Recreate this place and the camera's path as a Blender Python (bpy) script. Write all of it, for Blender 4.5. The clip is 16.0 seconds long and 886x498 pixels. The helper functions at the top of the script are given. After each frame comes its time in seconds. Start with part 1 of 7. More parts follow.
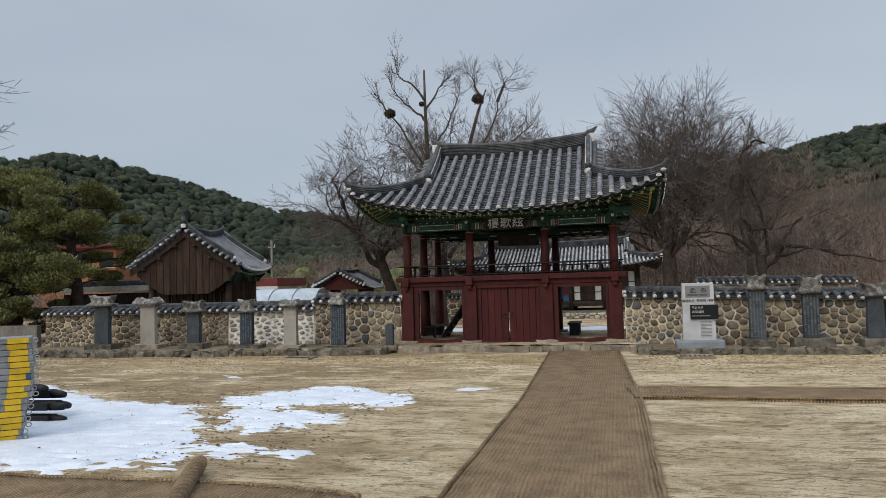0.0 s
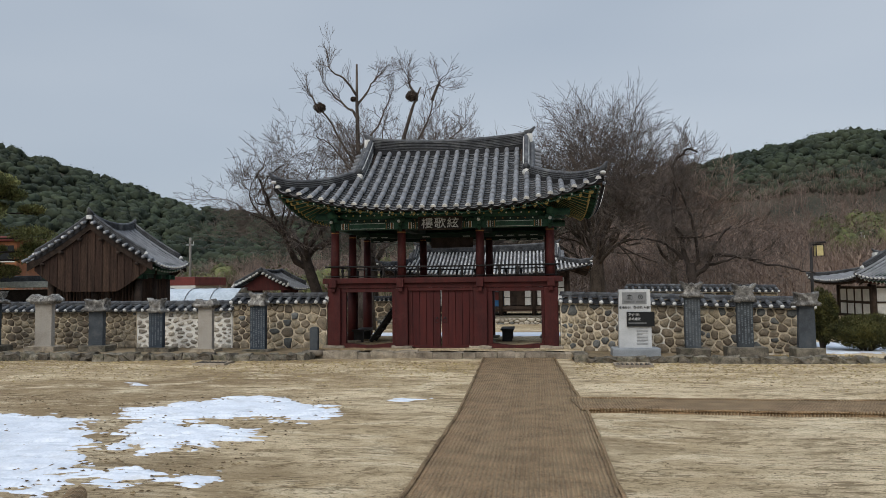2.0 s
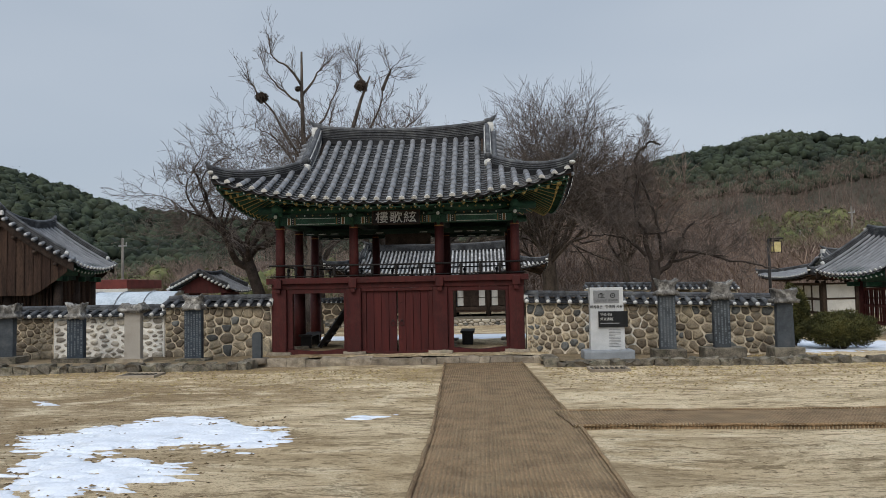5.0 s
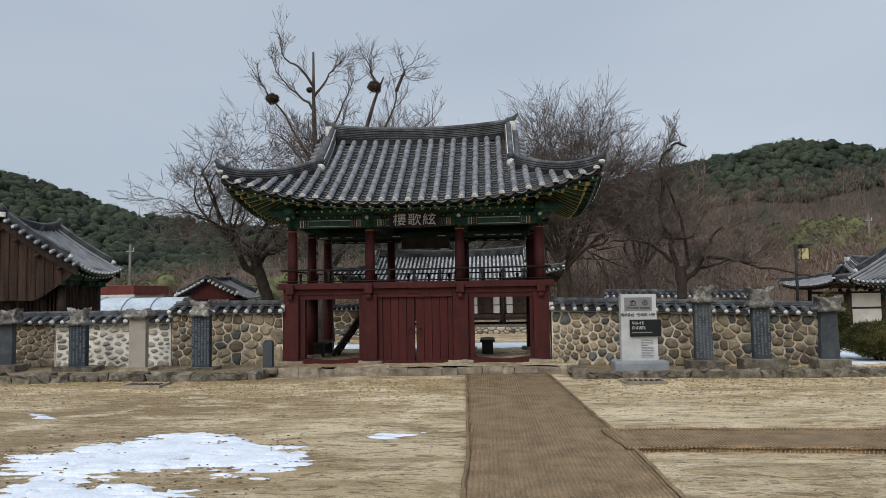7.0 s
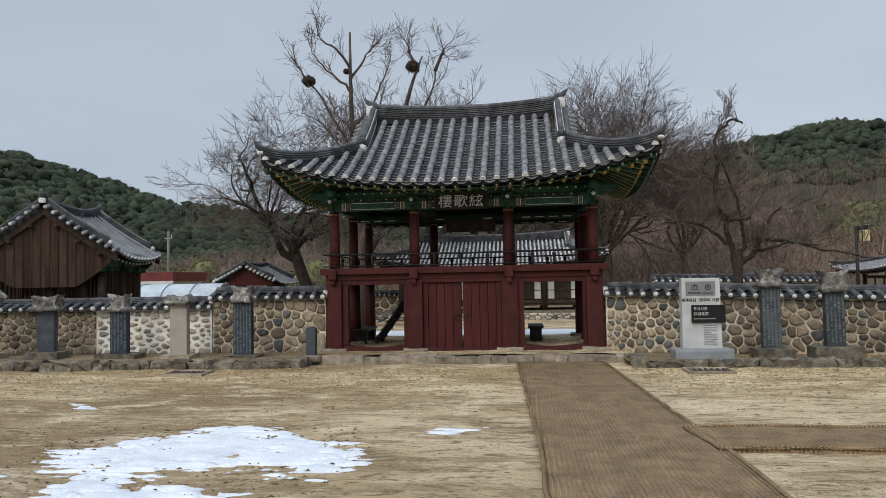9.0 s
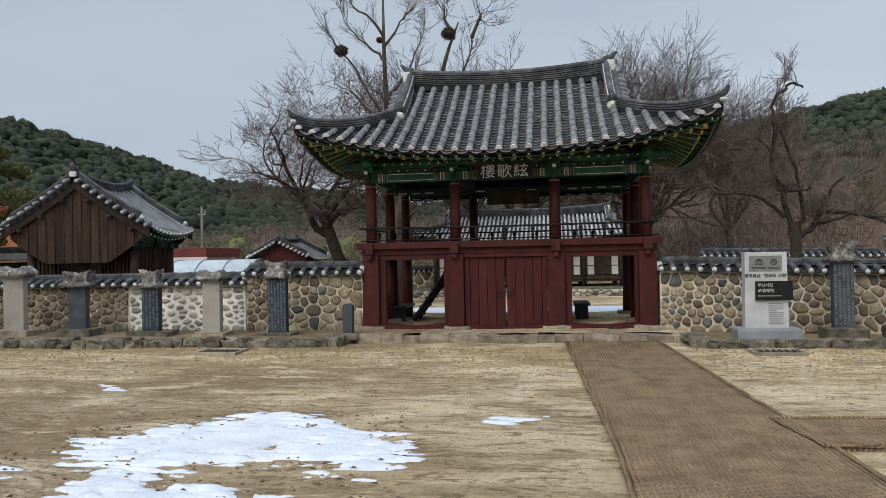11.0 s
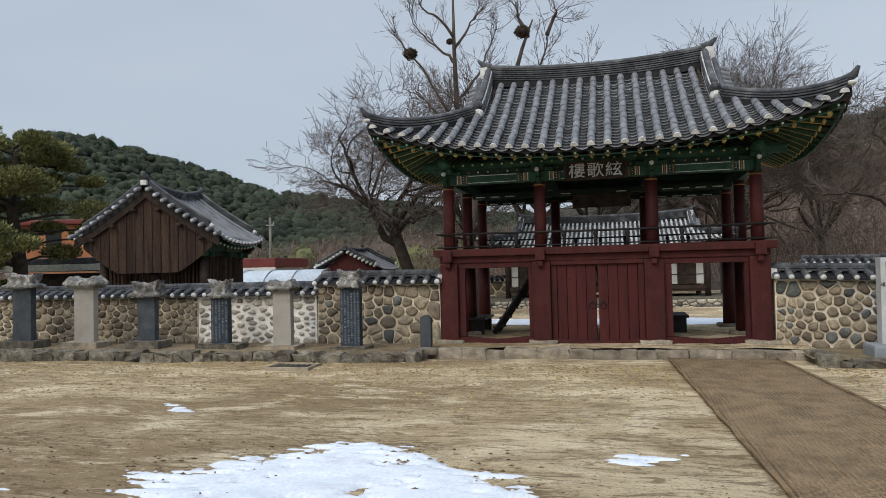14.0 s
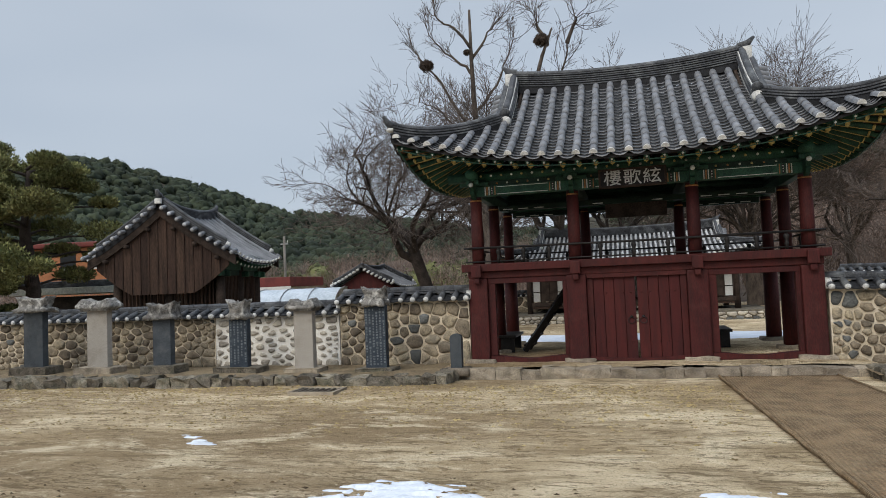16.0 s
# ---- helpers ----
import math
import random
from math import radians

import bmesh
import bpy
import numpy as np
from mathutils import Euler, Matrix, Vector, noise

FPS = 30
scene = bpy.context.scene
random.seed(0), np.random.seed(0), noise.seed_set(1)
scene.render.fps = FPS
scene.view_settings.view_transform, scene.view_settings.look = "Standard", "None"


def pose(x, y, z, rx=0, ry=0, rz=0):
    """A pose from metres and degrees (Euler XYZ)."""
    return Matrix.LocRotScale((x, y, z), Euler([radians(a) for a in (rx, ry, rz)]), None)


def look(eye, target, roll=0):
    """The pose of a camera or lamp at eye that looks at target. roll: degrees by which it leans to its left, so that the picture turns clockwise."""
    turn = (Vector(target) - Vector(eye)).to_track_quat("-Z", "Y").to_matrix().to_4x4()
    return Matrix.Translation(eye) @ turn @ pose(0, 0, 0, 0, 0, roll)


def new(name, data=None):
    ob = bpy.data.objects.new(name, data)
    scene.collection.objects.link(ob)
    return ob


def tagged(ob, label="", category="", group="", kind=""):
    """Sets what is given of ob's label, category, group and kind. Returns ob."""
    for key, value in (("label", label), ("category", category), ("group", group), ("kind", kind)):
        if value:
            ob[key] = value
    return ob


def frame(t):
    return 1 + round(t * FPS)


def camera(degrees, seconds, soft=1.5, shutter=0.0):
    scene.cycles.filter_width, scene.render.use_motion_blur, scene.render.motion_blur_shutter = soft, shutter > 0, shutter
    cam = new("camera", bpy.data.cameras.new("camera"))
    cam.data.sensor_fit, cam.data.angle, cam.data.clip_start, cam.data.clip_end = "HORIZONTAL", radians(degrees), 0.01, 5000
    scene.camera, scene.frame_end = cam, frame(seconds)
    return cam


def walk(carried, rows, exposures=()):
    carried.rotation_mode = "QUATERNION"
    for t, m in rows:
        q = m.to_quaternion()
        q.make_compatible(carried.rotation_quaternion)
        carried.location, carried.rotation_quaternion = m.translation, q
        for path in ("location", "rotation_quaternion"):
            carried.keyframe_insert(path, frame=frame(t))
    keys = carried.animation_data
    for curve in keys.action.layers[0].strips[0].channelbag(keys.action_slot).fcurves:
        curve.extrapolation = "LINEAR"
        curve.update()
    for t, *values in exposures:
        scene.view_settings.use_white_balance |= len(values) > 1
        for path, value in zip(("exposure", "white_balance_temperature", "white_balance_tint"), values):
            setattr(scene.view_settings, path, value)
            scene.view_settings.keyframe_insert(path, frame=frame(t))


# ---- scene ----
cam = camera(64.8, 16.0, 0.6)
PATH = [
    (0, (1.242, -0.005, 1.856), (0.769, 1.936, 1.952), -1.7),
    (0.5, (1.19, 0.252, 1.854), (0.725, 2.195, 1.954), -1.5),
    (1, (1.096, 0.483, 1.837), (0.706, 2.442, 1.941), -0.9),
    (1.5, (0.963, 0.71, 1.822), (0.659, 2.684, 1.926), -0.3),
    (2, (0.9, 0.928, 1.813), (0.633, 2.908, 1.916), -0.6),
    (2.5, (0.848, 1.132, 1.819), (0.589, 3.112, 1.922), -1.2),
    (3, (0.709, 1.371, 1.811), (0.486, 3.356, 1.917), -1.6),
    (3.5, (0.604, 1.592, 1.783), (0.452, 3.584, 1.878), -1.6),
    (4, (0.564, 1.872, 1.787), (0.443, 3.866, 1.88), -1.5),
    (6.5, (0.081, 3.086, 1.75), (-0.03, 5.079, 1.875), -0.9),
    (7, (0.017, 3.289, 1.744), (-0.112, 5.281, 1.87), -0.9),
    (7.5, (-0.037, 3.494, 1.76), (-0.195, 5.484, 1.889), -0.0),
    (8, (-0.158, 3.649, 1.733), (-0.339, 5.637, 1.855), 0.5),
    (8.5, (-0.311, 3.803, 1.738), (-0.51, 5.79, 1.846), 0.2),
    (9, (-0.396, 3.97, 1.726), (-0.617, 5.955, 1.813), -1.1),
    (11.5, (-0.833, 4.959, 1.683), (-1.181, 6.928, 1.697), -0.8),
    (12, (-0.909, 5.126, 1.668), (-1.298, 7.088, 1.681), -0.5),
    (12.5, (-1.022, 5.32, 1.668), (-1.414, 7.281, 1.684), -0.3),
    (13, (-1.095, 5.541, 1.669), (-1.501, 7.499, 1.695), -1.0),
    (13.5, (-1.18, 5.683, 1.676), (-1.636, 7.63, 1.709), -1.7),
    (14, (-1.379, 5.843, 1.656), (-1.862, 7.784, 1.71), -1.4),
    (14.5, (-1.505, 5.986, 1.644), (-2.006, 7.921, 1.71), -1.7),
    (15, (-1.62, 6.183, 1.651), (-2.13, 8.115, 1.729), -2.2),
    (15.5, (-1.721, 6.362, 1.648), (-2.237, 8.292, 1.738), -2.3),
    (16, (-1.876, 6.473, 1.654), (-2.39, 8.403, 1.756), -2.4),
]
walk(cam, [(t, look(eye, target, roll)) for t, eye, target, roll in PATH], ((0, 0.20), (4, 0.23), (8, 0.29), (12, 0.34), (16, 0.38)))

# ---- world, sun and exposure ----
SUN_EL, SUN_AZ = 42.0, 200.0
world = bpy.data.worlds.new("overcast_sky")
scene.world = world
world.use_nodes = True
wn, wl = world.node_tree.nodes, world.node_tree.links
wn.clear()
w_out = wn.new("ShaderNodeOutputWorld")
w_bg = wn.new("ShaderNodeBackground")
w_sky = wn.new("ShaderNodeTexSky")
w_sky.sky_type = "NISHITA"
w_sky.sun_disc = False
w_sky.sun_elevation = radians(SUN_EL)
w_sky.sun_rotation = radians(SUN_AZ)
w_sky.air_density, w_sky.dust_density, w_sky.ozone_density = 1.0, 2.5, 1.0
w_tc = wn.new("ShaderNodeTexCoord")
w_noise = wn.new("ShaderNodeTexNoise")
w_noise.inputs["Scale"].default_value = 1.3
w_noise.inputs["Detail"].default_value = 2.5
w_noise.inputs["Roughness"].default_value = 0.5
w_ramp = wn.new("ShaderNodeValToRGB")
w_ramp.color_ramp.elements[0].position, w_ramp.color_ramp.elements[0].color = 0.30, (3.75, 4.4, 5.25, 1)
w_ramp.color_ramp.elements[1].position, w_ramp.color_ramp.elements[1].color = 0.70, (4.9, 5.45, 6.15, 1)
w_mix = wn.new("ShaderNodeMixRGB")
w_mix.inputs["Fac"].default_value = 0.88
w_noise.texture_mapping.scale = (1.0, 1.0, 3.2)
wl.new(w_tc.outputs["Generated"], w_noise.inputs["Vector"])
wl.new(w_noise.outputs["Fac"], w_ramp.inputs["Fac"])
wl.new(w_sky.outputs["Color"], w_mix.inputs["Color1"])
wl.new(w_ramp.outputs["Color"], w_mix.inputs["Color2"])
wl.new(w_mix.outputs["Color"], w_bg.inputs["Color"])
w_xyz = wn.new("ShaderNodeSeparateXYZ")
w_zen = wn.new("ShaderNodeMapRange")
w_zen.inputs["From Min"].default_value, w_zen.inputs["From Max"].default_value = 0.45, 1.0
w_zen.inputs["To Min"].default_value, w_zen.inputs["To Max"].default_value = 0.093, 0.235
wl.new(w_tc.outputs["Generated"], w_xyz.inputs["Vector"])
wl.new(w_xyz.outputs["Z"], w_zen.inputs["Value"])
wl.new(w_zen.outputs["Result"], w_bg.inputs["Strength"])
wl.new(w_bg.outputs["Background"], w_out.inputs["Surface"])
sun_data = bpy.data.lights.new("sun", "SUN")
sun_data.energy, sun_data.angle, sun_data.color = 1.5, radians(40), (1.0, 0.93, 0.82)
sun = new("sun", sun_data)
sun.matrix_world = look((0, 0, 60), (60 * math.cos(radians(SUN_EL)) * -math.sin(radians(SUN_AZ)) , -60 * math.cos(radians(SUN_EL)) * math.cos(radians(SUN_AZ)), 60 - 60 * math.sin(radians(SUN_EL))))

# ---- materials ----
def material(name, base, dark, scale=4.0, fine=60.0, rough=0.85, bump=0.3, spread=0.5, per_object=0.0, per_island=0.0, metal=0.0, stretch=(1, 1, 1), dirt=None, dirt_amount=0.0, dirt_scale=1.2, detail=6.0):
    """Two colours mixed by a broad and a fine noise in object space, with relief, a third colour in patches and piece-by-piece variation."""
    m = bpy.data.materials.new(name)
    m.use_nodes = True
    n, l = m.node_tree.nodes, m.node_tree.links
    p = n["Principled BSDF"]
    geo = n.new("ShaderNodeNewGeometry")
    big = n.new("ShaderNodeTexNoise")
    big.inputs["Scale"].default_value, big.inputs["Detail"].default_value = scale, detail
    small = n.new("ShaderNodeTexNoise")
    small.inputs["Scale"].default_value, small.inputs["Detail"].default_value = fine, 4.0
    for t in (big, small):
        t.texture_mapping.scale = stretch
        l.new(geo.outputs["Position"], t.inputs["Vector"])
    add = n.new("ShaderNodeMath")
    add.operation = "ADD"
    half = n.new("ShaderNodeMath")
    half.operation = "MULTIPLY"
    half.inputs[1].default_value = 0.5
    l.new(big.outputs["Fac"], add.inputs[0])
    l.new(small.outputs["Fac"], add.inputs[1])
    l.new(add.outputs[0], half.inputs[0])
    ramp = n.new("ShaderNodeValToRGB")
    e = ramp.color_ramp.elements
    e[0].position, e[0].color = 0.5 - 0.085 * spread, (*dark, 1)
    e[1].position, e[1].color = 0.5 + 0.085 * spread, (*base, 1)
    l.new(half.outputs[0], ramp.inputs["Fac"])
    colour = ramp.outputs["Color"]
    if dirt:
        dn = n.new("ShaderNodeTexNoise")
        dn.inputs["Scale"].default_value, dn.inputs["Detail"].default_value, dn.inputs["Roughness"].default_value = dirt_scale, 8.0, 0.65
        l.new(geo.outputs["Position"], dn.inputs["Vector"])
        dr = n.new("ShaderNodeMapRange")
        dr.inputs["From Min"].default_value, dr.inputs["From Max"].default_value = 0.5, 0.68
        dr.inputs["To Max"].default_value = dirt_amount
        l.new(dn.outputs["Fac"], dr.inputs["Value"])
        dm = n.new("ShaderNodeMixRGB")
        dm.inputs["Color2"].default_value = (*dirt, 1)
        l.new(dr.outputs["Result"], dm.inputs["Fac"])
        l.new(colour, dm.inputs["Color1"])
        colour = dm.outputs["Color"]
    if per_object or per_island:
        hsv = n.new("ShaderNodeHueSaturation")
        rnd = n.new("ShaderNodeMapRange")
        amount = per_object or per_island
        rnd.inputs["To Min"].default_value, rnd.inputs["To Max"].default_value = 1 - amount, 1 + amount
        if per_object:
            source = n.new("ShaderNodeObjectInfo").outputs["Random"]
        else:
            source = geo.outputs["Random Per Island"]
        l.new(source, rnd.inputs["Value"])
        l.new(rnd.outputs["Result"], hsv.inputs["Value"])
        hr = n.new("ShaderNodeMath")
        hr.operation = "MULTIPLY_ADD"
        hr.inputs[1].default_value, hr.inputs[2].default_value = 0.035 * amount, 0.5 - 0.018 * amount
        l.new(source, hr.inputs[0])
        l.new(hr.outputs[0], hsv.inputs["Hue"])
        l.new(colour, hsv.inputs["Color"])
        colour = hsv.outputs["Color"]
    l.new(colour, p.inputs["Base Color"])
    p.inputs["Roughness"].default_value = rough
    p.inputs["Specular IOR Level"].default_value = 0.25
    p.inputs["Metallic"].default_value = metal
    if bump:
        b = n.new("ShaderNodeBump")
        b.inputs["Strength"].default_value, b.inputs["Distance"].default_value = bump, 0.02
        l.new(half.outputs[0], b.inputs["Height"])
        l.new(b.outputs["Normal"], p.inputs["Normal"])
    return m


M = {}
M["tile"] = material("roof_tile", (0.225, 0.232, 0.248), (0.125, 0.130, 0.141), 3.5, 45, 0.62, 0.25, 1.6, per_object=0.12, dirt=(0.13, 0.135, 0.14), dirt_amount=0.35, dirt_scale=4)
M["tile_joined"] = material("roof_tile_rows", (0.225, 0.232, 0.248), (0.125, 0.130, 0.141), 3.5, 45, 0.62, 0.25, 1.6, per_island=0.12, dirt=(0.13, 0.135, 0.14), dirt_amount=0.35, dirt_scale=4)
# pan colour holds the channel's shade and dirt; edge colour holds front light
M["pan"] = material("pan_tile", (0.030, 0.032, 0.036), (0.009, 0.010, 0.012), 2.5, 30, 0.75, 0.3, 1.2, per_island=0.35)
M["pan_lit_edge"] = material("pan_tile_edge", (0.23, 0.236, 0.25), (0.10, 0.104, 0.112), 3.0, 30, 0.75, 0.2, 1.4, per_island=0.3)
M["ridge"] = material("ridge_tile", (0.088, 0.092, 0.101), (0.030, 0.032, 0.036), 3, 40, 0.7, 0.3, 1.2, dirt=(0.26, 0.27, 0.265), dirt_amount=0.4, dirt_scale=2.5, per_island=0.2)
M["ridge_core"] = material("ridge_clay_bed", (0.03, 0.031, 0.034), (0.012, 0.012, 0.014), 3, 40, 0.85, 0.3, 1.2)
M["lime"] = material("lime_plaster", (0.66, 0.66, 0.64), (0.42, 0.42, 0.41), 4, 50, 0.9, 0.3, 0.9, dirt=(0.2, 0.2, 0.2), dirt_amount=0.5, dirt_scale=6)
M["red"] = material("dark_red_painted_wood", (0.062, 0.0105, 0.0098), (0.034, 0.007, 0.007), 3, 40, 0.7, 0.15, 0.9, stretch=(2, 2, 0.35), per_object=0.10, dirt=(0.10, 0.034, 0.028), dirt_amount=0.25, dirt_scale=4)
M["red_plank"] = material("dark_red_door_plank", (0.070, 0.0115, 0.0105), (0.040, 0.0078, 0.0078), 4, 40, 0.7, 0.2, 1.0, stretch=(4, 4, 0.3), per_object=0.18)
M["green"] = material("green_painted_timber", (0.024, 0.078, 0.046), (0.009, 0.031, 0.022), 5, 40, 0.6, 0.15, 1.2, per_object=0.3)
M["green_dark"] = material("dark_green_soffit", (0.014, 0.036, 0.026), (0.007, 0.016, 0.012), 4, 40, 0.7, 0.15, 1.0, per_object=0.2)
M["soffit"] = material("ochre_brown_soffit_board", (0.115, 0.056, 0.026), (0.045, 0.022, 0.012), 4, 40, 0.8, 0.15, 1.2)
M["ochre"] = material("ochre_painted_trim", (0.33, 0.155, 0.055), (0.17, 0.075, 0.03), 6, 50, 0.6, 0.1, 1.0)
M["yellow"] = material("yellow_painted_flower", (0.46, 0.36, 0.13), (0.26, 0.19, 0.06), 8, 50, 0.6, 0.1, 1.0)
M["whitepaint"] = material("white_painted_dot", (0.62, 0.64, 0.6), (0.4, 0.42, 0.4), 8, 50, 0.6, 0.1, 1.0)
M["black"] = material("black_painted_wood", (0.02, 0.018, 0.018), (0.010, 0.009, 0.009), 5, 40, 0.5, 0.15, 1.0)
M["iron"] = material("black_iron", (0.03, 0.03, 0.032), (0.015, 0.014, 0.014), 8, 60, 0.5, 0.2, 1.0, metal=0.5)
M["wood"] = material("weathered_brown_boards", (0.060, 0.034, 0.024), (0.020, 0.012, 0.009), 3, 30, 0.85, 0.35, 1.0, stretch=(4, 4, 0.3), per_object=0.3)
M["wood_dark"] = material("old_dark_timber", (0.05, 0.034, 0.026), (0.02, 0.014, 0.011), 4, 30, 0.85, 0.35, 1.0, per_object=0.2)
M["mortar"] = material("cream_clay_mortar", (0.72, 0.63, 0.49), (0.54, 0.455, 0.335), 2.2, 50, 0.95, 0.5, 1.3, dirt=(0.25, 0.20, 0.15), dirt_amount=0.45, dirt_scale=1.6)
M["mortar_patched"] = material("cream_mortar_with_lime_repairs", (0.68, 0.595, 0.46), (0.50, 0.425, 0.315), 2.2, 50, 0.95, 0.5, 1.3, dirt=(0.80, 0.79, 0.75), dirt_amount=0.9, dirt_scale=1.1)
M["mortar_white"] = material("pale_lime_mortar", (0.84, 0.82, 0.77), (0.70, 0.67, 0.61), 2.2, 50, 0.95, 0.5, 1.0, dirt=(0.33, 0.27, 0.19), dirt_amount=0.45, dirt_scale=1.6)
M["stone"] = material("brown_field_stone", (0.33, 0.272, 0.195), (0.115, 0.094, 0.067), 6, 45, 0.9, 0.6, 1.5, per_object=0.5, dirt=(0.075, 0.075, 0.07), dirt_amount=0.55, dirt_scale=3.5)
M["stone_pale"] = material("pale_field_stone", (0.50, 0.455, 0.385), (0.22, 0.20, 0.165), 7, 45, 0.9, 0.6, 1.5, per_object=0.35, dirt=(0.16, 0.15, 0.135), dirt_amount=0.3, dirt_scale=4)
M["stone_grey"] = material("grey_field_stone", (0.15, 0.155, 0.15), (0.07, 0.072, 0.07), 6, 45, 0.9, 0.5, 1.0, per_object=0.4)
M["kerb"] = material("mossy_kerb_stone", (0.23, 0.20, 0.155), (0.05, 0.045, 0.036), 6, 45, 0.92, 0.6, 1.5, per_object=0.4, dirt=(0.045, 0.05, 0.028), dirt_amount=0.6, dirt_scale=4)
M["slab"] = material("pale_granite_slab", (0.36, 0.305, 0.235), (0.15, 0.125, 0.095), 5, 60, 0.9, 0.4, 1.4, per_object=0.3, dirt=(0.085, 0.075, 0.06), dirt_amount=0.5, dirt_scale=3)
M["stele_dark"] = material("dark_slate_stele", (0.060, 0.069, 0.078), (0.034, 0.040, 0.047), 3, 60, 0.75, 0.2, 1.0, per_object=0.2, dirt=(0.12, 0.125, 0.125), dirt_amount=0.35, dirt_scale=4)
M["stele_blue"] = material("blue_black_stele", (0.035, 0.047, 0.062), (0.02, 0.027, 0.037), 3, 60, 0.7, 0.15, 1.0, per_object=0.1, dirt=(0.09, 0.1, 0.105), dirt_amount=0.3, dirt_scale=5)
M["stele_pale"] = material("pale_weathered_stele", (0.40, 0.375, 0.335), (0.25, 0.225, 0.195), 3, 50, 0.9, 0.35, 1.0, dirt=(0.15, 0.13, 0.11), dirt_amount=0.5, dirt_scale=3)
M["cap"] = material("carved_lichen_stone", (0.20, 0.19, 0.175), (0.055, 0.052, 0.049), 9, 50, 0.92, 0.5, 1.3, per_object=0.25, dirt=(0.48, 0.465, 0.43), dirt_amount=0.75, dirt_scale=8)
M["etch"] = material("engraved_letters", (0.135, 0.15, 0.165), (0.085, 0.095, 0.105), 9, 60, 0.8, 0.1, 1.0)
M["granite"] = material("light_grey_granite", (0.50, 0.51, 0.515), (0.38, 0.39, 0.395), 3, 120, 0.7, 0.1, 1.0)
M["granite_base"] = material("blue_grey_granite", (0.27, 0.29, 0.31), (0.19, 0.205, 0.22), 3, 120, 0.7, 0.1, 1.0)
M["panel_grey"] = material("grey_metal_plate", (0.20, 0.205, 0.21), (0.16, 0.165, 0.17), 6, 60, 0.5, 0.05, 1.0)
M["panel_black"] = material("black_glossy_plate", (0.012, 0.014, 0.016), (0.008, 0.009, 0.01), 6, 60, 0.3, 0.03, 1.0)
M["letter"] = material("letter_dark", (0.03, 0.03, 0.03), (0.02, 0.02, 0.02), 6, 60, 0.6, 0.0, 1.0)
M["letter_pale"] = material("letter_pale", (0.6, 0.6, 0.58), (0.42, 0.42, 0.4), 6, 60, 0.6, 0.0, 1.0)
M["bark"] = material("grey_brown_bark", (0.100, 0.080, 0.066), (0.035, 0.028, 0.023), 4, 40, 0.95, 0.6, 1.0, stretch=(1, 1, 0.4))
M["bark_dark"] = material("dark_wet_bark", (0.048, 0.037, 0.031), (0.018, 0.014, 0.012), 4, 40, 0.95, 0.6, 1.0)
M["twig"] = material("grey_brown_twigs", (0.125, 0.101, 0.088), (0.060, 0.049, 0.043), 3, 30, 0.95, 0.0, 1.0, per_island=0.3)
M["nest"] = material("nest_sticks", (0.085, 0.062, 0.048), (0.03, 0.022, 0.017), 6, 40, 0.95, 0.0, 1.0, per_island=0.3)
M["pine"] = material("pine_needles", (0.205, 0.205, 0.078), (0.072, 0.085, 0.034), 1.2, 8, 0.85, 0.0, 1.2, per_island=0.5, dirt=(0.12, 0.085, 0.03), dirt_amount=0.5, dirt_scale=0.8)
M["forest"] = material("pine_forest_foliage", (0.046, 0.058, 0.034), (0.017, 0.025, 0.017), 0.05, 0.5, 0.9, 0.0, 1.2, per_island=0.3, dirt=(0.065, 0.065, 0.04), dirt_amount=0.3, dirt_scale=0.03)
M["brush"] = material("bare_brush_twigs", (0.225, 0.168, 0.140), (0.105, 0.077, 0.064), 0.1, 1.0, 0.95, 0.0, 1.0, per_island=0.4, dirt=(0.15, 0.09, 0.055), dirt_amount=0.4, dirt_scale=0.06)
M["bamboo"] = material("yellow_green_foliage", (0.130, 0.132, 0.050), (0.050, 0.058, 0.026), 0.2, 1.0, 0.9, 0.0, 1.0, per_island=0.4)
M["juniper"] = material("dark_juniper_foliage", (0.095, 0.088, 0.028), (0.024, 0.030, 0.012), 3, 20, 0.9, 0.0, 1.2, per_island=0.5)
M["hillsoil"] = material("leaf_litter_slope", (0.120, 0.085, 0.062), (0.055, 0.040, 0.030), 0.05, 0.8, 0.95, 0.0, 1.0)
M["forestfloor"] = material("dark_forest_floor", (0.055, 0.050, 0.034), (0.024, 0.026, 0.018), 0.05, 0.8, 0.95, 0.0, 1.0)
M["snow"] = material("old_snow", (0.69, 0.73, 0.80), (0.56, 0.605, 0.68), 2.5, 30, 0.6, 0.25, 1.0, dirt=(0.42, 0.40, 0.37), dirt_amount=0.25, dirt_scale=3)
M["sheet_white"] = material("white_plastic_sheet", (0.50, 0.56, 0.62), (0.36, 0.42, 0.48), 1.2, 8, 0.4, 0.1, 1.0)
M["paper"] = material("white_paper_panel", (0.56, 0.56, 0.54), (0.44, 0.44, 0.42), 2, 30, 0.85, 0.05, 1.0)
M["concrete"] = material("grey_concrete", (0.20, 0.185, 0.165), (0.11, 0.10, 0.09), 1.5, 30, 0.95, 0.3, 1.0, stretch=(1, 1, 0.3))
M["galv"] = material("galvanised_steel", (0.36, 0.37, 0.38), (0.24, 0.25, 0.255), 5, 60, 0.5, 0.1, 1.0, metal=0.55, per_object=0.15)
M["tube_black"] = material("black_rubber_tube", (0.018, 0.020, 0.022), (0.011, 0.012, 0.013), 6, 60, 0.6, 0.1, 1.0)
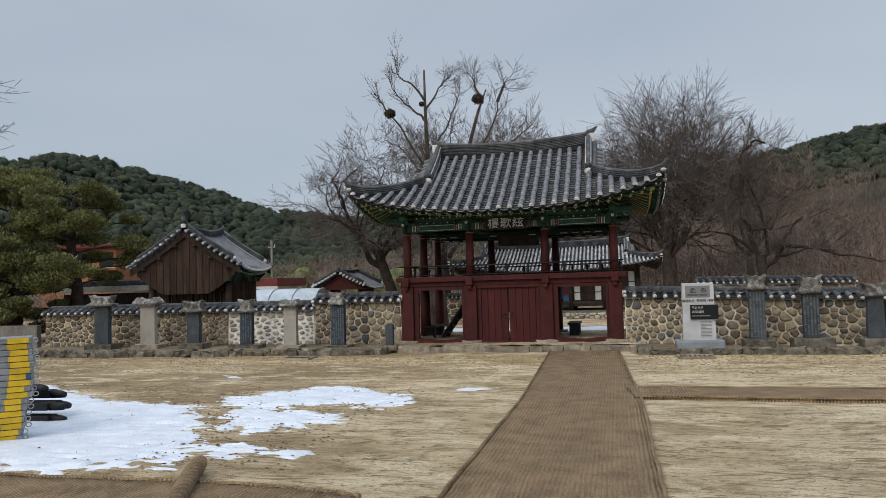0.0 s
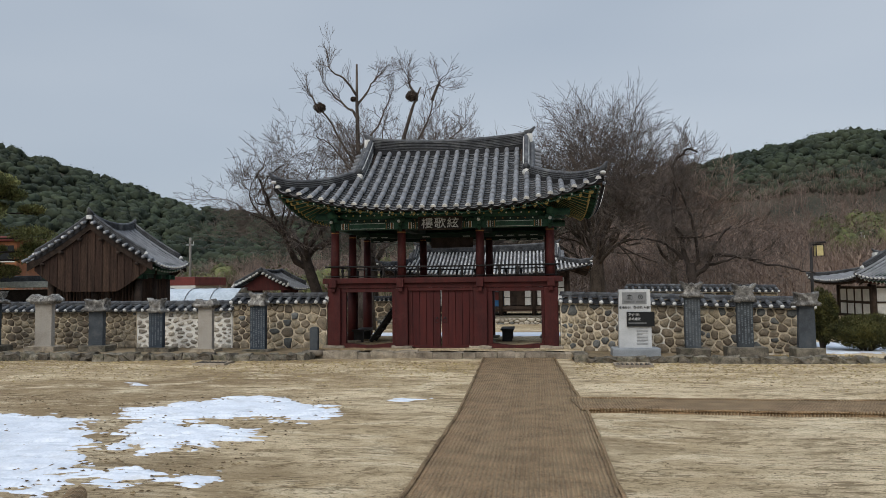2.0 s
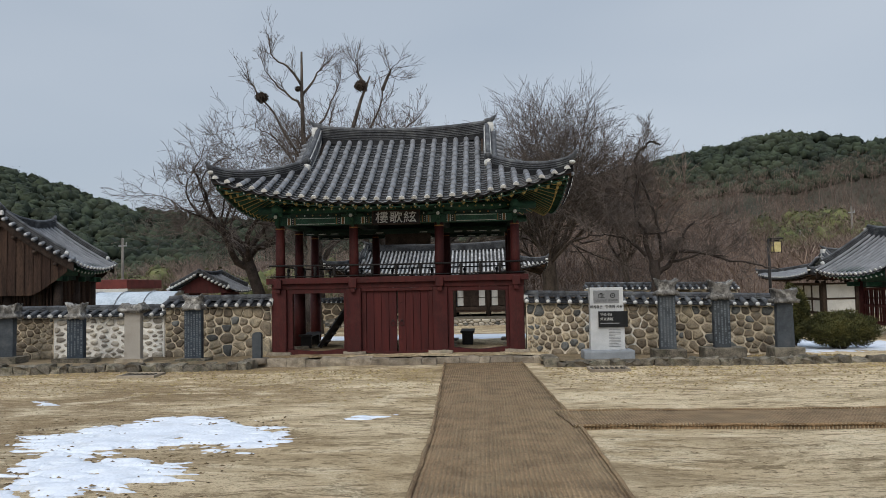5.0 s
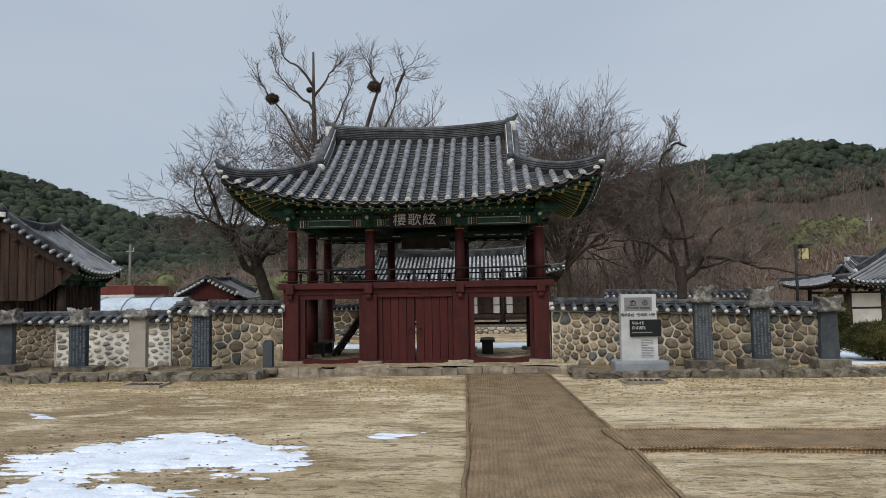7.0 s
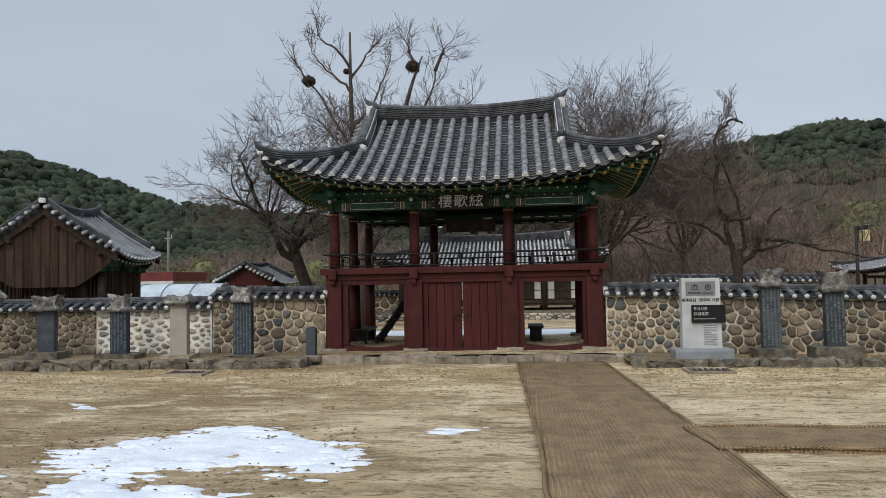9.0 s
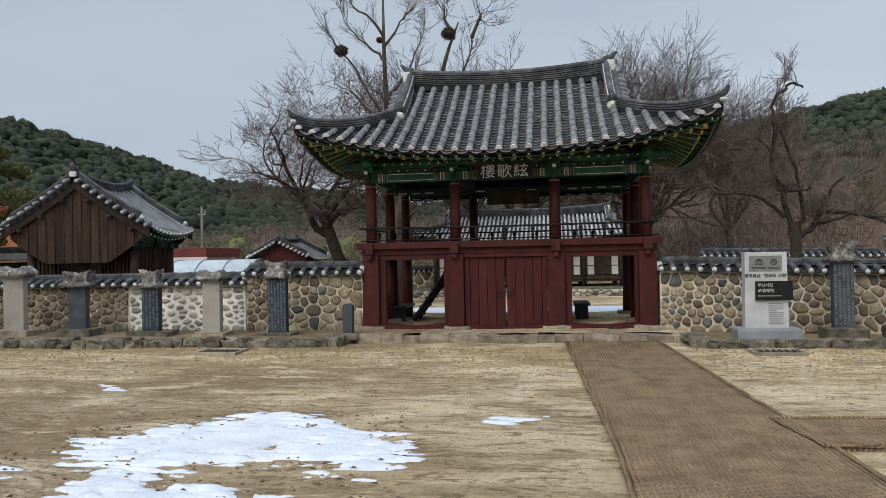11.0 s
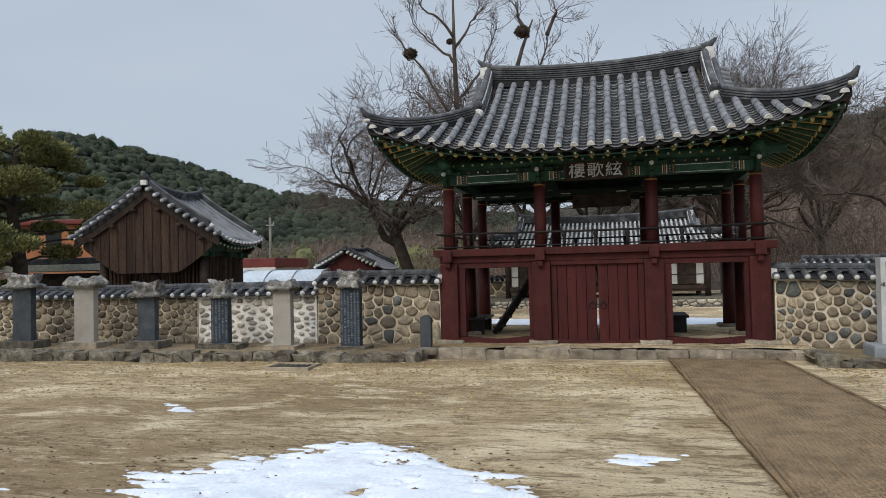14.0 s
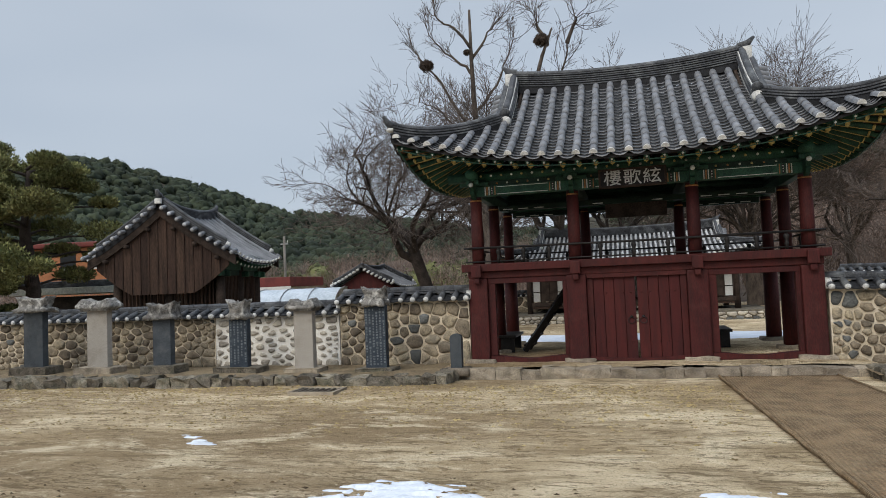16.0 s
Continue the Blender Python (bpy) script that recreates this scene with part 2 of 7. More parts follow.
M["yellow_paint"] = material("yellow_spray_paint", (0.62, 0.40, 0.02), (0.48, 0.30, 0.02), 7, 60, 0.55, 0.05, 1.0, per_object=0.15)
M["blue_paint"] = material("blue_tape", (0.03, 0.12, 0.26), (0.02, 0.08, 0.18), 7, 60, 0.55, 0.05, 1.0)
M["teal"] = material("teal_awning", (0.02, 0.16, 0.15), (0.012, 0.10, 0.10), 2, 30, 0.5, 0.05, 1.0)
M["roof_red"] = material("dark_red_sheet_roof", (0.15, 0.035, 0.03), (0.09, 0.022, 0.02), 2, 30, 0.6, 0.05, 1.0)
M["orange"] = material("orange_wall", (0.33, 0.14, 0.065), (0.23, 0.095, 0.045), 2, 30, 0.8, 0.05, 1.0)
M["blue_cloth"] = material("blue_painted_panel", (0.05, 0.17, 0.36), (0.03, 0.10, 0.24), 3, 30, 0.8, 0.05, 1.0)
M["drain"] = material("rusty_drain_grate", (0.12, 0.105, 0.085), (0.06, 0.05, 0.042), 6, 40, 0.85, 0.3, 1.0)
M["terrace_soil"] = material("dark_terrace_soil", (0.27, 0.205, 0.125), (0.095, 0.070, 0.043), 2.0, 25, 0.95, 0.5, 1.4, dirt=(0.08, 0.075, 0.04), dirt_amount=0.5, dirt_scale=1.3)
M["straw"] = material("dead_grass_straw", (0.36, 0.275, 0.13), (0.18, 0.13, 0.06), 3, 30, 0.95, 0.0, 1.0, per_island=0.4)
M["clod"] = material("dark_soil_clod", (0.17, 0.12, 0.066), (0.085, 0.06, 0.034), 5, 40, 0.95, 0.0, 1.0, per_island=0.5)
M["tile_pale"] = material("weathered_pale_tile", (0.50, 0.505, 0.51), (0.24, 0.245, 0.255), 3.5, 40, 0.7, 0.25, 1.4, per_island=0.3)
M["lampglass"] = material("yellowed_lamp_glass", (0.60, 0.52, 0.26), (0.45, 0.38, 0.18), 5, 40, 0.4, 0.0, 1.0)


def ground_material():
    """Trodden sandy soil with darker damp streaks and dead grass."""
    m = bpy.data.materials.new("sandy_soil")
    m.use_nodes = True
    n, l = m.node_tree.nodes, m.node_tree.links
    p = n["Principled BSDF"]
    geo = n.new("ShaderNodeNewGeometry")

    def noise_at(scale, detail, stretch, rough=0.6, distort=0.0):
        t = n.new("ShaderNodeTexNoise")
        t.inputs["Scale"].default_value, t.inputs["Detail"].default_value = scale, detail
        t.inputs["Roughness"].default_value, t.inputs["Distortion"].default_value = rough, distort
        t.texture_mapping.scale = stretch
        l.new(geo.outputs["Position"], t.inputs["Vector"])
        return t.outputs["Fac"]

    def ramp(src, a, b, ca, cb):
        r = n.new("ShaderNodeValToRGB")
        r.color_ramp.elements[0].position, r.color_ramp.elements[0].color = a, ca
        r.color_ramp.elements[1].position, r.color_ramp.elements[1].color = b, cb
        l.new(src, r.inputs["Fac"])
        return r.outputs["Color"]

    def mix(fac, c1, c2):
        x = n.new("ShaderNodeMixRGB")
        l.new(fac, x.inputs["Fac"])
        if isinstance(c1, tuple):
            x.inputs["Color1"].default_value = c1
        else:
            l.new(c1, x.inputs["Color1"])
        x.inputs["Color2"].default_value = c2
        return x.outputs["Color"]

    broad = noise_at(0.32, 5, (1, 1, 1), 0.6)
    streak = noise_at(0.9, 10, (0.6, 1.4, 1), 0.74, 0.7)
    ruts = noise_at(3.2, 10, (0.5, 1.9, 1), 0.78, 1.0)
    grain = noise_at(42, 6, (1, 1, 1), 0.7)
    clods = noise_at(9.0, 9, (0.75, 1.5, 1), 0.78)
    tracks = noise_at(1.5, 5, (0.55, 1.7, 1), 0.62, 1.6)
    where = noise_at(0.55, 3, (1, 1, 1), 0.5)
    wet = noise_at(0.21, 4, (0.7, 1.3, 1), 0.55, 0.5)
    c = ramp(broad, 0.36, 0.64, (0.46, 0.348, 0.208, 1), (0.72, 0.59, 0.40, 1))
    c = mix(ramp(wet, 0.52, 0.66, (0, 0, 0, 1), (0.55, 0.55, 0.55, 1)), c, (0.27, 0.19, 0.10, 1))
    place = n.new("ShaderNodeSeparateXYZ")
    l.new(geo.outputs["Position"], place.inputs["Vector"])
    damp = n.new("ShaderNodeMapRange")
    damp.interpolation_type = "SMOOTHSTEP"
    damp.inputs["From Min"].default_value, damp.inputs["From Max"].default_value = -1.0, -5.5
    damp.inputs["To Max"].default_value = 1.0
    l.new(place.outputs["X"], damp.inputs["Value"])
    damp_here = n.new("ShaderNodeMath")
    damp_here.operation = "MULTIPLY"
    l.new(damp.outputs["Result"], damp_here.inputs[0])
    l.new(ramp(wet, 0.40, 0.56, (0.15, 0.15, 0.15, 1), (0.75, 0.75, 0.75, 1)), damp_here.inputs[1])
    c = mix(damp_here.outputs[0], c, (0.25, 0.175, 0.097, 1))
    c = mix(ramp(streak, 0.51, 0.58, (0, 0, 0, 1), (0.62, 0.62, 0.62, 1)), c, (0.25, 0.18, 0.10, 1))
    c = mix(ramp(streak, 0.40, 0.475, (0.75, 0.75, 0.75, 1), (0, 0, 0, 1)), c, (0.76, 0.645, 0.455, 1))
    c = mix(ramp(ruts, 0.54, 0.57, (0, 0, 0, 1), (0.75, 0.75, 0.75, 1)), c, (0.17, 0.12, 0.065, 1))
    line = n.new("ShaderNodeValToRGB")
    stops = line.color_ramp.elements
    stops[0].position, stops[0].color = 0.478, (0, 0, 0, 1)
    stops[1].position, stops[1].color = 0.522, (0, 0, 0, 1)
    peak = stops.new(0.5)
    peak.color = (1, 1, 1, 1)
    l.new(tracks, line.inputs["Fac"])
    marks = n.new("ShaderNodeMath")
    marks.operation = "MULTIPLY"
    l.new(line.outputs["Color"], marks.inputs[0])
    l.new(ramp(where, 0.44, 0.60, (0, 0, 0, 1), (0.85, 0.85, 0.85, 1)), marks.inputs[1])
    c = mix(marks.outputs[0], c, (0.15, 0.105, 0.058, 1))
    c = mix(ramp(clods, 0.575, 0.60, (0, 0, 0, 1), (0.8, 0.8, 0.8, 1)), c, (0.13, 0.094, 0.052, 1))
    c = mix(ramp(clods, 0.37, 0.42, (0.5, 0.5, 0.5, 1), (0, 0, 0, 1)), c, (0.74, 0.635, 0.45, 1))
    c = mix(ramp(grain, 0.53, 0.62, (0, 0, 0, 1), (0.55, 0.55, 0.55, 1)), c, (0.20, 0.148, 0.085, 1))
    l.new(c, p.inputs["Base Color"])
    p.inputs["Roughness"].default_value = 0.95
    p.inputs["Specular IOR Level"].default_value = 0.15
    s = n.new("ShaderNodeMath")
    s.operation = "ADD"
    l.new(clods, s.inputs[0])
    g = n.new("ShaderNodeMath")
    g.operation = "MULTIPLY"
    g.inputs[1].default_value = 0.3
    l.new(grain, g.inputs[0])
    l.new(g.outputs[0], s.inputs[1])
    b = n.new("ShaderNodeBump")
    b.inputs["Strength"].default_value, b.inputs["Distance"].default_value = 0.9, 0.06
    l.new(s.outputs[0], b.inputs["Height"])
    l.new(b.outputs["Normal"], p.inputs["Normal"])
    return m


def mat_material():
    """Woven coir matting: coarse cords in two directions."""
    m = material("coir_matting", (0.295, 0.196, 0.110), (0.125, 0.079, 0.042), 3.0, 45, 0.97, 0.0, 1.0, dirt=(0.31, 0.235, 0.14), dirt_amount=0.4, dirt_scale=1.6)
    n, l = m.node_tree.nodes, m.node_tree.links
    p = n["Principled BSDF"]
    geo = n.new("ShaderNodeNewGeometry")
    waves = []
    for axis, scale in (("X", 14.0), ("Y", 22.0)):
        w = n.new("ShaderNodeTexWave")
        w.wave_type, w.bands_direction = "BANDS", axis
        w.inputs["Scale"].default_value, w.inputs["Distortion"].default_value, w.inputs["Detail"].default_value = scale / 2, 2.4, 3.0
        l.new(geo.outputs["Position"], w.inputs["Vector"])
        waves.append(w.outputs["Fac"])
    mul = n.new("ShaderNodeMath")
    mul.operation = "MULTIPLY"
    l.new(waves[0], mul.inputs[0])
    l.new(waves[1], mul.inputs[1])
    old = p.inputs["Base Color"].links[0].from_socket
    mx = n.new("ShaderNodeMixRGB")
    mx.inputs["Color2"].default_value = (0.50, 0.385, 0.245, 1)
    sc = n.new("ShaderNodeMath")
    sc.operation = "MULTIPLY"
    sc.inputs[1].default_value = 0.75
    l.new(mul.outputs[0], sc.inputs[0])
    l.new(sc.outputs[0], mx.inputs["Fac"])
    l.new(old, mx.inputs["Color1"])
    l.new(mx.outputs["Color"], p.inputs["Base Color"])
    b = n.new("ShaderNodeBump")
    b.inputs["Strength"].default_value, b.inputs["Distance"].default_value = 1.0, 0.03
    l.new(mul.outputs[0], b.inputs["Height"])
    l.new(b.outputs["Normal"], p.inputs["Normal"])
    return m


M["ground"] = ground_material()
M["mat"] = mat_material()


# ---- building helpers ----
def link_mesh(name, verts, faces, mat, parent=None, smooth=False):
    me = bpy.data.meshes.new(name)
    me.from_pydata([tuple(v) for v in verts], [], faces)
    me.update()
    if smooth:
        me.polygons.foreach_set("use_smooth", [True] * len(me.polygons))
    me.materials.append(M[mat])
    ob = new(name, me)
    ob.parent = parent
    return ob


def part(name, bm, mat, parent, label="", smooth=False):
    me = bpy.data.meshes.new(name)
    bm.to_mesh(me)
    bm.free()
    if smooth:
        me.polygons.foreach_set("use_smooth", [True] * len(me.polygons))
    me.materials.append(M[mat])
    ob = new(name, me)
    ob.parent = parent
    return tagged(ob, label)


def again(ob, m, parent=None):
    """One more piece on the same mesh."""
    o = new(ob.name.split(".")[0], ob.data)
    o.parent = parent or ob.parent
    o.matrix_basis = m
    return o


def thing(name, label, category, at=(0, 0, 0), rz=0.0, group="", kind=""):
    e = new(name)
    e.empty_display_size = 0.2
    e.matrix_basis = pose(*at, 0, 0, rz)
    return tagged(e, label, category, group, kind)


def box_into(bm, x0, x1, y0, y1, z0, z1, bevel=0.0, m=None):
    r = bmesh.ops.create_cube(bm, size=1.0)
    v = r["verts"]
    bmesh.ops.transform(bm, matrix=Matrix.Translation(((x0 + x1) / 2, (y0 + y1) / 2, (z0 + z1) / 2)) @ Matrix.Diagonal((x1 - x0, y1 - y0, z1 - z0, 1)), verts=v)
    if bevel:
        e = list({e for q in v for e in q.link_edges})
        r = bmesh.ops.bevel(bm, geom=e, offset=bevel, segments=2, affect="EDGES", profile=0.6)
        v = list({q for q in r["verts"]})
    if m is not None:
        bmesh.ops.transform(bm, matrix=m, verts=v)
    return v


def box(name, x0, x1, y0, y1, z0, z1, mat, parent, bevel=0.008, label="", m=None):
    bm = bmesh.new()
    box_into(bm, x0, x1, y0, y1, z0, z1, bevel, m)
    return part(name, bm, mat, parent, label)


def tube(name, points, radii, mat, parent, sides=10, label="", smooth=True):
    v, f = tube_data(points, radii, sides)
    return tagged(link_mesh(name, v, f, mat, parent, smooth), label)


def tube_data(points, radii, sides=8, v=None, f=None, caps=True):
    v = [] if v is None else v
    f = [] if f is None else f
    pts = [Vector(p) for p in points]
    ref = None
    first = len(v)
    for i, p in enumerate(pts):
        d = (pts[min(i + 1, len(pts) - 1)] - pts[max(i - 1, 0)]).normalized()
        if ref is None:
            ref = d.cross(Vector((0.31, 0.12, 0.94)))
            if ref.length < 0.1:
                ref = d.cross(Vector((1, 0, 0)))
        a = (ref - d * ref.dot(d)).normalized()
        ref = a
        b = d.cross(a)
        for k in range(sides):
            t = 2 * math.pi * k / sides
            v.append(p + radii[i] * (math.cos(t) * a + math.sin(t) * b))
        if i:
            o = first + (i - 1) * sides
            for k in range(sides):
                k2 = (k + 1) % sides
                f.append((o + k, o + k2, o + sides + k2, o + sides + k))
    if caps:
        f.append(tuple(range(first + sides - 1, first - 1, -1)))
        o = first + (len(pts) - 1) * sides
        f.append(tuple(range(o, o + sides)))
    return v, f


def slope(x, y):
    """Height of the yard's soil: it falls gently towards the gate."""
    return 0.1 - 0.2 * min(max(y, -10.0), 18.3) / 18.0 - 0.008 * min(max(y - 18.3, 0.0), 15.0)


def soil(x, y):
    """The yard's soil with its dips, ruts and trodden ridges."""
    flat = 0.4 if -0.5 < x < 1.9 or (x > 1.3 and 10.5 < y < 12.6) else 1.0
    big = 0.030 * noise.fractal(Vector((x * 0.45, y * 0.7, 0)), 1.0, 2.0, 4) * flat
    rut = noise.fractal(Vector((x * 0.9, y * 2.1, 7)), 0.9, 2.0, 3)
    return slope(x, y) + big + (0.020 * (0.25 - abs(rut)) * flat if 4 < y < 18.2 and flat == 1.0 else 0.0)


# ---- ground ----
def build_ground():
    xs = [-900, -400, -200, -120, -80, -50, -35] + [-26 + 0.5 * i for i in range(16)] + [-18 + 0.14 * i for i in range(201)] + [10.5 + 0.5 * i for i in range(20)] + [24, 35, 50, 80, 120, 200, 400, 900]
    ys = [-900, -400, -150, -60, -30, -15] + [-8 + 0.4 * i for i in range(30)] + [4.0 + 0.13 * i for i in range(112)] + [18.7 + 0.4 * i for i in range(7)] + [22.5, 26, 32, 40, 60, 90, 140, 220, 400, 900]
    v, f = [], []
    for y in ys:
        for x in xs:
            z = soil(x, y) if -26 < x < 21 and -8 < y < 21 else slope(x, y)
            v.append((x, y, z))
    w = len(xs)
    for j in range(len(ys) - 1):
        for i in range(w - 1):
            f.append((j * w + i, j * w + i + 1, (j + 1) * w + i + 1, (j + 1) * w + i))
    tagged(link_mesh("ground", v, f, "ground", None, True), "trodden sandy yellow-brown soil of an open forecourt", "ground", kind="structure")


build_ground()


# ---- tiled roof ----
class Roof:
    """A Korean hip-and-gable or plain gable roof, ridge along local x, centred on the origin."""

    def __init__(self, L, D, R, d0, ze, zr, lift, gable=False, c=0.14):
        self.L, self.D, self.R, self.d0, self.ze, self.zr, self.lift, self.gable, self.c = L, D, R, d0, ze, zr, lift, gable, c

    def z(self, x, d, side=False):
        x, d = abs(x), abs(d)
        u = (self.d0 + (self.D - self.d0) * max(0.0, (x - self.R) / (self.L - self.R))) / self.D if side else d / self.D
        base = self.zr - (self.zr - self.ze) * u * (1 + self.c * (1 - u))
        if self.gable:
            return base + self.lift * (x / self.L) ** 2.5
        return base + self.lift * (x / self.L) ** 2.6 * (d / self.D) ** 2.2 + 0.10 * (x / self.L) ** 2

    def top(self, x):
        """Where a front row begins, as distance from the ridge plane."""
        if self.gable or abs(x) <= self.R:
            return 0.0
        return self.d0 + (self.D - self.d0) * (abs(x) - self.R) / (self.L - self.R) + 0.05

    def side_top(self, d):
        return self.R if abs(d) <= self.d0 else self.R + (self.L - self.R) * (abs(d) - self.d0) / (self.D - self.d0) + 0.05


def build_roof(parent, rf, step=0.305, rad=0.075, pieces=False, seg=0.30, ridge_h=0.34, pan_step=0.138, ridge_w=0.13, tile_mat="tile_joined"):
    """Pan tiles, cover tiles, ridges and lime ends. Returns the roof part."""
    v, f = [], []
    L, D, R = rf.L, rf.D, rf.R

    def rows(half):
        k = int(half / step - 0.2)
        return [i * step for i in range(-k, k + 1)]

    runs = []
    for x in rows(L - 0.06):
        for s in (-1, 1):
            runs.append((x, s, False, rf.top(x), D + 0.03))
    if not rf.gable:
        for d in rows(D - 0.06):
            for s in (-1, 1):
                runs.append((d, s, True, rf.side_top(d), L + 0.03))

    def place(c, a, s, side):
        return Vector((s * a, c, rf.z(a, c, True))) if side else Vector((c, s * a, rf.z(c, a)))

    half = bmesh.new()
    n_arc = 7
    for end in (0, 1):
        r = rad * (0.94 if end == 0 else 1.0)
        for k in range(n_arc):
            t = math.pi * k / (n_arc - 1)
            half.verts.new((r * math.cos(t), seg * 1.04 * end, r * math.sin(t) * 1.05 + 0.0))
    half.verts.ensure_lookup_table()
    half.verts.index_update()
    for k in range(n_arc - 1):
        half.faces.new([half.verts[i] for i in (k, k + 1, n_arc + k + 1, n_arc + k)])
    half.faces.new([half.verts[n_arc + k] for k in range(n_arc)])
    half.faces.new([half.verts[k] for k in range(n_arc - 1, -1, -1)])
    roof = None
    cv, cf, lv, lf = [], [], [], []
    todo = []
    base_v = [q.co.copy() for q in half.verts]
    base_f = [tuple(q.index for q in p.verts) for p in half.faces]
    for c, s, side, a0, a1 in runs:
        n = max(1, round((a1 - a0) * 1.15 / seg))
        for k in range(n):
            p, q = place(c, a0 + (a1 - a0) * k / n, s, side), place(c, a0 + (a1 - a0) * (k + 1) / n, s, side)
            y = (q - p).normalized()
            x = Vector((-y.y, y.x, 0)).normalized() * -1.0
            z = x.cross(y)
            wob = 0.006 * math.sin(c * 37 + k * 2.3)
            m = Matrix(((x.x, y.x, z.x, p.x + wob), (x.y, y.y, z.y, p.y), (x.z, y.z, z.z, p.z + 0.028 + 0.004 * math.sin(k * 5.1 + c * 11)), (0, 0, 0, 1))) @ Matrix.Diagonal((1, (q - p).length / seg, 1, 1))
            todo.append((m, s < 0 and not side))
            if k == n - 1:
                o = len(lv)
                e = p + (q - p) * 1.03
                for t in range(9):
                    ang = math.pi * t / 8
                    for back in (0.0, -0.035):
                        lv.append(e + y * (0.012 + back) + x * (rad * 0.98 * math.cos(ang)) + z * (rad * 1.06 * math.sin(ang) + 0.026))
                lf.append(tuple(o + 2 * t for t in range(9)))
                for t in range(8):
                    lf.append((o + 2 * t, o + 2 * t + 2, o + 2 * t + 3, o + 2 * t + 1))
    half.free()
    # pan tiles: stepped concave strips between the rows
    for c, s, side, a0, a1 in runs:
        for mid, lim in ((c + step / 2, D if side else L),):
            if mid > lim - 0.02:
                continue
            b0 = max(a0, (rf.side_top(mid + step / 2) if side else rf.top(min(lim, mid + step / 2)))) if abs(mid) > (rf.d0 if side else R) else a0
            b0 = min(rf.side_top(mid) if side else rf.top(mid), b0)
            n = max(2, round((a1 - b0) / pan_step))
            for k in range(n):
                A, B = b0 + (a1 - b0) * k / n, b0 + (a1 - b0) * (k + 1) / n + 0.004
                o = len(v)
                for a, up in ((A, -0.010), (B, 0.024), (B, 0.002)):
                    for j in range(5):
                        w = (j - 2) / 2
                        p = place(mid + w * step * 0.46, a, s, side)
                        v.append(p + Vector((0, 0, up - 0.055 * (1 - w * w))))
                for r in range(2):
                    for j in range(4):
                        i0 = o + r * 5 + j
                        f.append((i0, i0 + 1, i0 + 6, i0 + 5))
    roof = tagged(link_mesh("roof", v, f, "pan", parent), "grey clay pan tiles in overlapping courses, coloured with channel shade and lit edges")
    # risers get the paler colour that stands for light on tile edges
    roof.data.materials.append(M["pan_lit_edge"])
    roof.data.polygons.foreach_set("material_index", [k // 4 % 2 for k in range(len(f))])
    shared = None
    for m, front in todo:
        if pieces and front:
            if shared is None:
                shared = link_mesh("cover_tile", base_v, base_f, "tile", roof)
                shared.data.polygons.foreach_set("use_smooth", [len(p) == 4 for p in base_f])
                shared.matrix_basis = m
            else:
                again(shared, m)
        else:
            o = len(cv)
            cv.extend(m @ q for q in base_v)
            cf.extend(tuple(o + i for i in p) for p in base_f)
    if cv:
        tagged(link_mesh("cover_tiles", cv, cf, tile_mat, roof), "rows of half-round grey cover tiles", kind="stuff")
    tagged(link_mesh("tile_ends", lv, lf, "lime", roof), "white lime-plugged tile ends along the eave", kind="stuff")
    # ridges: stacked thin courses with a round tile on top
    def ridge(points, h, w, name="ridge", courses=6, core_mat="ridge_core"):
        rv, rfc = [], []
        for kk in range(courses):
            z0, z1 = h * kk / courses, h * (kk + 0.55) / courses
            ww = w * (1.0 if kk % 2 else 0.9)
            o = len(rv)
            for i, p in enumerate(points):
                p = Vector(p)
                d = Vector(points[min(i + 1, len(points) - 1)]) - Vector(points[max(i - 1, 0)])
                side_v = Vector((-d.y, d.x, 0)).normalized()
                for sx, zz in ((-1, z0), (1, z0), (1, z1), (-1, z1)):
                    rv.append(p + side_v * ww * sx + Vector((0, 0, zz)))
                if i:
                    q = o + (i - 1) * 4
                    for a in range(4):
                        b = (a + 1) % 4
                        rfc.append((q + a, q + b, q + 4 + b, q + 4 + a))
            rfc.append((o + 3, o + 2, o + 1, o))
            q = o + (len(points) - 1) * 4
            rfc.append((q, q + 1, q + 2, q + 3))
            link_mesh("ridge_course", rv, rfc, "ridge", roof)
            rv, rfc = [], []
        core = len(rv)
        for i, p in enumerate(points):
            p = Vector(p)
            d = Vector(points[min(i + 1, len(points) - 1)]) - Vector(points[max(i - 1, 0)])
            side_v = Vector((-d.y, d.x, 0)).normalized()
            for sx, zz in ((-1, -0.16), (1, -0.16), (1, h), (-1, h)):
                rv.append(p + side_v * w * 0.75 * sx + Vector((0, 0, zz)))
            if i:
                q = core + (i - 1) * 4
                for a in range(4):
                    b = (a + 1) % 4
                    rfc.append((q + a, q + b, q + 4 + b, q + 4 + a))
        tube("ridge_cap", [Vector(p) + Vector((0, 0, h + 0.01)) for p in points], [w * 0.62] * len(points), "ridge", roof, 8)
        return link_mesh(name, rv, rfc, core_mat, roof)

    N = 22
    if rf.gable:
        line = [(-L + 2 * L * i / N, 0, rf.z(L - 2 * L * i / N, 0) + 0.02) for i in range(N + 1)]
        ridge(line, ridge_h, ridge_w)
        for sx in (-1, 1):
            for sy in (-1, 1):
                pts = [(sx * (L - 0.10), sy * (0.1 + (D - 0.35) * i / 10), rf.z(L - 0.1, 0.1 + (D - 0.35) * i / 10) + 0.06) for i in range(11)]
                ridge(pts, 0.17, 0.085, "gable_ridge", 3)
                e = Vector(pts[-1])
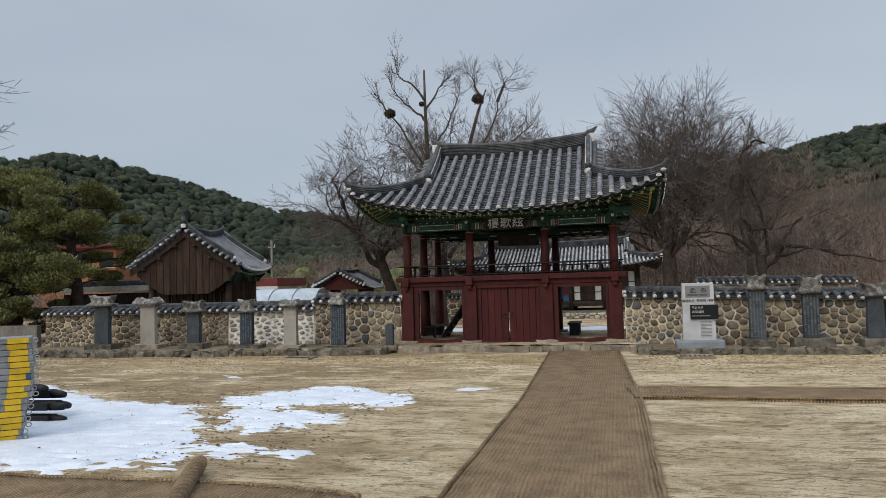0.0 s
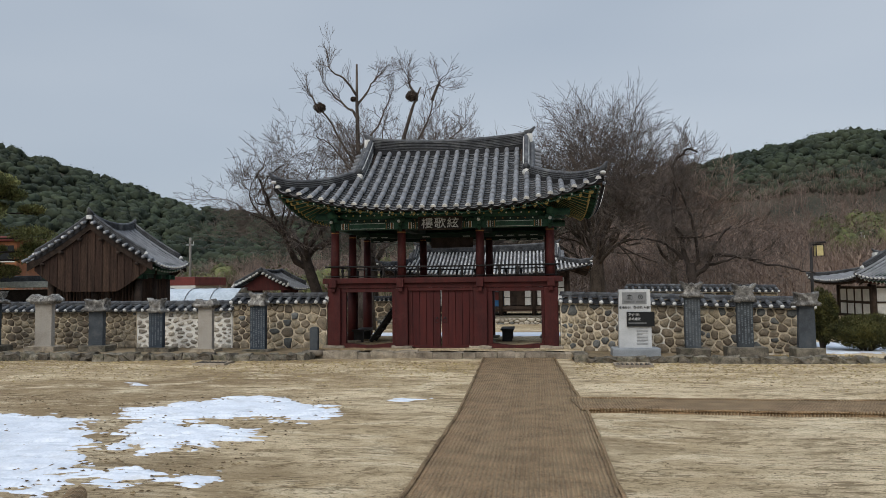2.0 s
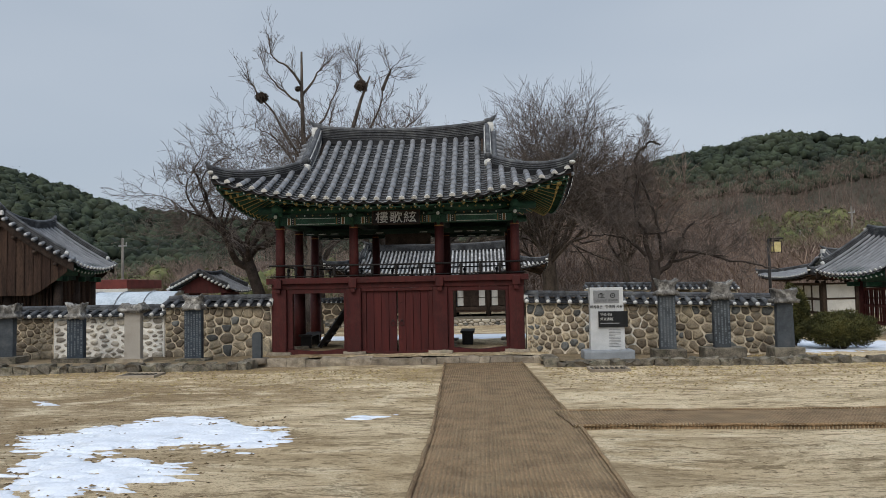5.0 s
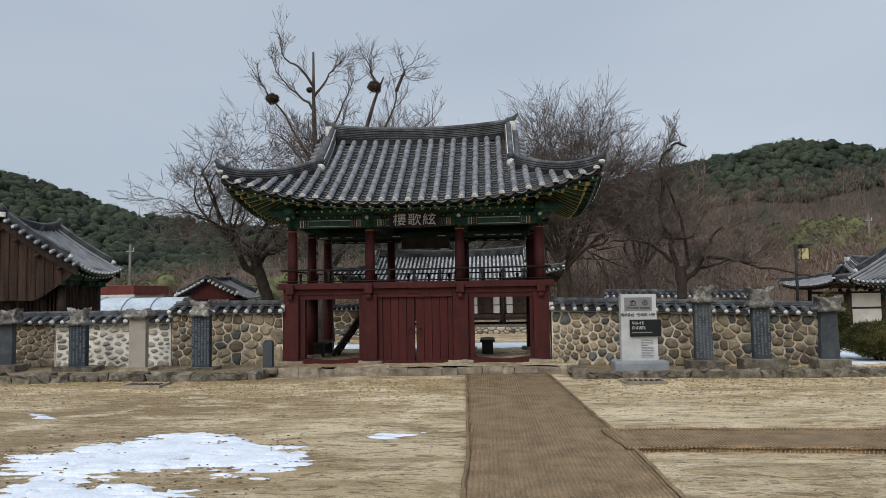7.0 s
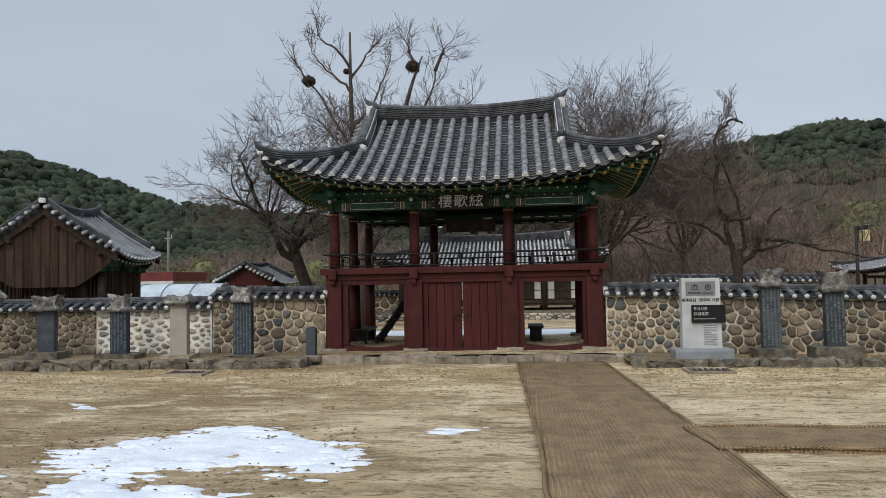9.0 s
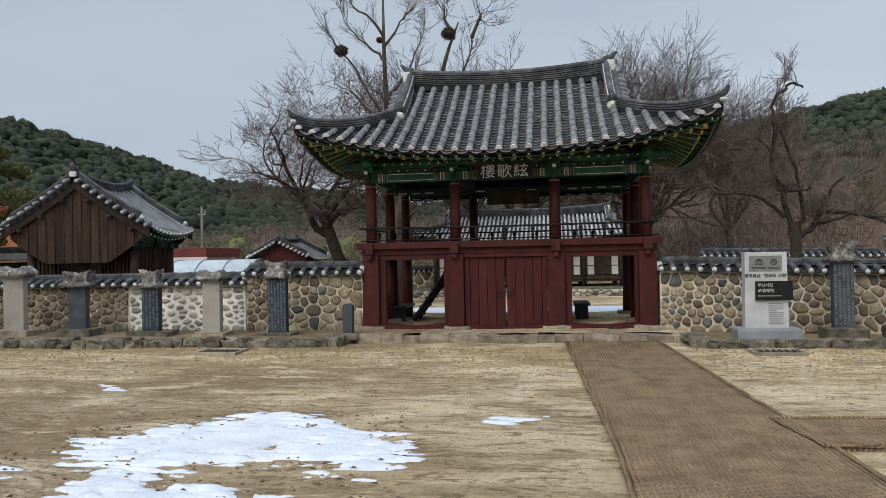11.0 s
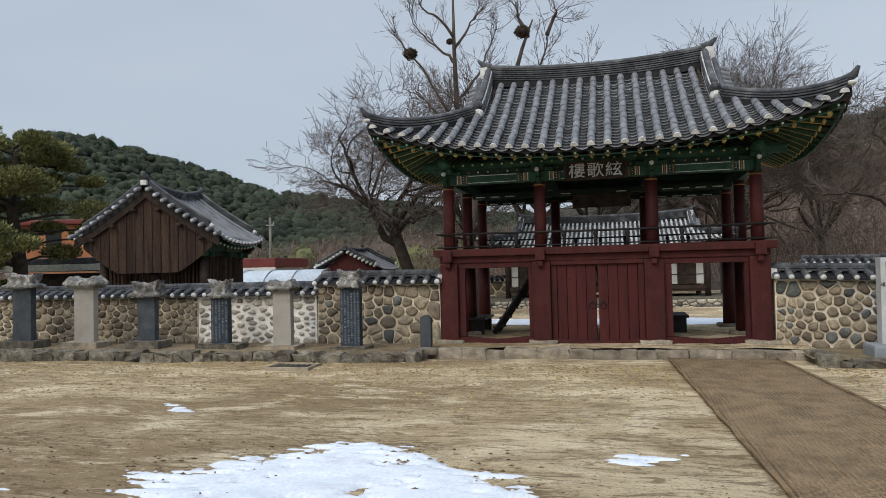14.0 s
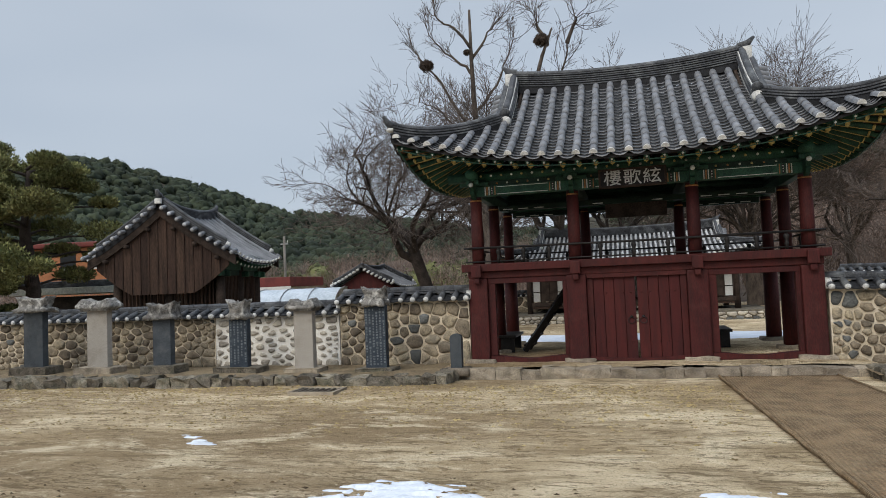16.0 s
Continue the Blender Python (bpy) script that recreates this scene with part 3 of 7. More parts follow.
                tube("ridge_end_lime", [e + Vector((0, 0, 0.06)), e + Vector((0, sy * 0.09, 0.03))], [0.09, 0.06], "lime", roof, 10)
    else:
        sag = 0.17
        line = [((R + 0.14) * (-1 + 2 * i / N), 0, rf.z(0, 0) + 0.02 + sag * abs(-1 + 2 * i / N) ** 2.2) for i in range(N + 1)]
        ridge(line, ridge_h, ridge_w)
        for sx in (-1, 1):
            tipz = line[-1][2]
            # lime plaster against the ridge's end and a raised tip tile
            box("lime_end", sx * (R + 0.10) - 0.09, sx * (R + 0.10) + 0.09, -0.2, 0.2, tipz - 0.25, tipz + ridge_h - 0.03, "lime", roof, 0.03)
            tube("tip_tile", [(sx * (R - 0.05), 0, tipz + ridge_h + 0.02), (sx * (R + 0.14), 0, tipz + ridge_h + 0.07), (sx * (R + 0.27), 0, tipz + ridge_h + 0.20)], [0.085, 0.075, 0.03], "ridge", roof, 8)
            for sy in (-1, 1):
                pts = [(sx * R, sy * (0.12 + (rf.d0 - 0.02) * i / 8), rf.z(R, 0.12 + (rf.d0 - 0.02) * i / 8) + 0.05 + 0.14 * (1 - i / 8) ** 2) for i in range(9)]
                ridge(pts, 0.24, 0.115, "descending_ridge", 3, "lime")
                e = Vector(pts[-1])
                dv = (e - Vector(pts[-2])).normalized()
                tube("ridge_end_tile", [e + Vector((0, 0, 0.20)), e + dv * 0.10 + Vector((0, 0, 0.21))], [0.10, 0.105], "ridge", roof, 12)
                tube("ridge_end_lime", [e + Vector((0, 0, 0.02)) + dv * 0.02, e + dv * 0.07 + Vector((0, 0, 0.04))], [0.12, 0.10], "lime", roof, 10)
                tv, tf = [], []
                tube_data([Vector(p) + Vector((sx * 0.17, 0, 0.02)) for p in pts], [0.085] * 9, 8, tv, tf)
                link_mesh("gable_edge_tile", tv, tf, "ridge", roof, True)
                tv, tf = [], []
                for k in range(6):
                    q = Vector(pts[1 + k])
                    tube_data([q + Vector((sx * 0.16, 0, -0.03)), q + Vector((sx * 0.42, 0, -0.12))], [0.07, 0.075], 8, tv, tf)
                link_mesh("gable_tile", tv, tf, "tile_joined", roof, True)
                hip = []
                for i in range(11):
                    t = i / 10
                    x = R + (L - R - 0.05) * t
                    d = rf.d0 + (D - rf.d0 - 0.04) * t
                    hip.append((sx * x, sy * d, rf.z(x, d) + 0.03 + 0.05 * t * t))
                ridge(hip, 0.16, 0.10, "hip_ridge", 3)
                e = Vector(hip[-1])
                dv = (e - Vector(hip[-2])).normalized()
                tube("hip_tip", [e + Vector((0, 0, 0.14)) - dv * 0.1, e + dv * 0.08 + Vector((0, 0, 0.19)), e + dv * 0.16 + Vector((0, 0, 0.31))], [0.08, 0.07, 0.03], "ridge", roof, 8)
                bm = bmesh.new()
                bmesh.ops.create_icosphere(bm, subdivisions=2, radius=0.065)
                bmesh.ops.transform(bm, matrix=Matrix.Translation(e + dv * 0.03 + Vector((0, 0, 0.06))) @ Matrix.Diagonal((1.3, 1.3, 0.75, 1)), verts=bm.verts)
                part("hip_lime", bm, "lime", roof, "", True)
    return roof


def build_eave(parent, rf, root_d, root_x, drop=0.14, rafter_r=0.055, step=0.30, two=True, mats=("green", "ochre", "yellow", "whitepaint")):
    """Soffit boards, edge board, round rafters and square flying rafters under a hip-and-gable roof."""
    L, D = rf.L, rf.D
    v, f = [], []
    N = 24
    lines = []
    for t in (0.0, 0.25, 0.5, 0.75, 1.0):
        ring = []
        for sx, sy, axis in ((1, -1, 0), (1, 1, 1), (-1, 1, 0), (-1, -1, 1)):
            for i in range(N):
                k = -1 + 2 * i / N
                if axis == 0:
                    x, y = (k if sy < 0 else -k), sy
                else:
                    x, y = sx, (k if sx > 0 else -k)
                px = x * (root_x + (L - 0.04 - root_x) * t)
                py = y * (root_d + (D - 0.04 - root_d) * t)
                on_side = axis == 1
                z = rf.z(px, py, on_side) if (abs(px) > rf.R or not on_side) else rf.z(px, py)
                ring.append((px, py, z - 0.11 - 0.02 * (1 - t)))
        lines.append(ring)
    n = len(lines[0])
    for ring in lines:
        v.extend(ring)
    for a in range(len(lines) - 1):
        for i in range(n):
            j = (i + 1) % n
            f.append((a * n + i, a * n + j, (a + 1) * n + j, (a + 1) * n + i))
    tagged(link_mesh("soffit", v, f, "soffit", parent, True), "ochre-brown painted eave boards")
    edge = lines[-1]
    tv, tf = [], []
    o = 0
    for i in range(n):
        p = Vector(edge[i])
        for dz, out in ((0.055, 1.0), (0.0, 1.0), (0.0, 0.99), (0.055, 0.99)):
            tv.append((p.x * out, p.y * out, p.z + dz))
    for i in range(n):
        j = (i + 1) % n
        for a in range(4):
            b = (a + 1) % 4
            tf.append((i * 4 + a, i * 4 + b, j * 4 + b, j * 4 + a))
    link_mesh("eave_board", tv, tf, "black", parent)
    # rafters
    def rafters(axis):
        half, root = (L, root_x) if axis == 0 else (D, root_d)
        k = int((half - 0.16) / step)
        for i in range(-k, k + 1):
            c = i * step
            fan = max(0.0, abs(c) - root * 0.78)
            cr = math.copysign(abs(c) - fan * 0.72, c)
            for s in (-1, 1):
                yield c, cr, s
    ring_v, ring_f, tip_v, tip_f = [], [], [], []
    for axis in (0, 1):
        for c, cr, s in rafters(axis):
            def at(cc, a, dz):
                if axis == 0:
                    return Vector((cc, s * a, rf.z(cc, a) + dz))
                return Vector((s * a, cc, rf.z(a, cc, True) + dz))
            A, r0 = (D, root_d) if axis == 0 else (L, root_x)
            p0 = at(cr, r0 - 0.05, -0.22)
            p1 = at(c * 0.985, A - (0.34 if two else 0.12), -0.31 if two else -0.2)
            front = axis == 0 and s < 0
            ob = tube("rafter", [p0, p1], [rafter_r, rafter_r * 0.92], mats[0], parent, 8)
            d = (p1 - p0).normalized()
            if two:
                drop_by = Vector((0, 0, -rafter_r * 0.96))
                tube("painted_stripe", [p0 + drop_by, p1 + drop_by], [0.013, 0.013], mats[2], ob, 4)
            tube("rafter_end", [p1 - d * 0.01, p1 + d * 0.012], [rafter_r * 1.0, rafter_r * 0.85], mats[2], ob, 8)
            if two:
                q0, q1 = at(cr + (c - cr) * 0.72, A - 0.62, -0.125), at(c, A - 0.10, -0.165)
                ob = tube("flying_rafter", [q0, q1], [0.06, 0.056], mats[0], parent, 4, smooth=False)
                d = (q1 - q0).normalized()
                low = Vector((0, 0, -0.046))
                tube("painted_stripe", [q0 + (q1 - q0) * 0.35 + low, q1 + low], [0.010, 0.010], mats[1], ob, 4)
                tube("rafter_dot", [q1 - d * 0.005, q1 + d * 0.008], [0.024, 0.02], mats[3], ob, 6)
    if two:
        for back, dz, mat in ((0.43, -0.185, mats[1]), (0.12, -0.222, mats[0])):
            bv, bf = [], []
            ring = []
            for sx, sy, ax in ((1, -1, 0), (1, 1, 1), (-1, 1, 0), (-1, -1, 1)):
                for i in range(N):
                    k = -1 + 2 * i / N
                    x, y = ((k if sy < 0 else -k), sy) if ax == 0 else (sx, (k if sx > 0 else -k))
                    px, py = x * (L - back), y * (D - back)
                    ring.append(Vector((px, py, rf.z(px, py, ax == 1) + dz)))
            for i, p in enumerate(ring):
                for a, b in ((0.010, 1.0), (-0.008, 1.0), (-0.008, 0.993), (0.010, 0.993)):
                    bv.append((p.x * b, p.y * b, p.z + a))
            for i in range(n):
                j = (i + 1) % n
                for a in range(4):
                    b = (a + 1) % 4
                    bf.append((i * 4 + a, i * 4 + b, j * 4 + b, j * 4 + a))
            link_mesh("eave_batten", bv, bf, mat, parent)


# ---- the gate pavilion ----
GX, GY = -1.785, 22.22
COLS = (-3.045, -1.11, 1.11, 3.045)


def build_gate():
    g = thing("gate_pavilion", "two-storey dark red wooden gate pavilion with grey tiled roof", "gate", (GX, GY, 0))
    rf = Roof(4.42, 3.17, 2.42, 1.42, 3.86, 5.93, 0.56)
    build_roof(g, rf, pieces=True, ridge_h=0.29)
    build_eave(g, rf, 1.75, 2.95)
    # gable walls inside the hip roof
    for sx in (-1, 1):
        v = [(sx * 2.3, -1.3, 4.9), (sx * 2.3, 1.3, 4.9), (sx * 2.3, 0, 6.0)]
        v += [(q[0] - sx * 0.06, q[1], q[2]) for q in v]
        link_mesh("gable_board", v, [(0, 1, 2), (5, 4, 3), (0, 3, 4, 1), (1, 4, 5, 2), (2, 5, 3, 0)], "wood_dark", g)
    front, mid, back = -1.9, 0.0, 1.9
    # columns above, thick piers below
    for y in (front, mid, back):
        for i, x in enumerate(COLS):
            if y == mid and i in (1, 2):
                continue
            tube("column", [(x, y, 1.95), (x, y, 2.6), (x, y, 3.40)], [0.125, 0.122, 0.115], "red", g, 16)
            for z in (3.30, 3.365):
                tube("column_band", [(x, y, z), (x, y, z + 0.03)], [0.120, 0.120], "black" if z > 3.33 else "ochre", g, 16)
            w = 0.19 if y == front else 0.14
            if y == front:
                box("pier", x - w, x + w, y - 0.16, y + 0.2, 0.06, 1.74, "red", g, 0.035)
            else:
                tube("pier", [(x, y, 0.06), (x, y, 1.74)], [0.17, 0.155], "red", g, 14)
    # deck, its edge beams and joists
    box("deck_edge", -3.36, 3.36, front - 0.21, front + 0.16, 1.88, 2.03, "red", g, 0.012)
    box("deck_edge", -3.36, 3.36, back - 0.16, back + 0.21, 1.88, 2.03, "red", g, 0.012)
    box("deck_edge", -3.36, -3.0, front + 0.17, back - 0.17, 1.88, 2.03, "red", g, 0.012)
    box("deck_edge", 3.0, 3.36, front + 0.17, back - 0.17, 1.88, 2.03, "red", g, 0.012)
    for k in range(14):
        x0 = -2.99 + k * 0.4275
        box("deck_plank", x0, x0 + 0.42, front + 0.17, back - 0.17, 1.93, 1.99, "wood_dark", g, 0.006)
    for y in (front, mid, back):
        box("deck_beam", -3.25, 3.25, y - 0.11, y + 0.11, 1.742, 1.876, "red", g, 0.015)
    for x in COLS:
        box("beam_end", x - 0.10, x + 0.10, front - 0.30, front - 0.215, 1.76, 2.0, "red", g, 0.02)
        box("beam_tongue", x - 0.06, x + 0.06, front - 0.27, front - 0.165, 1.64, 1.757, "red", g, 0.025)
    # side bays: frames round the open passages
    for a, b in ((COLS[0], COLS[1]), (COLS[2], COLS[3])):
        box("lintel", a + 0.191, b - 0.191, front - 0.08, front + 0.1, 1.63, 1.74, "red", g)
        box("jamb", a + 0.192, a + 0.33, front - 0.07, front + 0.09, 0.2, 1.63, "red", g)
        box("jamb", b - 0.27, b - 0.192, front - 0.07, front + 0.09, 0.2, 1.63, "red", g)
        bm = bmesh.new()
        for k in range(8):
            u0, u1 = a + 0.19 + (b - a - 0.38) * k / 8, a + 0.19 + (b - a - 0.38) * (k + 1) / 8
            s0, s1 = (0.03 * math.cos(math.pi * (2 * q / 8 - 1)) for q in (k, k + 1))
            vs = [bm.verts.new(c) for c in ((u0, front - 0.1, 0.07), (u1, front - 0.1, 0.07), (u1, front - 0.1, 0.17 - s1), (u0, front - 0.1, 0.17 - s0), (u0, front + 0.1, 0.07), (u1, front + 0.1, 0.07), (u1, front + 0.1, 0.17 - s1), (u0, front + 0.1, 0.17 - s0))]
            for q in ((0, 1, 2, 3), (5, 4, 7, 6), (3, 2, 6, 7), (0, 4, 5, 1), (1, 5, 6, 2), (0, 3, 7, 4)):
                bm.faces.new([vs[i] for i in q])
        bmesh.ops.remove_doubles(bm, verts=bm.verts[:], dist=0.0005)
        part("threshold", bm, "red", g, "sagging worn red threshold beam")
    # centre bay: door leaves
    box("lintel", COLS[1] + 0.191, COLS[2] - 0.191, front - 0.1, front + 0.1, 1.66, 1.74, "red", g)
    for s in (-1, 1):
        box("jamb_board", min(s * 0.915, s * 0.80), max(s * 0.915, s * 0.80), front - 0.06, front + 0.05, 0.13, 1.66, "red", g, 0.012)
        leaf = box("door_leaf", min(s * 0.020, s * 0.86), max(s * 0.020, s * 0.86), front + 0.052, front + 0.072, 0.12, 1.655, "red_plank", g, 0.002, "dark red plank door leaf")
        edges = [0.018, 0.215, 0.41, 0.60, 0.795]
        for k in range(4):
            lo, hi = edges[k] + 0.004, edges[k + 1] - 0.004
            q = box("door_plank", min(s * lo, s * hi), max(s * lo, s * hi), front - 0.035 - 0.004 * (k % 2), front + 0.051, 0.10 + 0.006 * ((k * 7) % 3), 1.66, "red_plank", leaf, 0.006)
        for z in (0.42, 1.36):
            for k in range(5):
                tube("nail", [(s * (0.1 + 0.15 * k), front - 0.037, z), (s * (0.1 + 0.15 * k), front - 0.052, z)], [0.013, 0.007], "red", leaf, 6)
        ring = [(s * 0.11 + 0.06 * math.cos(t), front - 0.055, 0.83 + 0.06 * math.sin(t)) for t in [2 * math.pi * k / 18 for k in range(19)]]
        tube("ring_handle", ring, [0.007] * 19, "iron", leaf, 6)
        tube("handle_plate", [(s * 0.11, front - 0.038, 0.90), (s * 0.11, front - 0.052, 0.90)], [0.026, 0.02], "iron", leaf, 10)
    bm = bmesh.new()
    for k in range(16):
        u0, u1 = -0.92 + 1.84 * k / 16, -0.92 + 1.84 * (k + 1) / 16
        s0, s1 = (0.05 * math.cos(math.pi * (q / 16 - 0.5)) for q in (k, k + 1))
        vs = [bm.verts.new(c) for c in ((u0, front - 0.09, 0.10 - s0), (u1, front - 0.09, 0.10 - s1), (u1, front - 0.09, 0.165 - s1), (u0, front - 0.09, 0.165 - s0), (u0, front + 0.09, 0.10 - s0), (u1, front + 0.09, 0.10 - s1), (u1, front + 0.09, 0.165 - s1), (u0, front + 0.09, 0.165 - s0))]
        for q in ((0, 1, 2, 3), (5, 4, 7, 6), (3, 2, 6, 7), (0, 4, 5, 1), (1, 5, 6, 2), (0, 3, 7, 4)):
            bm.faces.new([vs[i] for i in q])
    bmesh.ops.remove_doubles(bm, verts=bm.verts[:], dist=0.0005)
    part("threshold", bm, "red", g, "curved red door sill")
    # railing round the deck: rail on lotus-shaped balusters
    def baluster(x, y):
        prof = [(0.028, 2.03), (0.028, 2.10), (0.045, 2.13), (0.030, 2.17), (0.034, 2.21), (0.052, 2.26), (0.046, 2.30), (0.02, 2.325)]
        tube("baluster", [(x, y, z) for r, z in prof], [r for r, z in prof], "black", g, 8)
    for y in (front - 0.15, back + 0.15):
        tube("handrail", [(-3.3, y, 2.355), (0, y, 2.335), (3.3, y, 2.355)], [0.022] * 3, "black", g, 8)
        tube("lower_rail", [(-3.28, y, 2.075), (3.28, y, 2.075)], [0.016] * 2, "black", g, 6)
        for x in (-2.6, -2.1, -1.6, -0.62, 0.0, 0.62, 1.65, 2.15, 2.65):
            baluster(x, y)
    for x in (-3.2, 3.2):
        tube("handrail", [(x, front - 0.2, 2.35), (x, back + 0.2, 2.35)], [0.022] * 2, "black", g, 8)
        for y in (-1.2, -0.6, 0.6, 1.2):
            baluster(x, y)
    # painted beams above the columns
    for y, s in ((front, -1), (back, 1)):
        box("tie_beam", -3.05, 3.05, y - 0.09, y + 0.09, 3.395, 3.60, "green", g, 0.02)
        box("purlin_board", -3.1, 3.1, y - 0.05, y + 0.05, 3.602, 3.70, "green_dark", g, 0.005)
        tube("purlin", [(-3.6, y, 3.80), (3.6, y, 3.80)], [0.105] * 2, "green", g, 12)
        f = y + s * 0.092
        for k in range(30):
            x = -3.0 + 6.0 * k / 29
            tube("painted_dot", [(x, y + s * 0.05, 3.65), (x, y + s * 0.058, 3.65)], [0.022, 0.017], ("whitepaint", "yellow", "ochre")[k % 3], g, 8)
            tube("painted_dot", [(x + 0.1, y + s * 0.104, 3.80), (x + 0.1, y + s * 0.112, 3.80)], [0.026, 0.020], ("yellow", "whitepaint")[k % 2], g, 8)
        # painted bands on the beams
        for a, b in ((COLS[0], COLS[1]), (COLS[1], COLS[2]), (COLS[2], COLS[3])):
            for e, sgn in ((a, 1), (b, -1)):
                for off, w, mat in ((0.22, 0.018, "whitepaint"), (0.26, 0.03, "ochre"), (0.30, 0.018, "whitepaint"), (0.36, 0.05, "black"), (0.42, 0.018, "ochre")):
                    x = e + sgn * off
                    box("painted_band", x - w / 2, x + w / 2, min(f, f + s * 0.004), max(f, f + s * 0.004), 3.41, 3.585, mat, g, 0.0)
                for z in (3.45, 3.50, 3.55):
                    tube("painted_dot", [(e + sgn * 0.36, f, z), (e + sgn * 0.36, f + s * 0.008, z)], [0.013, 0.011], "whitepaint", g, 6)
            for z in (3.425, 3.57):
                box("painted_line", a + 0.46, b - 0.46, min(f, f + s * 0.004), max(f, f + s * 0.004), z - 0.006, z + 0.006, "whitepaint", g, 0.0)
    for x, s in ((COLS[0], -1), (COLS[3], 1)):
        box("tie_beam", x - 0.085, x + 0.085, front + 0.095, back - 0.095, 3.40, 3.595, "green", g, 0.02)
        tube("purlin", [(x, -2.35, 3.81), (x, 2.35, 3.81)], [0.10] * 2, "green", g, 12)
        box("purlin_board", x - 0.045, x + 0.045, front + 0.055, back - 0.055, 3.602, 3.70, "green_dark", g, 0.005)
    for x in (COLS[1], COLS[2]):
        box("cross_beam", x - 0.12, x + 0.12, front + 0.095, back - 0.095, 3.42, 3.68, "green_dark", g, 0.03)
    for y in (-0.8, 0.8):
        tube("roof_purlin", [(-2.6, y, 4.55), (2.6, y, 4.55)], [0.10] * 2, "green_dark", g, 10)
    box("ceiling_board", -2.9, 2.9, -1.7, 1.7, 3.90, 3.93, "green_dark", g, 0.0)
    # inner lintel with white painted dashes, seen under the front beam
    for y in (mid, back):
        box("inner_beam", -2.9, 2.9, y - 0.07, y + 0.07, 3.27, 3.39, "green_dark", g, 0.01)
        for a in (-2.7, -2.35, -2.0, -0.7, 0.55, 1.55, 1.9, 2.25, 2.6):
            box("painted_dash", a - 0.11, a + 0.11, y - 0.075, y - 0.071, 3.29, 3.312, "whitepaint", g, 0.0)
    box("inner_board", -0.55, 0.75, mid - 0.02, mid + 0.02, 2.96, 3.268, "wood_dark", g, 0.008, "dark board hung under the middle beam")
    # wing brackets on every front column
    for x in COLS:
        for y, s in ((front, -1), (back, 1)):
            bm = bmesh.new()
            prof = [(0.0, 3.33), (0.16, 3.33), (0.26, 3.37), (0.34, 3.44), (0.30, 3.47), (0.38, 3.55), (0.33, 3.60), (0.40, 3.68), (0.0, 3.72)]
            ring = []
            for w in (-0.04, 0.04):
                ring.append([bm.verts.new((x + w, y + s * a, z)) for a, z in prof])
            bm.faces.new(ring[0])
            bm.faces.new(ring[1][::-1])
            for k in range(len(prof)):
                j = (k + 1) % len(prof)
                bm.faces.new((ring[0][j], ring[0][k], ring[1][k], ring[1][j]))
            part("wing_bracket", bm, "green", g)
            box("bracket_block", x - 0.13, x + 0.13, y + s * 0.25 - 0.07, y + s * 0.25 + 0.07, 3.62, 3.71, "green", g, 0.02)
            tube("flower_boss", [(x, y + s * 0.405, 3.60), (x, y + s * 0.425, 3.60)], [0.05, 0.035], "whitepaint", g, 8)
            box("bracket_arm", x - 0.30, x + 0.30, y + s * 0.10 - 0.03, y + s * 0.10 + 0.03, 3.60, 3.68, "green", g, 0.02)
    # name board
    bm = bmesh.new()
    tilt = Matrix.Translation((0.04, front - 0.32, 3.52)) @ Matrix.Rotation(radians(-12), 4, "X")
    box_into(bm, -0.58, 0.58, -0.015, 0.015, -0.15, 0.15, 0.004, tilt)
    board = part("name_board", bm, "black", g, "black name board with white characters")
    for x0, x1, z0, z1 in ((-0.62, 0.62, 0.15, 0.19), (-0.62, 0.62, -0.19, -0.15), (-0.62, -0.58, -0.15, 0.15), (0.58, 0.62, -0.15, 0.15)):
        bm = bmesh.new()
        box_into(bm, x0, x1, -0.035, 0.02, z0, z1, 0.008, tilt)
        part("board_frame", bm, "wood_dark", board)
    for ch, x in (("樓", -0.36), ("歌", 0.0), ("絃", 0.36)):
        lettering(ch, 0.34, "letter_pale", board, tilt @ pose(x, -0.019, -0.012, 90, 0, 0), bold=0.002)
    # stair to the deck behind the left passage
    for y in (-0.15, 0.45):
        tube("stair_stringer", [(-2.45, y, 0.1), (-1.15, y, 1.9)], [0.075, 0.075], "black", g, 4, smooth=False)
    for k in range(8):
        t = (k + 0.6) / 8.4
        x, z = -2.45 + 1.3 * t, 0.1 + 1.8 * t
        box("stair_tread", x - 0.11, x + 0.11, -0.15, 0.45, z - 0.02, z + 0.02, "wood_dark", g, 0.005)
    return g


def lettering(text, size, mat, parent, m, bold=0.0, align="CENTER", depth=0.002, name="lettering"):
    cu = bpy.data.curves.new(name, "FONT")
    cu.body, cu.size, cu.extrude, cu.offset = text, size, depth, bold
    cu.align_x, cu.align_y = align, "CENTER"
    tmp = new(name, cu)
    me = bpy.data.meshes.new_from_object(tmp.evaluated_get(bpy.context.evaluated_depsgraph_get()))
    bpy.data.objects.remove(tmp)
    me.materials.clear()
    me.materials.append(M[mat])
    ob = new(name, me)
    ob.parent = parent
    ob.matrix_basis = m
    return ob


build_gate()


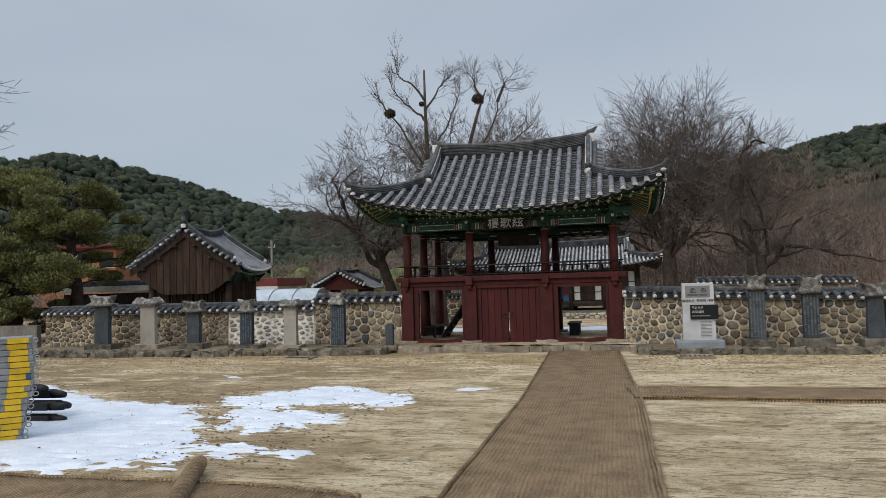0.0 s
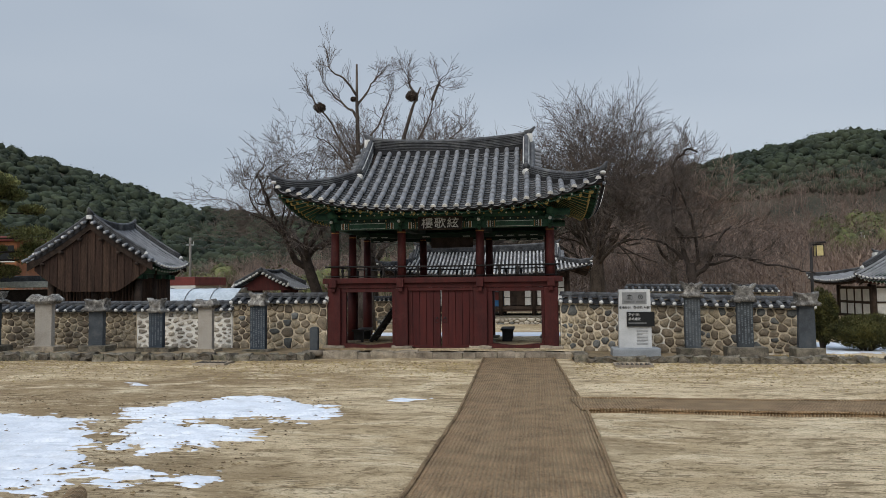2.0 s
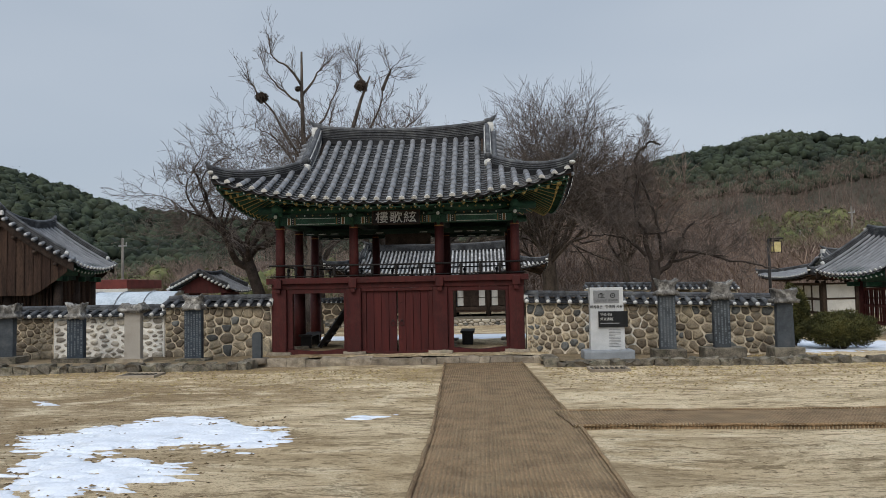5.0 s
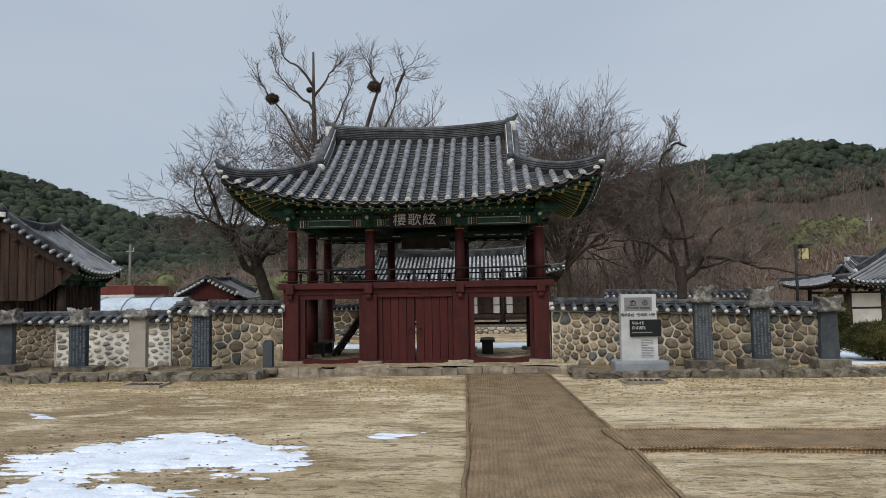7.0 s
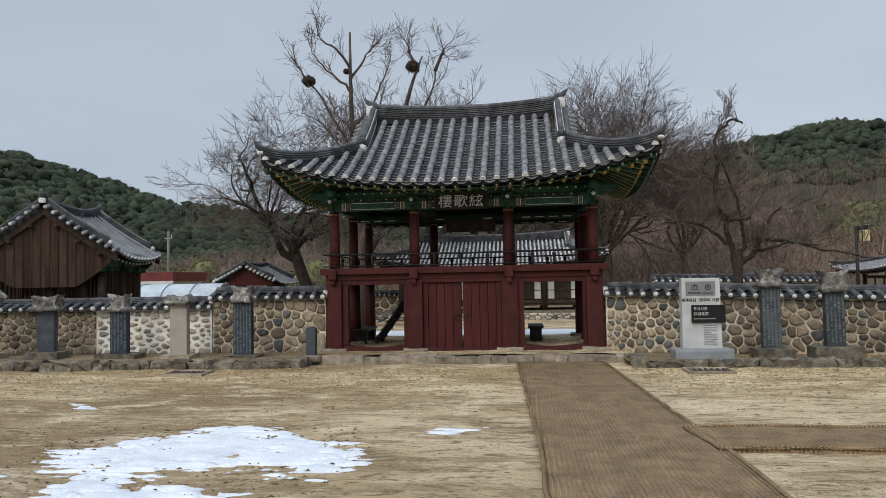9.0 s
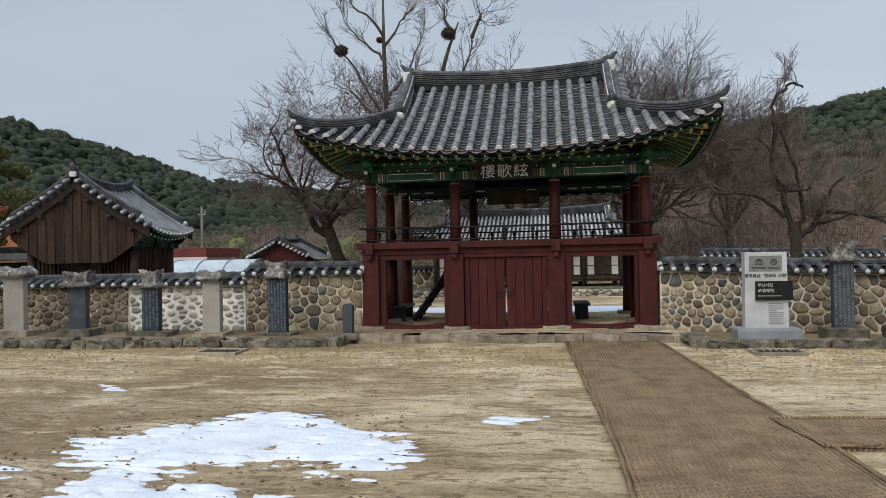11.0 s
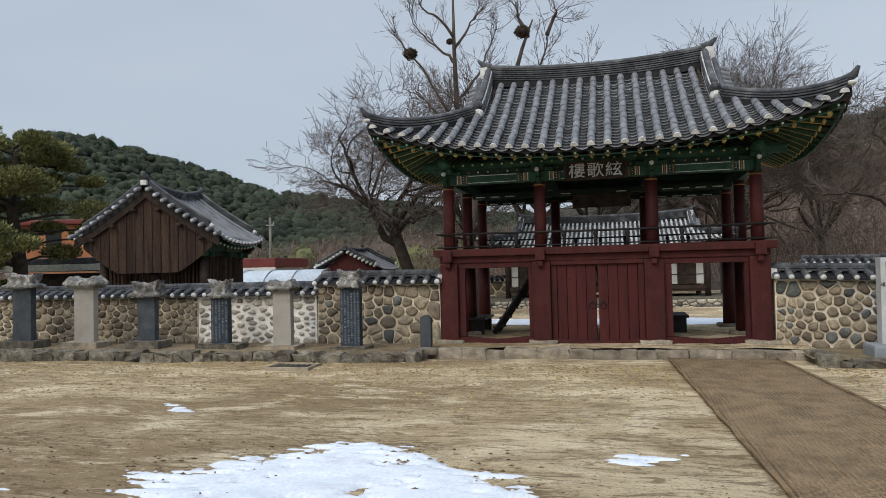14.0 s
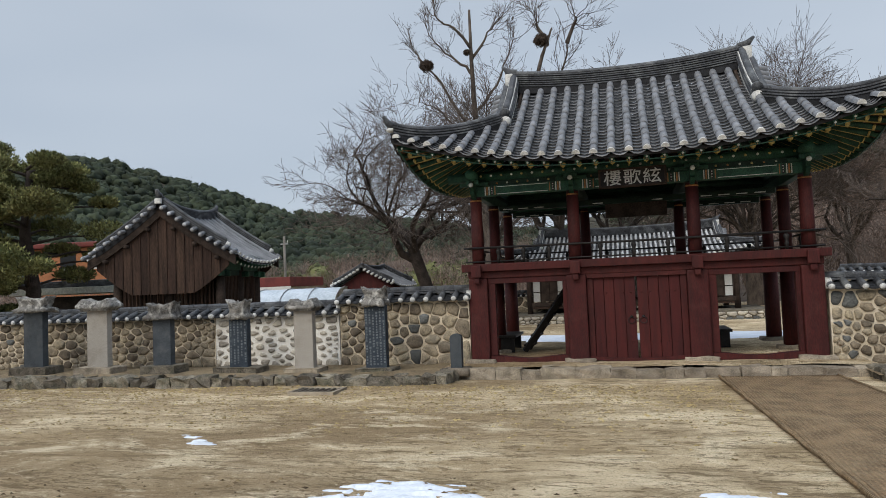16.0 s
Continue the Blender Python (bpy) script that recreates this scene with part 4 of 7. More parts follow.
# ---- stone walls with tiled copings ----
def voronoi_cells(w, h, n, rng, ax=1.0, relax=2):
    """Cells of a relaxed random pattern in a w x h rectangle; ax > 1 makes them flatter."""
    pts = [Vector((rng.uniform(0, w), rng.uniform(0, h) * ax)) for _ in range(n)]
    H = h * ax
    cells = []
    for it in range(relax + 1):
        cells = []
        for i, p in enumerate(pts):
            poly = [Vector((0, 0)), Vector((w, 0)), Vector((w, H)), Vector((0, H))]
            near = sorted((q for j, q in enumerate(pts) if j != i and abs(q.x - p.x) < 1.6), key=lambda q: (q - p).length_squared)[:16]
            for q in near:
                mid, d = (p + q) / 2, q - p
                out = []
                for k in range(len(poly)):
                    a, b = poly[k], poly[(k + 1) % len(poly)]
                    sa, sb = (a - mid).dot(d), (b - mid).dot(d)
                    if sa <= 0:
                        out.append(a)
                    if (sa < 0 < sb) or (sb < 0 < sa):
                        out.append(a + (b - a) * (sa / (sa - sb)))
                poly = out
                if len(poly) < 3:
                    break
            cells.append(poly)
        if it < relax:
            pts = [sum(c, Vector((0, 0))) / len(c) if len(c) > 2 else p for c, p in zip(cells, pts)]
    return [[Vector((q.x, q.y / ax)) for q in c] for c in cells if len(c) > 2]


def stone_mesh(poly, gap, depth, rng):
    """A rounded stone filling a cell less its joint; the face looks to -y."""
    c = sum(poly, Vector((0, 0))) / len(poly)
    cut = rng.uniform(0.09, 0.22)
    poly = [p for k in range(len(poly)) for p in (poly[k] * (1 - cut) + poly[(k + 1) % len(poly)] * cut, poly[k] * cut + poly[(k + 1) % len(poly)] * (1 - cut))]
    size = sum((p - c).length for p in poly) / len(poly)
    k1 = max(0.3, 1 - gap / max(size, 0.02))
    out = [c + (p - c) * k1 * rng.uniform(0.92, 1.05) for p in poly]
    n = len(out)
    v, f = [], []
    for scale, y in ((1.0, 0.03), (0.99, -depth * 0.35), (0.86, -depth * 0.8), (0.5, -depth)):
        for p in out:
            q = c + (p - c) * scale
            v.append((q.x, y + rng.uniform(-0.006, 0.006), q.y))
    v.append((c.x, -depth * rng.uniform(0.95, 1.1), c.y))
    for r in range(3):
        for i in range(n):
            j = (i + 1) % n
            f.append((r * n + i, r * n + j, (r + 1) * n + j, (r + 1) * n + i))
    for i in range(n):
        f.append((3 * n + i, 3 * n + (i + 1) % n, 4 * n))
    return v, f


def stone_wall(name, label, x0, x1, y, z0, top0, top1, mats, n, ax, seed, gap=0.028, depth=0.05, thick=0.5, grey=0.12, coping=True, stones="stone"):
    """A rubble wall along x: mortar core, single stones on the face and a tiled coping. top0, top1: height of the coping's tile ends at its two ends."""
    rng = random.Random(seed)
    length = x1 - x0
    hm = (top0 + top1) / 2
    skew = (top1 - top0) / length
    v = [(0, 0, z0 - 0.3), (length, 0, z0 - 0.3), (length, 0, top1 - 0.01), (0, 0, top0 - 0.01)]
    v += [(a, thick, c) for a, b, c in v]
    wall = link_mesh(name, v, [(0, 1, 2, 3), (5, 4, 7, 6), (3, 2, 6, 7), (0, 4, 5, 1), (1, 5, 6, 2), (0, 3, 7, 4)], mats[0])
    wall.matrix_basis = Matrix.Translation((x0, y, 0))
    tagged(wall, label, "wall", kind="structure")
    for poly in voronoi_cells(length, hm - z0 - 0.06, n, rng, ax):
        sv, sf = stone_mesh(poly, gap * rng.uniform(0.7, 1.4), depth * rng.uniform(0.7, 1.25), rng)
        sv = [(a, b, c + z0 + (skew * (a - length / 2) * (c / max(0.1, hm - z0)) )) for a, b, c in sv]
        link_mesh("stone", sv, sf, "stone_grey" if rng.random() < grey else stones, wall, True)
    if coping:
        build_coping(x0, x1, y + thick / 2, top0, top1, thick, seed)
    return wall


def build_coping(x0, x1, yc, top0, top1, thick, seed):
    """A small two-sided tile roof on top of a wall."""
    rng = random.Random(seed + 5)
    c = thing("wall_coping", "dark tiled wall coping with white lime tile ends", "wall coping", ((x0 + x1) / 2, yc, 0))
    half = (x1 - x0) / 2
    L = lambda x: top0 + (top1 - top0) * (x + half) / (2 * half)
    over = thick / 2 + 0.15
    v, f = [], []
    n = max(2, int(2 * half / 0.26))
    for s in (-1, 1):
        for i in range(n):
            a, b = -half + 2 * half * i / n, -half + 2 * half * (i + 1) / n
            for k in range(3):
                A, B = over * (k / 3), over * ((k + 1) / 3) + 0.01
                o = len(v)
                for d, up in ((A, 0.0), (B, 0.018), (B, -0.012)):
                    for j in range(5):
                        w = (j - 2) / 2
                        x = a + (b - a) * (j / 4)
                        v.append((x, s * d, L(x) + 0.12 - 0.12 * d / over + up - 0.035 * (1 - w * w)))
                for r in range(2):
                    for j in range(4):
                        f.append((o + r * 5 + j, o + r * 5 + j + 1, o + r * 5 + j + 6, o + r * 5 + j + 5))
    # shade between the cover tiles is in this near-black colour
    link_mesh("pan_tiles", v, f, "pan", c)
    for i in range(n + 1):
        x = -half + 2 * half * i / n
        if i in (0, n):
            x *= 0.995
        for s in (-1, 1):
            z0, z1 = L(x) + 0.125, L(x) + 0.0
            pts = [(x, s * 0.05, z0), (x + rng.uniform(-0.012, 0.012), s * (over + 0.015), z1)]
            if s < 0:
                t = tube("cover_tile", pts, [0.058, 0.066], "ridge", c, 10)
                d = (Vector(pts[1]) - Vector(pts[0])).normalized()
                e = Vector(pts[1])
                r = 0.052 * rng.uniform(0.85, 1.15)
                tube("lime_end", [e - d * 0.02, e + d * 0.02, e + d * 0.045], [r, r, r * 0.6], "lime", t, 10)
            else:
                tube("cover_tile", pts, [0.058, 0.066], "ridge", c, 6)
    # ridge: two long courses and a round tile
    for zo, w, h in ((0.115, 0.12, 0.035), (0.162, 0.095, 0.03)):
        rv = []
        for x in (-half - 0.02, half + 0.02):
            for sx, zz in ((-1, 0), (1, 0), (1, h), (-1, h)):
                rv.append((x, sx * w, L(max(-half, min(half, x))) + zo + zz))
        link_mesh("ridge_course", rv, [(0, 1, 5, 4), (1, 2, 6, 5), (2, 3, 7, 6), (3, 0, 4, 7), (3, 2, 1, 0), (4, 5, 6, 7)], "ridge", c)
    m = max(2, int(2 * half / 0.33))
    for i in range(m):
        a, b = -half + 2 * half * i / m, -half + 2 * half * (i + 1) / m
        tube("ridge_tile", [(a, 0, L(a) + 0.205), (b - 0.006, 0, L(b) + 0.205)], [0.058, 0.064], "ridge", c, 8)
    return c


stone_wall("wall_left_far", "low fieldstone wall in cream mortar", -17.85, -10.84, 20.2, 0.02, 1.17, 1.17, ("mortar",), 190, 1.4, 11, 0.017, 0.05, 0.5, 0.04)
stone_wall("wall_left_white", "low fieldstone wall in thick whitewashed mortar", -10.82, -7.86, 20.19, 0.02, 1.17, 1.17, ("mortar_white",), 84, 1.75, 14, 0.045, 0.035, 0.5, 0.06, stones="stone_pale")
stone_wall("wall_left_gate", "fieldstone wall in cream mortar joining the gate", -7.84, -5.04, 20.2, 0.0, 1.38, 1.37, ("mortar",), 72, 1.2, 12, 0.017, 0.055, 0.5, 0.1)
stone_wall("wall_right", "fieldstone wall in cream mortar with grey boulders", 1.50, 7.95, 20.2, -0.05, 1.34, 1.14, ("mortar_patched",), 175, 1.15, 13, 0.019, 0.055, 0.5, 0.18)


def lime_cap(x, s, z):
    bm = bmesh.new()
    box_into(bm, -0.05, 0.05, -0.34, 0.34, -0.06, 0.30, 0.05)
    for q in bm.verts:
        q.co.z -= 0.22 * abs(q.co.y) / 0.34 * (1 if q.co.z > 0 else 0.2)
        q.co += Vector((noise.noise(q.co * 9) * 0.02, noise.noise(q.co * 7 + Vector((3, 1, 0))) * 0.02, 0))
    ob = part("coping_end", bm, "lime", None, "", True)
    ob.matrix_basis = Matrix.Translation((x, 20.45, z))
    tagged(ob, "white lime plaster end of a tiled wall coping", "wall end")


lime_cap(-5.03, 1, 1.42)
lime_cap(1.49, -1, 1.39)
lime_cap(-7.86, 1, 1.22)


# ---- kerbs, terraces and the gate's plinth ----
def rough_block(bm, w, d, h, rng, amount=0.03):
    bmesh.ops.create_cube(bm, size=1.0)
    bmesh.ops.subdivide_edges(bm, edges=bm.edges[:], cuts=2, use_grid_fill=True)
    for q in bm.verts:
        k = q.co.copy()
        l = k.length / 0.5
        s = 1 - 0.13 * max(0.0, l - 1.05)
        q.co = Vector((k.x * w * s, k.y * d * s, k.z * h * s)) + Vector((rng.uniform(-1, 1), rng.uniform(-1, 1), rng.uniform(-1, 1))) * amount


def stone_row(name, label, x0, x1, y, z0, z1, seed, wmin, wmax, depth, mat, rough=0.03):
    rng = random.Random(seed)
    kerb = thing(name, label, "kerb", (0, 0, 0), kind="structure")
    x = x0
    while x < x1:
        w = min(rng.uniform(wmin, wmax), x1 - x + 0.05)
        bm = bmesh.new()
        h = (z1 - z0) * rng.uniform(0.8, 1.15) + 0.12
        rough_block(bm, w * 1.07, depth * rng.uniform(0.85, 1.15), h, rng, rough)
        ob = part("kerb_stone", bm, mat, kerb)
        ob.matrix_basis = pose(x + w / 2, y + rng.uniform(-0.04, 0.04), z0 - 0.12 + h / 2, rng.uniform(-3, 3), rng.uniform(-2, 2), rng.uniform(-4, 4))
        x += w
    return kerb


def terrace(name, x0, x1, y0, y1, z, seed, label):
    v, f = [], []
    nx, ny = int((x1 - x0) / 0.2), max(3, int((y1 - y0) / 0.2))
    for j in range(ny + 1):
        for i in range(nx + 1):
            x, y = x0 + (x1 - x0) * i / nx, y0 + (y1 - y0) * j / ny
            v.append((x, y, z - (0.02 * (x - 1.5) if x > 1.5 else 0) + 0.025 * noise.fractal(Vector((x * 1.4, y * 1.4, seed)), 1, 2, 3)))
    for j in range(ny):
        for i in range(nx):
            a = j * (nx + 1) + i
            f.append((a, a + 1, a + nx + 2, a + nx + 1))
    tagged(link_mesh(name, v, f, "terrace_soil" if name != "gate_floor" else "ground", None, True), label, "terrace", kind="structure")


stone_row("kerb_left", "row of rough mossy kerb stones before a low terrace", -17.6, -5.3, 18.35, -0.10, 0.08, 3, 0.18, 0.46, 0.34, "kerb", 0.042)
stone_row("kerb_right", "row of rough pale and dark kerb stones", 2.0, 9.3, 18.45, -0.15, 0.03, 4, 0.2, 0.5, 0.34, "kerb", 0.042)
stone_row("gate_plinth", "front course of worn granite plinth stones under a gate", -5.35, 1.95, 19.35, -0.10, 0.06, 5, 0.24, 0.62, 0.42, "slab", 0.016)
for x in (-5.22, 1.93):
    for k in range(3):
        bm = bmesh.new()
        rough_block(bm, 0.34, 0.36, 0.34, random.Random(k + int(x)), 0.02)
        ob = part("kerb_stone", bm, "kerb", None)
        ob.matrix_basis = pose(x, 18.45 + 0.33 * k, -0.08, 0, 0, 8 * k)
        tagged(ob, "rough kerb stone at the end of a terrace", "kerb stone", "terrace end stones")
terrace("terrace_left", -17.7, -5.2, 18.38, 20.3, 0.06, 1, "soil terrace with dead grass behind kerb stones")
terrace("terrace_right", 1.7, 9.3, 18.5, 20.3, 0.02, 2, "soil terrace with leaf litter behind kerb stones")
terrace("gate_floor", -5.4, 2.0, 19.4, 24.7, 0.07, 3, "packed earth floor of the gate")
for x in COLS:
    for y in (20.32, 22.22, 24.12):
        rng = random.Random(int(x * 100 + y))
        bm = bmesh.new()
        rough_block(bm, 0.62, 0.5, 0.20, rng, 0.02)
        ob = part("foundation_stone", bm, "slab", None, "", True)
        ob.matrix_basis = pose(GX + x, y - 0.05, 0.04, 0, 0, rng.uniform(-8, 8))
        tagged(ob, "flat rough granite foundation stone under a gate post", "foundation stone", "gate foundation stones")


# ---- memorial steles ----
def stele(x, y, z, w, h, cap_w, cap_h, base_w, base_h, mat, label, base_mat="kerb", seed=1, cap="dragon", lines=0, t=0.16, taper=0.0):
    """A stone tablet on a block base with a carved capstone. x: centre; z: underside of the base."""
    rng = random.Random(seed)
    w, cap_w, cap_h = w * 0.94, cap_w * 0.88, cap_h * 0.80
    s = thing("memorial_stele", label, "stele", (x, y, z), rng.uniform(-1.5, 1.5), "memorial steles along the wall")
    bm = bmesh.new()
    box_into(bm, -base_w / 2, base_w / 2, -0.26, 0.26, -0.06, base_h, 0.025)
    for q in bm.verts:
        q.co += Vector((rng.uniform(-1, 1), rng.uniform(-1, 1), rng.uniform(-1, 1))) * 0.012
    part("base", bm, base_mat, s, "rough stone base block")
    bm = bmesh.new()
    v = box_into(bm, -w / 2, w / 2, -t / 2, t / 2, base_h - 0.02, base_h + h, 0.012)
    for q in bm.verts:
        q.co.x *= 1 + taper * (1 - (q.co.z - base_h) / h)
    part("tablet", bm, mat, s)
    if lines:
        cols = max(3, int(w / 0.07))
        etched = bmesh.new()
        for c in range(cols):
            cx = -w / 2 + w * (c + 0.5) / cols
            z0 = base_h + h * 0.94
            while z0 > base_h + 0.08:
                hh = rng.uniform(0.025, 0.045)
                if rng.random() < 0.88:
                    ww = rng.uniform(0.012, 0.022)
                    vs = [etched.verts.new((cx + a * ww, -t / 2 - 0.002, z0 - b * hh)) for a, b in ((-1, 0), (-1, 1), (1, 1), (1, 0))]
                    etched.faces.new(vs)
                z0 -= hh + 0.018
        tagged(part("engraving", etched, "etch", s, "rows of worn engraved characters"), kind="stuff")
    zc = base_h + h
    if cap:
        bm = bmesh.new()
        bmesh.ops.create_cube(bm, size=1.0)
        bmesh.ops.subdivide_edges(bm, edges=bm.edges[:], cuts=7, use_grid_fill=True)
        ph = rng.uniform(0, 50)
        for q in bm.verts:
            k = q.co.copy()
            up = k.z + 0.5
            lump = noise.fractal(Vector((k.x * 5.5 + ph, k.y * 4, k.z * 3.5)), 1.0, 2.0, 3)
            if cap == "dragon":
                wide = 1.0 if up < 0.26 else 0.74 + 0.24 * max(0.0, (up - 0.3) / 0.7) ** 1.6
                deep = 1.0 if up < 0.26 else 0.72
                ear = 0.34 * (abs(k.x) * 2) ** 2.4 * max(0.0, up - 0.3) + 0.10 * math.exp(-(k.x / 0.08) ** 2) * (up > 0.8)
                q.co = Vector((k.x * cap_w * wide, k.y * 0.38 * deep, (k.z + ear) * cap_h))
                q.co += Vector((k.x * 0.8, k.y * 0.6, k.z * 0.5)) * lump * 0.09 + k.normalized() * lump * 0.022
            else:
                wide = 0.78 if up < 0.25 else 1.0 - 0.32 * max(0.0, (up - 0.45) / 0.55)
                lift = 0.30 * (abs(k.x) * 2) ** 3 * up
                q.co = Vector((k.x * cap_w * wide, k.y * 0.44 * wide, (k.z + lift) * cap_h)) + k.normalized() * lump * 0.02
        ob = part("capstone", bm, "cap", s, "lumpy carved capstone spotted with lichen", True)
        ob.matrix_basis = Matrix.Translation((0, 0, zc + cap_h / 2 - 0.02))
    return s


SY = 19.2
stele(-14.72, SY, 0.02, 0.56, 1.22, 1.0, 0.36, 1.0, 0.20, "stele_dark", "tall dark slate stele with a large carved capstone", seed=21)
stele(-13.03, SY, 0.0, 0.54, 1.22, 1.0, 0.26, 0.92, 0.20, "stele_pale", "pale weathered stone stele with a broad capstone", "slab", seed=22, cap="roof")
stele(-11.42, SY, -0.06, 0.45, 0.98, 0.80, 0.36, 0.82, 0.28, "stele_dark", "narrow dark stone stele with a lichen-spotted capstone", seed=23)
stele(-9.62, SY, -0.05, 0.43, 0.98, 0.46, 0.40, 0.98, 0.22, "stele_blue", "narrow blue-black stele with engraved characters and angular cap", seed=24, lines=1)
stele(-8.17, SY, 0.0, 0.43, 1.13, 0.72, 0.24, 0.72, 0.14, "stele_pale", "pale weathered stele under a flat worn capstone", "slab", seed=25, cap="roof")
stele(-6.66, SY, -0.02, 0.45, 1.20, 0.54, 0.38, 0.76, 0.14, "stele_blue", "blue-black stele closely engraved with characters", seed=26, lines=1)
stele(4.73, SY, -0.07, 0.40, 1.28, 0.56, 0.40, 0.72, 0.25, "stele_dark", "dark grey engraved stele with a carved dragon capstone", seed=27, lines=1)
stele(5.98, SY, -0.06, 0.40, 1.13, 0.58, 0.46, 0.94, 0.27, "stele_dark", "dark grey stele with horned carved capstone on a broad base", seed=28, lines=1)
stele(7.42, SY, -0.08, 0.38, 1.05, 0.62, 0.34, 0.68, 0.27, "stele_dark", "dark grey tapering stele with a roof-shaped capstone", seed=29, cap="dragon", lines=0, taper=0.12)


def small_stele():
    s = thing("marker_stone", "small dark round-topped marker stone on a flat base", "marker stone", (-5.085, 19.2, 0.0))
    bm = bmesh.new()
    rough_block(bm, 0.5, 0.42, 0.14, random.Random(3), 0.01)
    ob = part("base", bm, "slab", s, "", True)
    ob.matrix_basis = Matrix.Translation((0, 0, 0.03))
    bm = bmesh.new()
    prof = [(-0.105, 0.08), (0.105, 0.08), (0.11, 0.66)] + [(0.11 * math.cos(a), 0.66 + 0.07 * math.sin(a)) for a in (0.6, 1.2, 1.57, 1.95, 2.5)] + [(-0.11, 0.66)]
    rings = [[bm.verts.new((x, y, z)) for x, z in prof] for y in (-0.07, 0.07)]
    bm.faces.new(rings[0])
    bm.faces.new(rings[1][::-1])
    for k in range(len(prof)):
        j = (k + 1) % len(prof)
        bm.faces.new((rings[0][j], rings[0][k], rings[1][k], rings[1][j]))
    part("tablet", bm, "stele_dark", s)


small_stele()


def heritage_sign():
    """The white granite sign stone with its plates."""
    s = thing("heritage_sign", "white granite sign stone with grey and black plates", "sign stone", (3.32, 19.2, -0.08))
    bm = bmesh.new()
    box_into(bm, -0.59, 0.59, -0.32, 0.28, 0.0, 0.27, 0.05)
    part("base", bm, "granite_base", s, "blue-grey rounded granite base")
    bm = bmesh.new()
    v = box_into(bm, -0.385, 0.385, -0.12, 0.12, 0.24, 1.73, 0.01)
    for q in bm.verts:
        q.co.x *= 1.0 + 0.03 * (1.73 - q.co.z)
    part("slab", bm, "granite", s)
    f = -0.124
    box("grey_plate", -0.31, 0.29, f - 0.006, f, 1.36, 1.66, "panel_grey", s, 0.002)
    box("black_plate", -0.21, 0.47, f - 0.045, f - 0.002, 0.80, 1.17, "panel_black", s, 0.006, "black plate standing proud of the stone")
    lettering("세계유산  ‘한국의 서원’", 0.082, "letter", s, pose(-0.01, f - 0.002, 1.27, 90, 0, 0), 0.0015)
    lettering("무성서원", 0.075, "letter_pale", s, pose(-0.17, f - 0.047, 1.09, 90, 0, 0), 0.0, "LEFT")
    lettering("武城書院", 0.075, "letter_pale", s, pose(-0.17, f - 0.047, 0.985, 90, 0, 0), 0.0, "LEFT")
    bm = bmesh.new()
    box_into(bm, -0.17, 0.27, f - 0.0475, f - 0.0455, 0.875, 0.90)
    part("text_line", bm, "panel_grey", s)
    # emblem shapes on the grey plate
    bm = bmesh.new()
    for k in range(5):
        box_into(bm, -0.19 + 0.03 * k, -0.178 + 0.03 * k, f - 0.009, f - 0.006, 1.50, 1.56)
    box_into(bm, -0.20, -0.05, f - 0.009, f - 0.006, 1.48, 1.495)
    vs = [bm.verts.new(c) for c in ((-0.205, f - 0.009, 1.565), (-0.045, f - 0.009, 1.565), (-0.125, f - 0.009, 1.605))]
    bm.faces.new(vs)
    part("emblem", bm, "letter", s)
    ring = [(0.14 + 0.05 * math.cos(2 * math.pi * k / 20), f - 0.008, 1.54 + 0.05 * math.sin(2 * math.pi * k / 20)) for k in range(21)]
    tube("emblem", ring, [0.009] * 21, "letter", s, 6)
    tube("emblem", [(0.14, f - 0.006, 1.54), (0.14, f - 0.009, 1.54)], [0.022, 0.022], "letter", s, 4, smooth=False)
    bm = bmesh.new()
    for x0, x1 in ((-0.26, 0.0), (0.03, 0.25)):
        for z in (1.43, 1.405):
            box_into(bm, x0, x1, f - 0.008, f - 0.006, z, z + 0.011)
    part("text_line", bm, "letter", s)
    rng = random.Random(8)
    bm = bmesh.new()
    for k in range(12):
        box_into(bm, 0.03, 0.03 + (0.27 if k % 5 != 4 else rng.uniform(0.12, 0.22)), f - 0.003, f - 0.0005, 0.735 - 0.036 * k, 0.747 - 0.036 * k)
    part("text_line", bm, "panel_grey", s)


heritage_sign()


